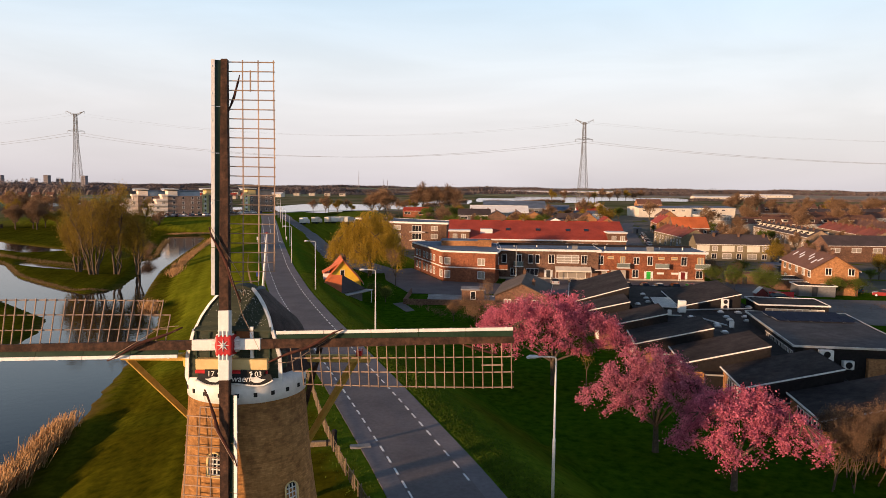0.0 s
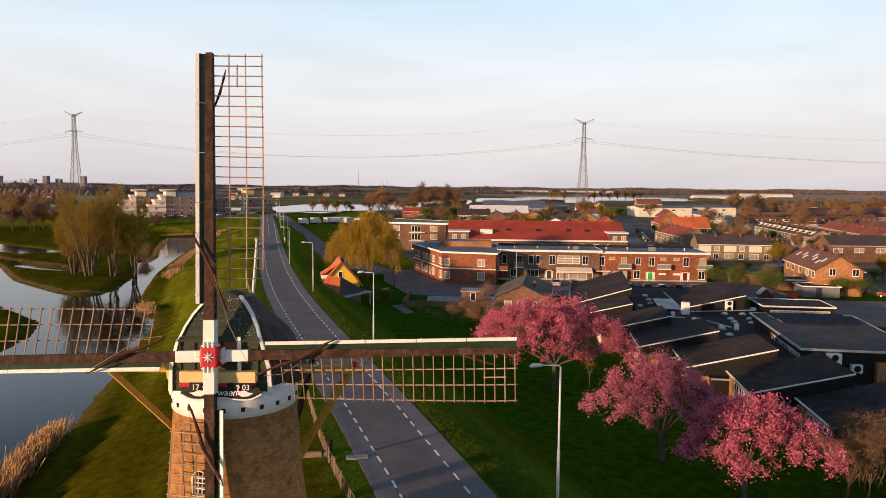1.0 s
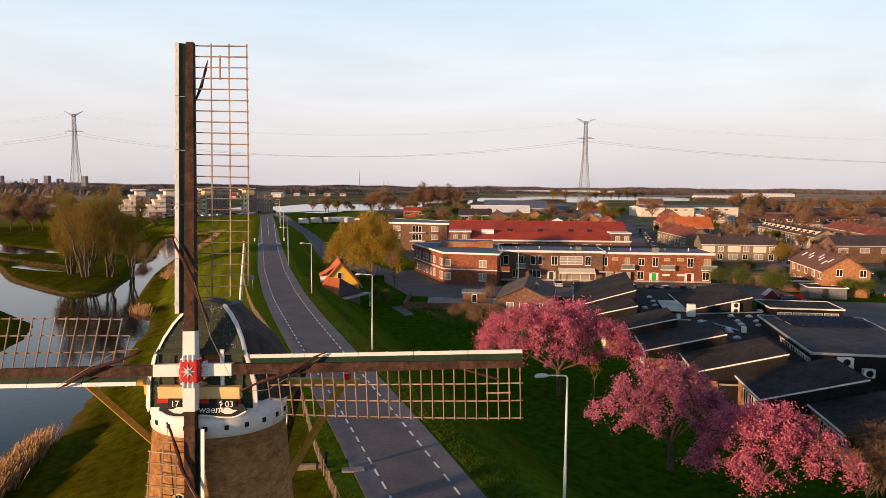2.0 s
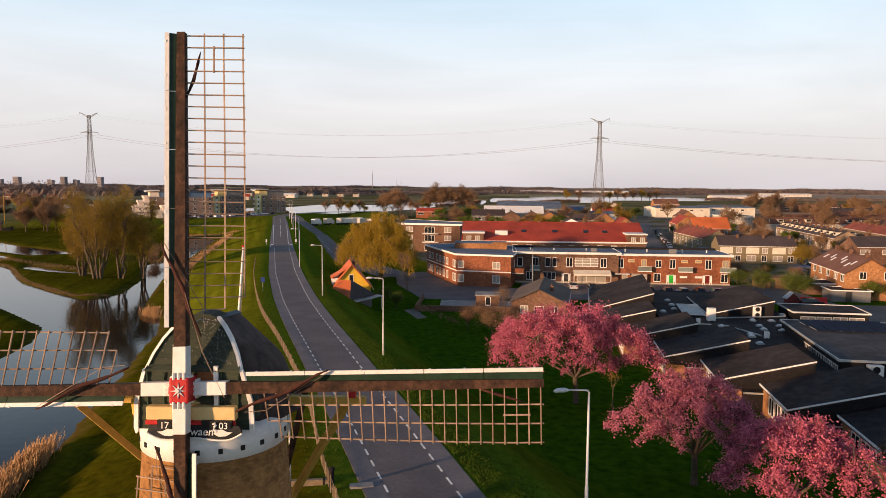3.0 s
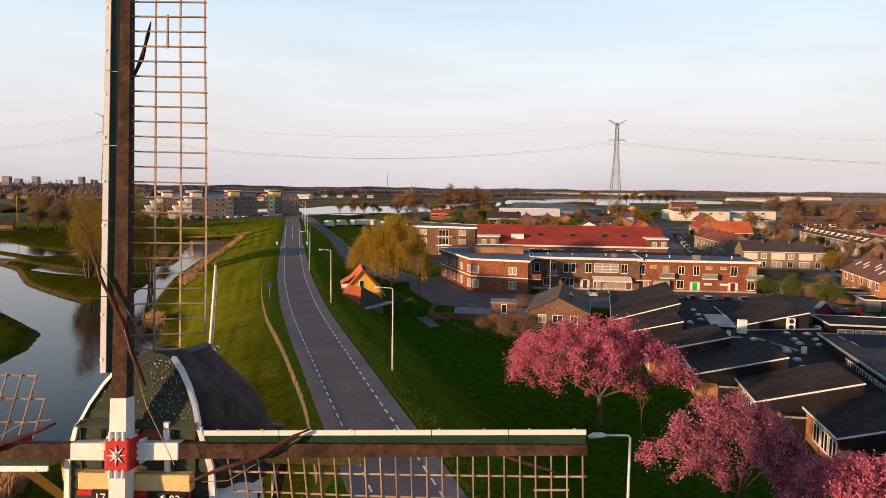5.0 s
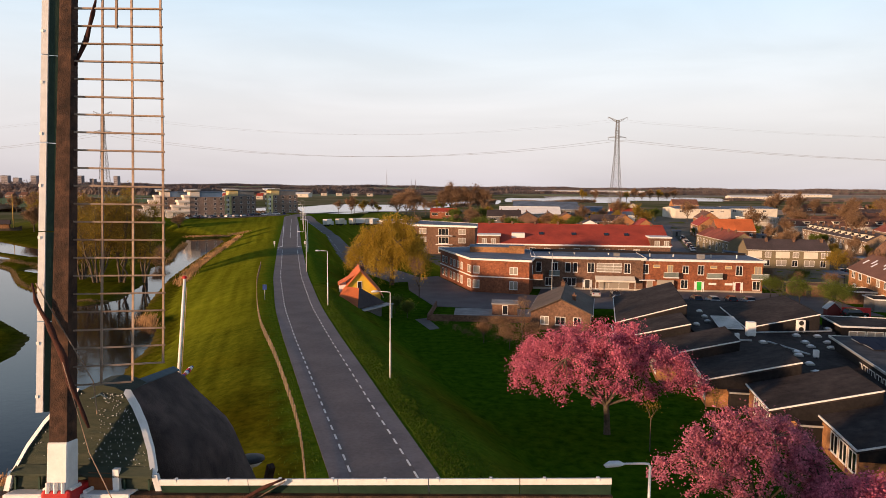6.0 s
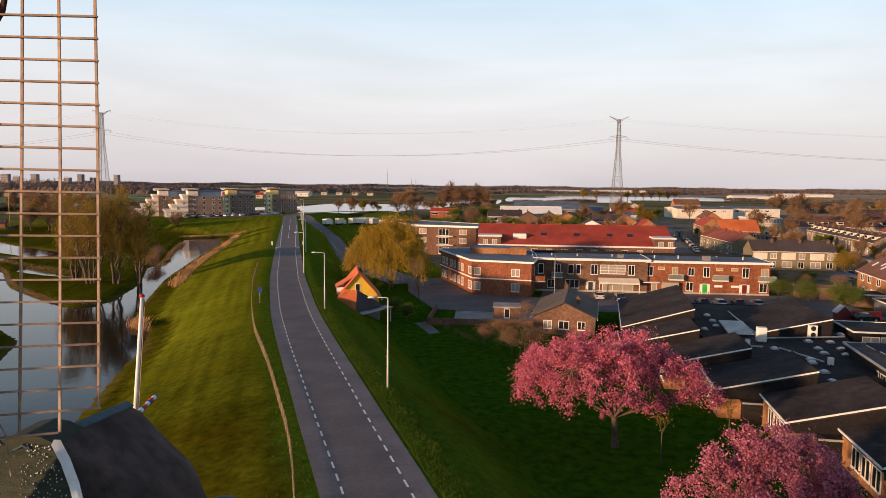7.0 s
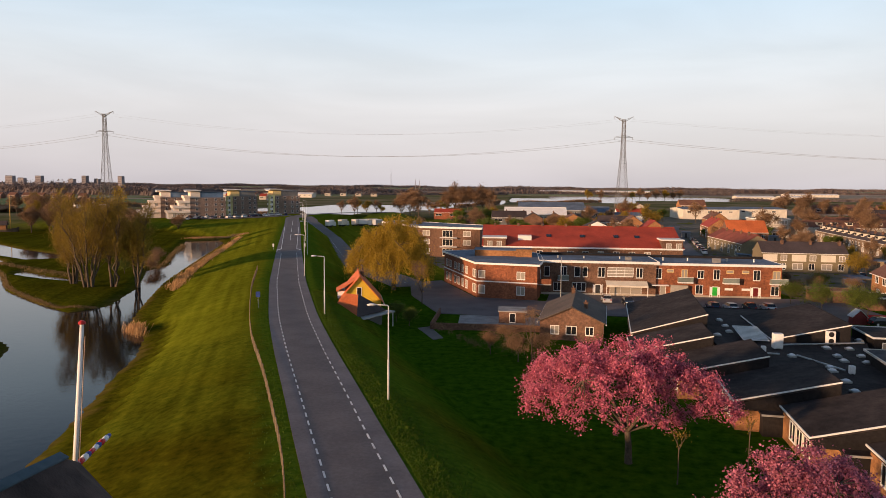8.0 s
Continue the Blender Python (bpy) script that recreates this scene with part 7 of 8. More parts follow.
def apartments(x, y, rz, w, d, storeys, label, stepped=False, lime=False):
    base = gz(x, y) - 0.3
    e = thing("apartment_block", pose(x, y, base, 0, 0, rz), label, "apartment block", "apartment blocks")
    sh = 2.65
    h = storeys * sh + 0.6
    bm = bmesh.new()
    bx(bm, -w / 2, w / 2, -d / 2, d / 2, -0.5, h)
    part("wall", bm, APT_BRICK, e)
    bm = bmesh.new()
    bx(bm, -w / 2 + 5.2, w / 2 - 1.0, -d / 2 + 0.8, d / 2 - 1.2, h, h + 2.7)
    part("penthouse", bm, GREY_C if lime else BLUE_W, e, "recessed clad top storey")
    bm = bmesh.new()
    bx(bm, -w / 2 + 0.3, -w / 2 + 5.19, -d / 2 + 0.6, d / 2 - 0.8, h, h + 2.75)
    part("penthouse", bm, CREAM if lime else PEACH, e, "pale rendered top storey")
    bm = bmesh.new()
    bx(bm, -w / 2 + 5.3, w / 2 - 0.4, -d / 2 + 0.3, d / 2 - 0.7, h + 2.7, h + 2.95)
    part("roof", bm, BIT_GREY, e)
    # roof that curls up at both ends
    n = 12
    bm = bmesh.new()
    top, low = [], []
    for i in range(n + 1):
        f = i / n
        zz = h + 2.76 + 0.9 * (2 * f - 1) ** 2
        top.append((-w / 2 - 1.8, -d / 2 - 1.2 + (d + 2.4) * f, zz + 0.34))
        low.append((-w / 2 - 1.8, -d / 2 - 1.2 + (d + 2.4) * f, zz))
    slab(bm, low + top[::-1], (7.4, 0, 0))
    part("roof", bm, PAINT_W, e, "white roof curling up at its ends")
    for k in range(storeys):
        z = 0.6 + k * sh + 0.9
        for s in (w * 0.18, w * 0.45, w * 0.72, w * 0.9):
            window(e, wall_pose((-w / 2, -d / 2), (w / 2, -d / 2), s, z), 1.2, 1.4, 1, GLASS)
        window(e, wall_pose((w / 2, -d / 2), (w / 2, d / 2), d * 0.5, z), 1.2, 1.4, 1, GLASS)
        if stepped:
            ext = 2.6 + (storeys - 1 - k) * 2.9
            bm = bmesh.new()
            bx(bm, -w / 2 - ext, -w / 2 - 0.01, -d / 2 + 0.3, d / 2 - 0.3, 0.6 + k * sh - (0.6 if k == 0 else 0), 0.6 + (k + 1) * sh - 0.3)
            t = part("terrace_wing", bm, PEACH, e)
            bm = bmesh.new()
            bx(bm, -w / 2 - ext - 0.5, -w / 2 - ext + 2.4, -d / 2, d / 2, 0.6 + (k + 1) * sh - 0.28, 0.6 + (k + 1) * sh + 0.85)
            part("parapet", bm, PEACH, t)
            for s in (2.5, 6.5, 10.5):
                if s < d - 1:
                    window(e, Matrix.Translation((-w / 2 - ext - 0.02, d / 2 - s, 0.6 + k * sh + 0.3)) @ Matrix.Rotation(-math.pi / 2, 4, "Z"), 1.7, 1.9, 2)
            window(e, Matrix.Translation((-w / 2 - ext + 3.4, -d / 2 + 0.28, 0.6 + k * sh + 0.3)), 1.5, 1.9, 2, GLASS_B)
            bm = bmesh.new()
            bx(bm, -w / 2 - ext - 0.5, -w / 2 - 0.02, -d / 2 - 0.9, -d / 2 + 0.29, 0.6 + (k + 1) * sh - 0.25, 0.6 + (k + 1) * sh + 0.80)
            part("front_parapet", bevelled(bm, 0.05), PEACH, t)
        else:
            bm = bmesh.new()
            bx(bm, -w / 2 - 1.6, -w / 2 - 0.01, -d / 2 - 1.2, d * 0.1, 0.6 + k * sh - 0.2, 0.6 + k * sh + 0.85)
            part("balcony", bm, PAINT_W, e)
            window(e, wall_pose((-w / 2, d / 2), (-w / 2, -d / 2), d * 0.7, z - 0.7), 2.4, 2.1, 2)
    if lime:
        bm = bmesh.new()
        bx(bm, -w / 2 - 2.2, -w / 2 + 1.2, -d / 2 - 0.9, -d / 2 + 1.5, 0, h + 0.4)
        part("stair_tower", bm, LIME, e, "lime-yellow stair tower")
        for k in range(storeys):
            window(e, Matrix.Translation((-w / 2 - 0.5, -d / 2 - 0.92, 1.6 + k * sh)), 0.9, 1.3, 1)
    return e


apartments(-189, 396, 31, 17, 15, 4, "terraced apartment block with white balconies and blue top storey", True)
apartments(-167.8, 388, 31, 18, 15, 4, "terraced apartment block with white balconies and blue top storey", True)
apartments(-157.4, 412, 31, 15, 14, 4, "brown brick apartment block with lime stair tower", False, True)
apartments(-138, 428, 31, 16, 14, 4, "brown brick apartment block with lime stair tower", False, True)

# ---- the school with its saw-tooth roofs ----


def school_wing(name, x, y, w, d, zl, zr, rz=-4.5, glazed=True):
    """A wing with a roof that rises from left to right; black roof, white edge trim, brick to the lawn."""
    e = thing(name, pose(x, y, Z_LOW, 0, 0, rz), "school wing with black sloping roof and white edge trim", "school wing", "saw-tooth school roofs")
    hl, hr = zl - Z_LOW, zr - Z_LOW
    bm = bmesh.new()
    slab(bm, [(0.25, 0.2, -0.2), (w - 0.1, 0.2, -0.2), (w - 0.1, 0.2, hr - 0.35), (0.25, 0.2, hl - 0.35)], (0, d - 0.4, 0))
    part("wall", bm, BRICK_O, e)
    bm = bmesh.new()
    slab(bm, [(0, 0, hl - 0.28), (w, 0, hr - 0.28), (w, 0, hr), (0, 0, hl)], (0, d, 0))
    part("roof", bm, BITUMEN, e, "black bitumen roof")
    # dark cladding below the near edge
    bm = bmesh.new()
    slab(bm, [(0.2, 0.06, hl - 0.9), (w - 0.05, 0.06, hl - 0.9), (w - 0.05, 0.06, hr - 0.30), (0.2, 0.06, hl - 0.30)], (0, 0.12, 0))
    part("cladding", bm, FASCIA, e)
    bm = bmesh.new()
    bx(bm, w - 0.09, w + 0.02, 0.1, d - 0.1, hl - 0.9, hr - 0.3)
    part("cladding", bm, FASCIA, e)
    for p, q in (((-0.03, -0.03, hl - 0.03), (w + 0.03, -0.03, hr - 0.03)),):
        bm = bmesh.new()
        beam(bm, p, q, 0.09, 0.13)
        part("edge_trim", bm, PAINT_W, e, "white edge trim")
    bm = bmesh.new()
    beam(bm, (w + 0.02, -0.02, hr - 0.02), (w + 0.02, d, hr - 0.02), 0.07, 0.12)
    part("edge_trim", bm, FASCIA, e)
    bm = bmesh.new()
    beam(bm, (-0.03, 0, hl - 0.05), (-0.03, d, hl - 0.05), 0.10, 0.16)
    part("gutter", bm, PAINT_W, e)
    if glazed:
        for s in (1.2, 3.1, 5.0):
            if s < d - 1:
                window(e, wall_pose((0.25, d - 0.2), (0.25, 0.2), d - 0.4 - s, 0.7), 1.6, 1.7, 2)
    # low link strip before the next wing
    bm = bmesh.new()
    bx(bm, 2.4, w + 0.6, -1.0, 0.15, -0.2, hl - 0.95)
    part("link_wall", bm, FASCIA, e)
    bm = bmesh.new()
    bx(bm, 2.2, w + 0.8, -1.15, 0.1, hl - 0.95, hl - 0.78)
    lk = part("link_roof", bm, BITUMEN, e)
    bm = bmesh.new()
    bx(bm, 2.2, w + 0.8, -1.24, -1.16, hl - 0.97, hl - 0.80)
    part("link_trim", bm, STEEL, lk)
    return e


for k in range(-4, 3):
    school_wing("school_wing", 26.7 + 3.15 * k, 67.3 - 9.3 * k, 9.2, 8.35, -1.6, 0.7)
school_wing("school_wing", 15.6, 114.9, 9.6, 24, -1.5, 1.5, -7)
school_wing("school_wing", 33.0, 112.9, 9.4, 17, -1.4, 0.9, -4.5, False)
flat_building("school_hall", (0, 0, Z_LOW), [(24.6, 100), (29.5, 84), (38.2, 62), (38.6, 81), (40.6, 103), (44.6, 113), (45.5, 137), (29.5, 138), (26, 116)], 2.85, BRICK_D, BITUMEN, "flat black school roof with skylight domes", "school hall", 0.1, fascia=FASCIA, fas_h=0.3)
side = flat_building("school_annexe", (0, 0, Z_LOW), [(37.5, 81.2), (50.5, 80.0), (52.0, 92.0), (53.6, 102.6), (40.2, 103.6)], 4.2, FASCIA, BIT_DARK, "grey flat-roofed school annexe with white window bands", "school annexe", 0.2, fascia=STEEL, fas_h=0.25)
a_, b_ = (40.2, 102.6), (37.5, 81.2)
for i in range(11):
    window(side, wall_pose(a_, b_, 1.3 + i * 1.9, 1.9), 1.55, 1.5, 2, GLASS_B)
bm = bmesh.new()
bx(bm, 45.2, 50.0, 79.9, 80.6, 0.4, 3.0)
part("front_panel", bm, BRICK_O, side)
upper = flat_building("school_annexe", (0, 0, Z_LOW), [(45.4, 112.6), (55.8, 111.9), (56.6, 119), (46.0, 120)], 3.8, FASCIA, BITUMEN, "dark flat-roofed block with white window bands", "school annexe", 0.2, fascia=PAINT_W, fas_h=0.22)
for i in range(4):
    window(upper, wall_pose((45.4, 112.6), (55.8, 111.9), 2.0 + i * 2.25, 1.75), 2.1, 1.4, 2, GLASS_B)
# solar panels on low frames
for i in range(7):
    for j in range(2):
        p0 = Vector((41.5 + i * 1.45, 95.9 + j * 3.1 - 0.05 * i, Z_LOW + 4.28))
        e = thing("solar_panel", Matrix.Translation(p0) @ Matrix.Rotation(radians(-3), 4, "Z"), "dark blue solar panel lying on the flat roof", "solar panel", "solar panels")
        bm = bmesh.new()
        slab(bm, [(0, 0, 0.03), (1.36, 0, 0.03), (1.36, 2.8, 0.30), (0, 2.8, 0.30)], (0, 0, 0.05))
        part("panel", bm, SOLAR, e)
        bm = bmesh.new()
        bx(bm, 0.05, 0.12, 0.05, 2.75, 0, 0.05)
        bx(bm, 1.24, 1.31, 0.05, 2.75, 0, 0.05)
        part("frame", bm, STEEL, e)


def dome_light(x, y, z, r=0.42):
    e = thing("skylight_dome", pose(x, y, z), "pale acrylic skylight dome on the flat roof", "skylight", "skylight domes")
    bm = bmesh.new()
    bx(bm, -r, r, -r, r, -0.05, 0.14)
    part("curb", bm, STEEL, e)
    bm = bmesh.new()
    lathe(bm, [(r * 0.95, 0.14), (r * 0.85, 0.22), (r * 0.55, 0.29), (r * 0.1, 0.32)], 16)
    part("dome", bm, DOME, e, "", True)


ZD = Z_LOW + 2.88
for x, y in ((38.4, 109.6), (41.0, 109.4), (37.9, 105.4), (37.6, 103.0), (40.7, 105.6), (39.9, 102.5), (34.3, 98.1), (34.7, 99.6), (33.9, 94.0), (33.1, 90.3), (32.5, 104.7), (27.0, 115.6), (44.5, 114.6), (41.0, 121), (40.5, 125), (29.2, 118), (29.8, 122), (30.2, 126.5)):
    dome_light(x, y, ZD)
# slatted white roof light, cooling units and pipes
e = thing("roof_light", pose(29.2, 112.0, ZD, 0, 0, -4), "white slatted roof light on the school roof", "roof light")
bm = bmesh.new()
slab(bm, [(0, 0, 0.2), (3.2, 0, 0.2), (3.2, 6.4, 0.75), (0, 6.4, 0.75)], (0, 0, 0.1))
part("panel", bm, PAINT_W, e)
for i in range(11):
    bm = bmesh.new()
    bx(bm, 0.05, 3.15, 0.25 + i * 0.56, 0.33 + i * 0.56, 0.32 + i * 0.048, 0.40 + i * 0.048)
    part("slat", bm, STEEL, e)


def cooling_unit(x, y, z, w=1.1, h=1.6, d=0.6, rz=0, fans=1, label="white cooling unit with round fan on the roof"):
    e = thing("cooling_unit", pose(x, y, z, 0, 0, rz), label, "cooling unit")
    bm = bmesh.new()
    bx(bm, -w / 2, w / 2, -d / 2, d / 2, 0.08, h)
    part("casing", bevelled(bm, 0.03), PAINT_W, e)
    for i in range(fans):
        zc = h * (i + 0.5) / fans + 0.04
        bm = bmesh.new()
        rr_ = min(w, h / fans) * 0.38
        tube(bm, [(0, -d / 2 - 0.03, zc), (0, -d / 2 + 0.02, zc)], rr_, 18)
        part("fan_grille", bm, FASCIA, e)
    for s in (-1, 1):
        bm = bmesh.new()
        bx(bm, s * w * 0.35 - 0.05, s * w * 0.35 + 0.05, -d / 2, d / 2, 0, 0.08)
        part("foot", bm, STEEL, e)


cooling_unit(32.2, 108.6, ZD, 1.1, 1.9, 0.9, 0, 0, "tall cream cooling unit on the school roof")
cooling_unit(39.8, 111.9, ZD, 1.1, 1.7, 0.5, 0, 2, "white cooling unit with two fans")
cooling_unit(40.6, 80.3, Z_LOW + 1.9, 1.5, 2.0, 0.7, 0, 2, "white cooling unit with two fans beside the annexe wall")
cooling_unit(43.1, 80.3, Z_LOW + 1.7, 1.2, 1.0, 0.6, 0, 1)
cooling_unit(35.9, 97.3, ZD, 0.55, 0.9, 0.5, 0, 0, "small white ventilation box on the flat roof")
cooling_unit(28.6, 105.5, ZD, 0.5, 0.9, 0.5, 0, 0, "small white ventilation box on the flat roof")
cooling_unit(29.6, 105.7, ZD, 0.5, 0.9, 0.5, 0, 0, "small white ventilation box on the flat roof")
bm = bmesh.new()
for p, q in (((25.5, 104.8, ZD + 0.3), (31, 104.4, ZD + 0.3)), ((32, 109.5, ZD + 0.25), (44, 112.2, ZD + 0.25)), ((33, 104.5, ZD + 0.2), (35.5, 98, ZD + 0.2))):
    tube(bm, [p, q], 0.1, 8)
tagged(part("roof_pipe", bm, STEEL), "grey pipe lying on the flat roof", "pipe")

e = flat_building("garage", (0, 0, Z_LOW), [(65.5, 156), (71.5, 155.2), (72.2, 161), (66.2, 162)], 2.5, BRICK_D, BITUMEN, "low flat-roofed brick garage with white roof edge", "garage", 0.3, fas_h=0.3)
bm = bmesh.new()
bx(bm, 68.6, 71.0, 155.32, 155.44, 0.1, 2.1)
part("garage_door", bm, STEEL, e)
e = flat_building("garden_house", (0, 0, Z_LOW), [(58.5, 164), (66, 163.2), (66.6, 168), (59, 169)], 2.4, BRICK_D, TILE_RB, "low brown outbuilding behind the young trees", "outbuilding", 0.25, fascia=FENCE_W, fas_h=0.25)
bm = bmesh.new()
bx(bm, 61, 62, 163.6, 163.8, 0.1, 2.0)
part("door", bm, DOOR_D, e)
e = flat_building("garden_house", (0, 0, Z_LOW), [(66.5, 147.2), (73.5, 146.4), (74, 151.5), (67, 152.3)], 2.3, GREY_C, BITUMEN, "low grey timber shed with flat roof beside the brick house", "outbuilding", 0.25, fascia=PAINT_W, fas_h=0.2)
bm = bmesh.new()
bx(bm, 69, 70, 146.6, 146.8, 0.1, 2.0)
part("door", bm, DOOR_D, e)
hedge("hedge", (55, 170), (70, 171), 1.6, 1.2, TWIG, "bare brown garden hedge", 44)
hedge("hedge", (54, 190), (68, 189), 1.6, 1.2, LEAF_G, "green garden hedge", 45)
hedge("hedge", (75, 150), (84, 149), 1.8, 1.4, LEAF_G, "green garden hedge by the brick house", 46)
hedge("hedge", (70, 128), (84, 127), 2.0, 1.6, TWIG, "reddish hedge beside the square", 47)

# garden sheds and garages among the houses
gr = random.Random(9)
for i in range(46):
    x, y = 60 + 130 * gr.random(), 172 + 190 * gr.random()
    if 56 < x < 68 and y < 330:
        continue
    w_, d_, h_ = 2.6 + 3 * gr.random(), 2.4 + 3 * gr.random(), 2.1 + 0.5 * gr.random()
    m_ = gr.choice((GREY_C, BRICK_D, STUCCO, FENCE_W))
    e = thing("garden_shed", pose(x, y, Z_LOW, 0, 0, gr.choice((0, 10, 80, -8))), {"grey_cladding": "grey garden shed among the houses", "brown_brick": "brick garden shed among the houses", "pale_render": "pale garage among the houses", "fence_wood": "wooden garden shed among the houses"}[m_.name], "shed", "garden sheds")
    bm = bmesh.new()
    bx(bm, -w_ / 2, w_ / 2, -d_ / 2, d_ / 2, -0.1, h_)
    part("wall", bm, m_, e)
    bm = bmesh.new()
    slab(bm, [(-w_ / 2 - 0.15, -d_ / 2 - 0.15, h_), (w_ / 2 + 0.15, -d_ / 2 - 0.15, h_), (w_ / 2 + 0.15, d_ / 2 + 0.15, h_ + 0.25), (-w_ / 2 - 0.15, d_ / 2 + 0.15, h_ + 0.25)], (0, 0, 0.12))
    part("roof", bm, BIT_GREY, e)
    bm = bmesh.new()
    bx(bm, -0.45, 0.45, -d_ / 2 - 0.04, -d_ / 2 + 0.02, 0, 1.95)
    part("door", bm, DOOR_D, e)
row_of("row_house", -700, 800, 4, 12, 9, 9, 4.2, 7.4, BRICK_D, TILE_B, "far brick house with brown roof", "far row", 17, plain=True)
row_of("row_house", -430, 900, 2, 9, 9, 9, 4.2, 7.4, STUCCO, TILE_R, "far pale house with red roof", "far row", 15, plain=True)
row_of("row_house", -420, 1180, 2, 8, 10, 9, 4.4, 8.0, STUCCO, TILE_D, "far pale house with dark roof", "far row", 26, plain=True)
row_of("row_house", 300, 560, 10, 10, 9, 9, 4.5, 7.6, STUCCO, TILE_B, "far pale house with brown roof", "far row", 13, plain=True)
row_of("row_house", 250, 640, 10, 10, 9, 9, 4.5, 7.6, BRICK_D, TILE_B, "far brick house with brown roof", "far row", 14, plain=True)

# ---- pylons and power lines ----


def pylon(x, y, top):
    """A lattice mast with two cross-arms and upswept horns."""
    e = thing("pylon", pose(x, y, Z_LOW, 0, 0, 8), "tall grey steel lattice pylon", "pylon", "pylons")
    H = top - Z_LOW
    bm = bmesh.new()

    def half(z):
        f = z / H
        return 3.2 * (1 - f / 0.62) + 1.7 if f < 0.62 else 1.7 - 0.7 * (f - 0.62) / 0.38
    lev = [0, 0.10, 0.20, 0.29, 0.37, 0.44, 0.51, 0.57, 0.62, 0.67, 0.72, 0.77, 0.82, 0.87, 0.92, 0.96]
    cor = lambda z: [Vector((sx * half(z), sy * half(z), z)) for sx, sy in ((-1, -1), (1, -1), (1, 1), (-1, 1))]
    for a, b in zip(lev, lev[1:]):
        ca, cb = cor(a * H), cor(b * H)
        for i in range(4):
            j = (i + 1) % 4
            tube(bm, [ca[i], cb[i]], 0.20, 4)
            tube(bm, [ca[i], cb[j]], 0.11, 4)
            tube(bm, [ca[j], cb[i]], 0.11, 4)
            tube(bm, [cb[i], cb[j]], 0.11, 4)
    part("mast", bm, GREY_C, e)
    for f, arm in ((0.78, 7.5), (0.935, 8.0)):
        bm = bmesh.new()
        z = f * H
        w = half(z)
        for s in (-1, 1):
            tip = Vector((s * arm, 0, z + (0 if f < 0.9 else 4.6)))
            for sy in (-1, 1):
                tube(bm, [(0, sy * w, z - 0.2), tip], 0.16, 4)
                tube(bm, [(0, sy * w, z + 1.5), tip], 0.13, 4)
            for g in (0.35, 0.65):
                tube(bm, [Vector((0, w, z)).lerp(tip, g), Vector((0, -w, z)).lerp(tip, g)], 0.1, 4)
            tube(bm, [tip, tip - Vector((0, 0, 2.0))], 0.12, 5)
        part("cross_arm", bm, GREY_C, e)
    return e


PYL = ((-366, 620, 80.5), (86.5, 620, 75))
for x, y, t in PYL:
    pylon(x, y, t)
pylon(700, 560, 70)
pylon(-830, 640, 75)


def cable(a, b, sag, r):
    bm = bmesh.new()
    a, b = Vector(a), Vector(b)
    pts = []
    for i in range(25):
        f = i / 24
        p = a.lerp(b, f)
        p.z -= sag * 4 * f * (1 - f)
        pts.append(p)
    tube(bm, pts, r, 4)
    tagged(part("power_line", bm, GREY_C), "dark sagging power cable between the pylons", "power line", "power lines")


line = [(-830, 640, 75), PYL[0], PYL[1], (700, 560, 70)]
for (x0, y0, t0), (x1, y1, t1) in zip(line, line[1:]):
    for f, arm in ((0.78, 7.5), (0.985, 8.0)):
        for s in (-1, 1):
            za, zb = Z_LOW + (t0 - Z_LOW) * f - 2, Z_LOW + (t1 - Z_LOW) * f - 2
            cable((x0 + s * arm, y0, za), (x1 + s * arm, y1, zb), 17 if f < 0.9 else 15, 0.10 if (f < 0.9) else 0.035)

# ---- cars ----


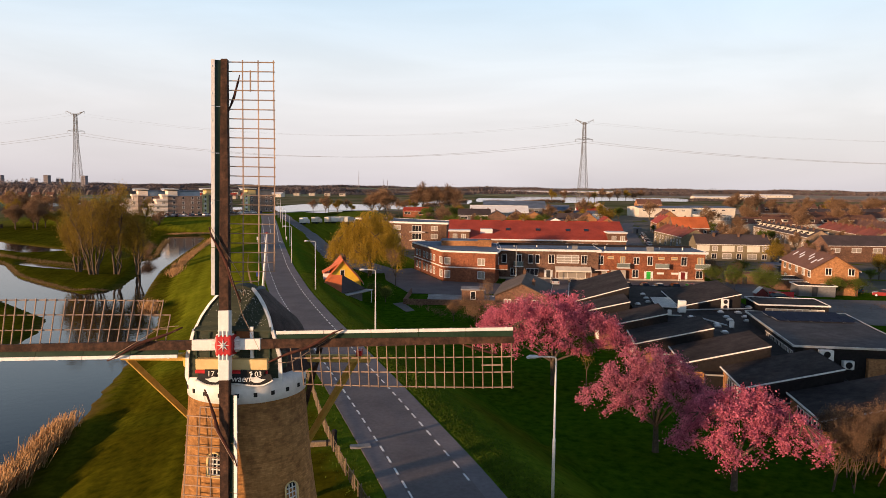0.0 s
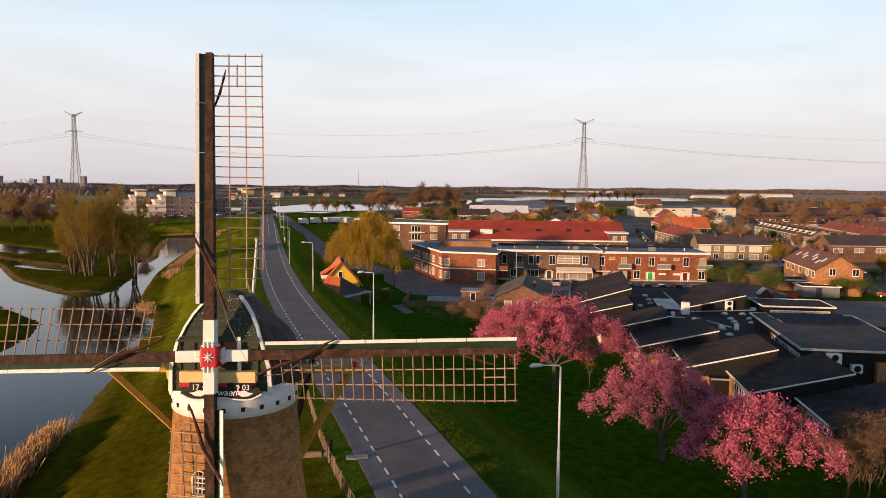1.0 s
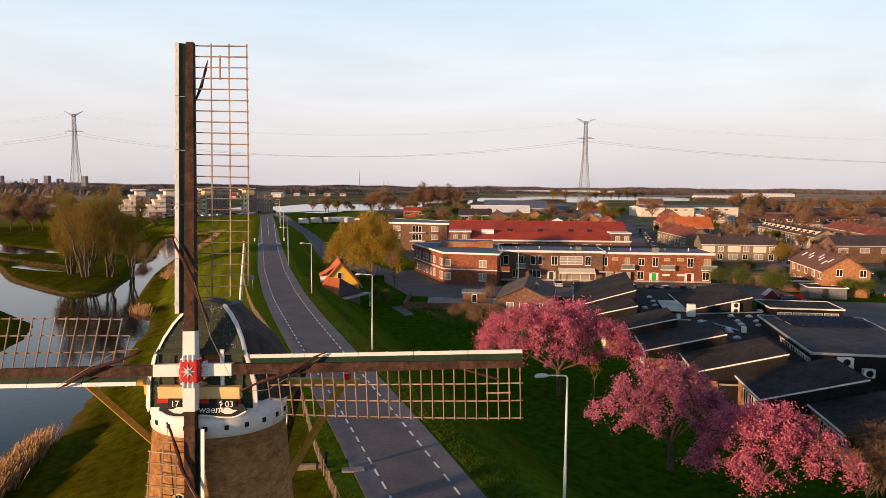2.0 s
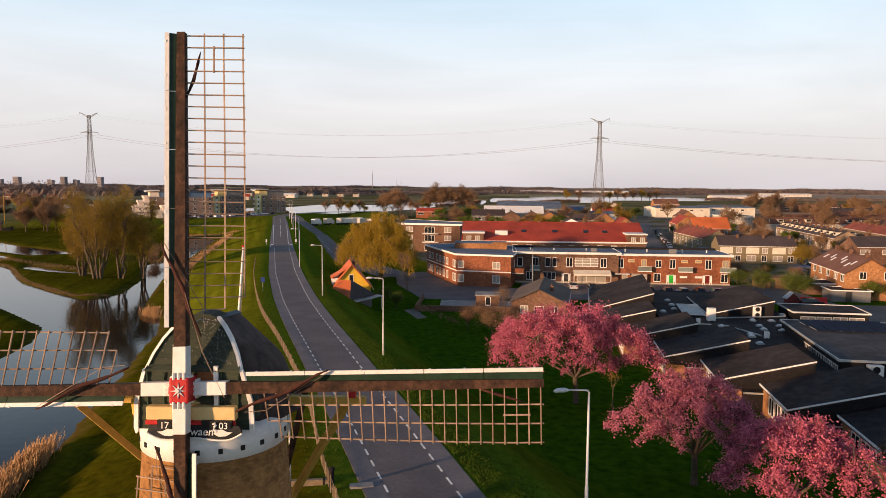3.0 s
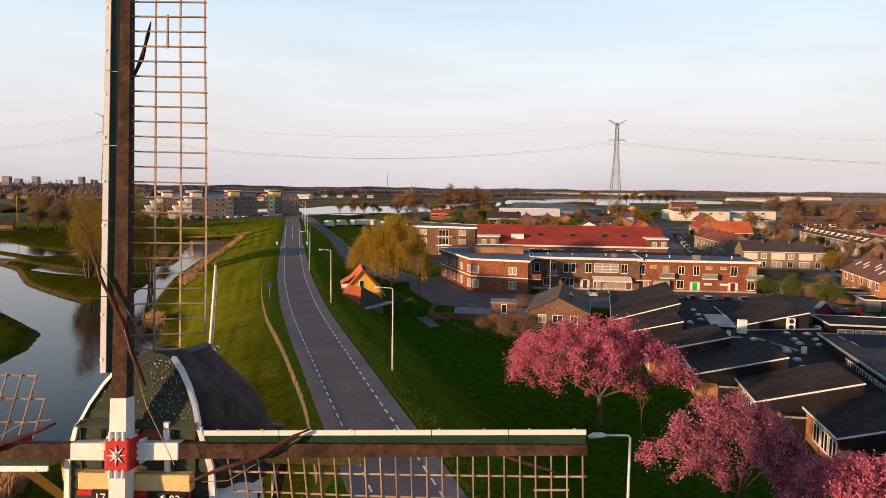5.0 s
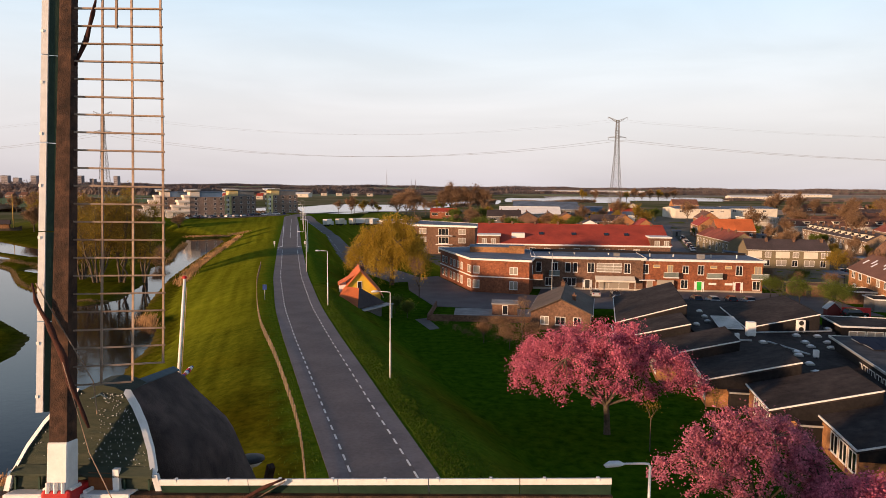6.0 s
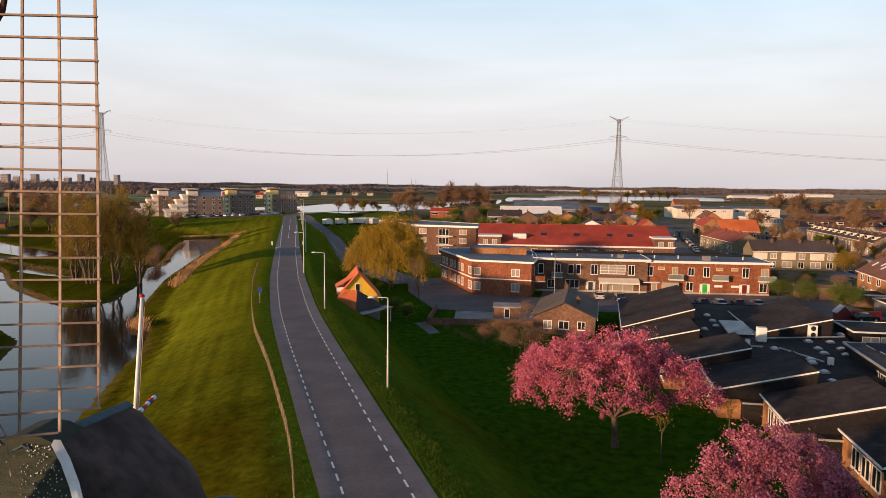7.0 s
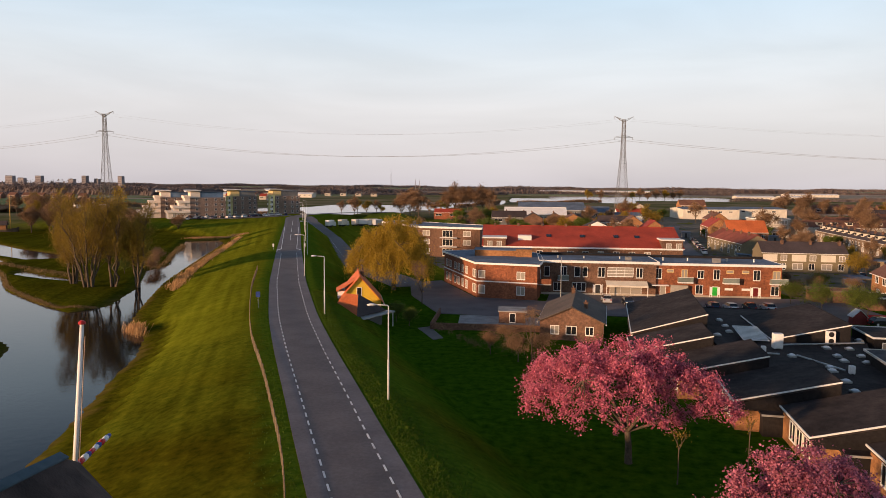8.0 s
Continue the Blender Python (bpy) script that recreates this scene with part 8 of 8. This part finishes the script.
def car(x, y, rz, paint, label, z=None, van=False):
    """A small hatchback: body, glasshouse, lamps, bumpers and four wheels."""
    zb = (Z_LOW + 0.10) if z is None else z
    e = thing("car", pose(x, y, zb, 0, 0, rz), label, "car", "parked cars")
    prof = [(-2.05, 0.25), (2.05, 0.25), (2.1, 0.55), (2.0, 0.80), (1.15, 0.95), (-1.9, 1.0), (-2.08, 0.7)]
    bm = bmesh.new()
    slab(bm, [(x_, -0.84, z_) for x_, z_ in prof], (0, 1.68, 0))
    part("body", bevelled(bm, 0.06, 2), paint, e)
    top = [(-1.85, 0.97), (1.1, 0.95), (0.45, 1.42), (-1.35, 1.45)] if not van else [(-1.95, 0.97), (1.3, 0.95), (0.95, 1.85), (-1.9, 1.9)]
    bm = bmesh.new()
    a = [bm.verts.new((x_, -0.76, z_)) for x_, z_ in top[:2]] + [bm.verts.new((x_, -0.62, z_)) for x_, z_ in top[2:]]
    b = [bm.verts.new((x_, 0.76, z_)) for x_, z_ in top[:2]] + [bm.verts.new((x_, 0.62, z_)) for x_, z_ in top[2:]]
    bm.faces.new(a)
    bm.faces.new(b[::-1])
    for i in range(4):
        j = (i + 1) % 4
        bm.faces.new((a[i], b[i], b[j], a[j]))
    part("glasshouse", bm, GLASS, e, "dark car windows")
    bm = bmesh.new()
    zt = top[2][1]
    slab(bm, [(top[2][0] + 0.03, -0.63, zt - 0.02), (top[2][0] + 0.03, 0.63, zt - 0.02), (top[3][0] - 0.03, 0.63, zt + 0.01), (top[3][0] - 0.03, -0.63, zt + 0.01)], (0, 0, 0.05))
    part("roof", bm, paint, e)
    for sx in (-1.3, 1.32):
        for sy in (-0.78, 0.78):
            bm = bmesh.new()
            tube(bm, [(sx, sy - 0.1, 0.31), (sx, sy + 0.1, 0.31)], 0.31, 16)
            wl_ = part("wheel", bm, RUBBER, e)
            bm = bmesh.new()
            tube(bm, [(sx, sy + (0.105 if sy > 0 else -0.105), 0.31), (sx, sy, 0.31)], 0.19, 12)
            part("rim", bm, STEEL, wl_)
    for sy in (-0.6, 0.6):
        bm = bmesh.new()
        bx(bm, 1.98, 2.10, sy - 0.18, sy + 0.18, 0.6, 0.76)
        part("headlight", bm, DOME, e)
        bm = bmesh.new()
        bx(bm, -2.1, -2.0, sy - 0.14, sy + 0.14, 0.68, 0.9)
        part("tail_light", bm, CAR_R, e)
    return e


for x, y, rz, p, lab in ((36.2, 152.3, 92, CAR_B, "dark blue car parked before the flats"), (39.2, 151.8, 92, CAR_W, "white car parked before the flats"), (42.8, 152.6, 88, CAR_K, "black car parked before the flats"), (46.0, 152.4, 91, CAR_S, "silver car parked before the flats"),
                         (32.6, 152.8, 90, CAR_K, "black car parked before the flats"), (21.4, 155.5, -88, CAR_K, "dark car parked by the bungalow"), (17.6, 157.4, 90, CAR_S, "grey car parked by the flats"), 
                         (68.5, 171, 80, CAR_B, "blue car parked beside the houses"), (86, 205, 85, CAR_K, "dark car parked beside the row"), (81, 153, 80, CAR_B, "blue car parked near the brick house"), (88, 150, 150, CAR_B, "blue car parked on the square"), (84, 148, 150, CAR_R, "red car parked on the square"), (60, 140.5, 10, CAR_K, "dark car parked by the school fence")):
    car(x, y, rz, p, lab)
for i in range(9):
    car(62.6 + i * 1.2, 262 + i * 7.2, 82, (CAR_W, CAR_S, CAR_K, CAR_W, CAR_B)[i % 5], ("white car parked along the street", "silver car parked along the street", "black car parked along the street", "white car parked along the street", "blue car parked along the street")[i % 5])
for i in range(10):
    x, y = -168 + i * 4.6, 366 + i * 3.5
    car(x, y, 110, (CAR_W, CAR_K, CAR_S, CAR_W, CAR_B)[i % 5], ("white car parked before the apartments", "black car parked before the apartments", "silver car parked before the apartments", "white car parked before the apartments", "blue car parked before the apartments")[i % 5], gz(x, y) + 0.02)

# ---- distant towers, boat and playhouse ----
for i, (x, y, w, h) in enumerate(((-1606, 2100, 24, 35.5), (-1572, 2110, 20, 28.5), (-1512, 2110, 19, 36), (-1394, 2100, 16, 26.5), (-1350, 2100, 14, 37), (-1322, 2120, 14, 27), (-1231, 2100, 13, 36.5))):
    e = flat_building("tower_block", (x, y, Z_LOW), [(0, 0), (w, 0), (w, 16), (0, 16)], h, TOWER_G, TOWER_G, "distant grey tower block above the trees", "tower block", 0.2, fascia=TOWER_G, group="distant towers")
    for k in range(6):
        bm = bmesh.new()
        bx(bm, 1, w - 1, -0.3, -0.05, 8 + k * h / 6.6, 8.9 + k * h / 6.6)
        part("window_band", bm, GLASS, e)


def play_house(x, y):
    e = thing("play_house", pose(x, y, Z_LOW), "small red play house with white gable", "play house")
    bm = bmesh.new()
    slab(bm, [(-1.1, 0, 0), (1.1, 0, 0), (1.1, 0, 1.3), (0, 0, 2.3), (-1.1, 0, 1.3)], (0, 1.6, 0))
    part("wall", bm, DOOR_R, e)
    for s in (-1, 1):
        bm = bmesh.new()
        slab(bm, [(s * 1.3, -0.2, 1.2), (s * 1.3, 1.8, 1.2), (0, 1.8, 2.42), (0, -0.2, 2.42)], (0, 0, 0.08))
        part("roof", bm, STEEL, e)


play_house(57.0, 141.5)
for x in (59.6, 62.1):
    e = thing("play_wall", pose(x, 141.8, Z_LOW), "red painted play wall", "play wall")
    bm = bmesh.new()
    bx(bm, -1.2, 1.2, 0, 0.2, 0, 1.6)
    part("panel", bm, RED_P, e)

# old sailing barge in the far pond
e = thing("sailing_barge", pose(-226, 306, Z_WATER, 0, 0, 25), "old wooden sailing barge with mast and cabin", "boat")
bm = bmesh.new()
sec = []
for f, w, zt in ((-8, 0.6, 2.4), (-6.5, 1.9, 1.9), (-2, 2.3, 1.5), (4, 2.3, 1.6), (7, 1.6, 2.0), (8.2, 0.5, 2.6)):
    sec.append([(f, -w, zt), (f, -w * 0.7, -0.4), (f, w * 0.7, -0.4), (f, w, zt)])
loft(bm, sec)
part("hull", bm, BARK, e)
bm = bmesh.new()
bx(bm, -4.5, 3.5, -1.5, 1.5, 1.5, 3.4)
cb = part("cabin", bm, BRICK_O, e)
bm = bmesh.new()
slab(bm, [(-5, -2, 3.4), (-5, 2, 3.4), (-5, 0, 5.4)], (9, 0, 0))
part("cabin_roof", bm, TILE_D, cb)
bm = bmesh.new()
tube(bm, [(5, 0, 1.2), (5, 0, 17)], [0.18, 0.10], 8)
part("mast", bm, OCHRE, e)

# ---- small roadside things ----
e = thing("flag_mast", pose(8.9, 158.6, Z_LOW + 0.1), "tall grey flag mast before the flats", "flag mast")
bm = bmesh.new()
tube(bm, [(0, 0, 0), (0, 0, 8.4)], [0.10, 0.06], 8)
part("pole", bm, STEEL, e)
bm = bmesh.new()
lathe(bm, [(0.05, 8.4), (0.1, 8.45), (0.05, 8.52)], 8)
part("finial", bm, STEEL, e)


def road_sign(x, y, rz, label, plate, w=0.6, h=0.8, top=2.4):
    e = thing("road_sign", pose(x, y, gz(x, y), 0, 0, rz), label, "road sign")
    bm = bmesh.new()
    tube(bm, [(0, 0, -0.2), (0, 0, top)], 0.035, 8)
    part("post", bm, STEEL, e)
    bm = bmesh.new()
    bx(bm, -w / 2, w / 2, -0.06, -0.035, top - h, top)
    part("plate", bm, plate, e)


road_sign(-37.2, 117.5, 18, "blue road sign on a post by the fence", FLAG_B)
p_, a_ = road_point(at_y(206), -4.2)
road_sign(p_.x, p_.y, 18, "white and red sign at the road narrowing", PAINT_W, 0.4, 0.9, 1.6)
p_, a_ = road_point(at_y(206), 4.2)
road_sign(p_.x, p_.y, 18, "white and red sign at the road narrowing", PAINT_W, 0.4, 0.9, 1.6)
# electrical cabinet and concrete slabs beside the fence
e = thing("concrete_slab", pose(-6.6, 44.8, gz(-6.6, 44.8), 0, 0, 15), "pale concrete slab beside the fence", "slab")
bm = bmesh.new()
bx(bm, -0.7, 0.7, -0.3, 0.3, -0.1, 0.18)
part("slab", bevelled(bm, 0.03), KERB, e)
e = thing("mooring_post", pose(-8.2, 44.0, gz(-8.2, 44.0)), "black iron post in the fence line", "post")
bm = bmesh.new()
lathe(bm, [(0.16, -0.2), (0.16, 1.25), (0.19, 1.3), (0.19, 1.4), (0.08, 1.48)], 12)
part("shaft", bm, FASCIA, e)
# white trucks and caravans in the yard by the river
for x, y, rz, p, lab in ((-58, 305, 60, CAR_W, "white van parked in the yard"), (-52, 297, 60, CAR_S, "silver van parked in the yard"), (-47, 289, 55, CAR_W, "white van parked in the yard"), (-55, 312, 70, CAR_R, "red van parked in the yard")):
    car(x, y, rz, p, lab, gz(x, y) + 0.02, True)


def truck(x, y, rz, box_mat, label, long=7.2):
    """A lorry with a box body, a cab with windscreen and six wheels."""
    e = thing("truck", pose(x, y, gz(x, y) + 0.05, 0, 0, rz), label, "truck", "trucks in the yard")
    bm = bmesh.new()
    bx(bm, -long / 2, long / 2 - 1.9, -1.22, 1.22, 0.95, 3.6)
    part("box_body", bevelled(bm, 0.05), box_mat, e)
    bm = bmesh.new()
    slab(bm, [(long / 2 - 1.75, -1.15, 0.5), (long / 2, -1.15, 0.5), (long / 2, -1.15, 1.5), (long / 2 - 0.35, -1.15, 2.6), (long / 2 - 1.75, -1.15, 2.7)], (0, 2.3, 0))
    cab = part("cab", bevelled(bm, 0.05), CAR_W, e)
    bm = bmesh.new()
    slab(bm, [(long / 2 + 0.02, -1.0, 1.55), (long / 2 + 0.02, 1.0, 1.55), (long / 2 - 0.31, 1.0, 2.5), (long / 2 - 0.31, -1.0, 2.5)], (0.03, 0, 0.01))
    part("windscreen", bm, GLASS, cab)
    bm = bmesh.new()
    bx(bm, -long / 2, long / 2 - 0.2, -0.5, 0.5, 0.55, 0.94)
    part("chassis", bm, FASCIA, e)
    for wx in (-long / 2 + 1.2, -long / 2 + 2.3, long / 2 - 0.9):
        for sy in (-1.0, 1.0):
            bm = bmesh.new()
            tube(bm, [(wx, sy - 0.14, 0.45), (wx, sy + 0.14, 0.45)], 0.45, 14)
            part("wheel", bm, RUBBER, e)


for x, y, rz, m_, lab in ((-94.5, 372, 75, CAR_W, "white box truck parked in the yard"), (-89.5, 379, 70, AWN, "cream box truck parked in the yard"), (-84, 384, 80, PEACH, "pinkish box truck parked in the yard"), (-80, 386, 30, CAR_W, "white box truck parked in the yard"), (-76, 392, 30, AWN, "cream box truck parked in the yard"), (-72, 384, 60, CAR_S, "silver box truck parked in the yard")):
    truck(x, y, rz, m_, lab)

# parking strip before the apartments
PARK = smooth_line([(-172, 377), (-158, 372), (-146, 374), (-134, 384), (-126, 398)], 1.0)
tagged(strip("pavement_parking", PARK, 5.5, PAVING, 0.25), "grey paved parking strip before the apartments", "pavement", kind="structure")
for i in range(0, len(PARK) - 4, 4):
    k_ = (i // 4) % 5
    x, y = PARK[i]
    car(x, y, 100 - i, (CAR_K, CAR_W, CAR_S, CAR_W, CAR_B)[k_], ("black car on the parking strip", "white car on the parking strip", "silver car on the parking strip", "white car on the parking strip", "blue car on the parking strip")[k_], gz(x, y) + 0.3)

# meadow and white-gabled farmhouses beyond the ponds
MEADOW = mat("green_meadow", (0.045, 0.10, 0.018), (0.075, 0.14, 0.026), 0.03, 0.95, big=0.2)
flat_area("field_meadow", [(-760, 560), (-420, 520), (-330, 620), (-360, 840), (-860, 880)], MEADOW, "bright green meadow on the polder", 0.4)
for x, y in ((-366, 577), (-352, 584)):
    house("farm_house", pose(x, y, Z_LOW, 0, 0, 75), 13, 9, 3.2, 7.4, PAINT_W, TILE_D, "white gabled farmhouse with dark roof", left=((3.0, 0.9, 1.2, 1.4), (6.0, 0.9, 1.2, 1.4), (4.5, 3.6, 1.0, 1.2)))


def radio_mast(x, y, h):
    e = thing("radio_mast", pose(x, y, Z_LOW), "thin pale radio mast on the horizon", "mast", "far masts")
    bm = bmesh.new()
    tube(bm, [(0, 0, 0), (0, 0, h * 0.8)], [1.3, 0.9], 6)
    part("shaft", bm, TOWER_G, e)
    bm = bmesh.new()
    tube(bm, [(0, 0, h * 0.8), (0, 0, h)], [0.6, 0.3], 6)
    part("antenna", bm, TOWER_G, e)


radio_mast(-535, 3000, 80)
radio_mast(-430, 3000, 40)
radio_mast(-412, 3000, 38)

# timber capstan beam lying beside the mill
e = thing("timber_beam", pose(-9.9, 44.8, gz(-9.9, 44.8), 0, 0, 12), "weathered timber beam lying on the grass", "beam")
bm = bmesh.new()
bx(bm, -1.6, 1.5, -0.17, 0.17, -0.05, 0.32)
part("baulk", bevelled(bm, 0.03), FENCE_W, e)
for x in (-1.1, 1.0):
    bm = bmesh.new()
    bx(bm, x - 0.06, x + 0.06, -0.19, 0.19, -0.04, 0.345)
    part("iron_strap", bm, FASCIA, e)

# post lamp behind the mill: shallow white bowl under a dark lid
e = thing("post_lamp", pose(-7.9, 34.9, gz(-7.9, 34.9)), "post lamp with white bowl and dark lid beside the mill", "lamp")
zl_ = 9.0 - gz(-7.9, 34.9)
bm = bmesh.new()
tube(bm, [(0, 0, -0.2), (0, 0, zl_ - 0.25)], [0.06, 0.035], 8)
part("pole", bm, STEEL, e, "", True)
bm = bmesh.new()
lathe(bm, [(0.05, zl_ - 0.26), (0.26, zl_ - 0.20), (0.38, zl_ - 0.08), (0.40, zl_ - 0.02)], 20)
part("bowl", bm, LAMP_W, e, "white lamp bowl", True)
bm = bmesh.new()
lathe(bm, [(0.45, zl_ - 0.02), (0.44, zl_ + 0.03), (0.2, zl_ + 0.07), (0.06, zl_ + 0.08)], 20)
part("lid", bm, BLACK, e, "dark lamp lid", True)
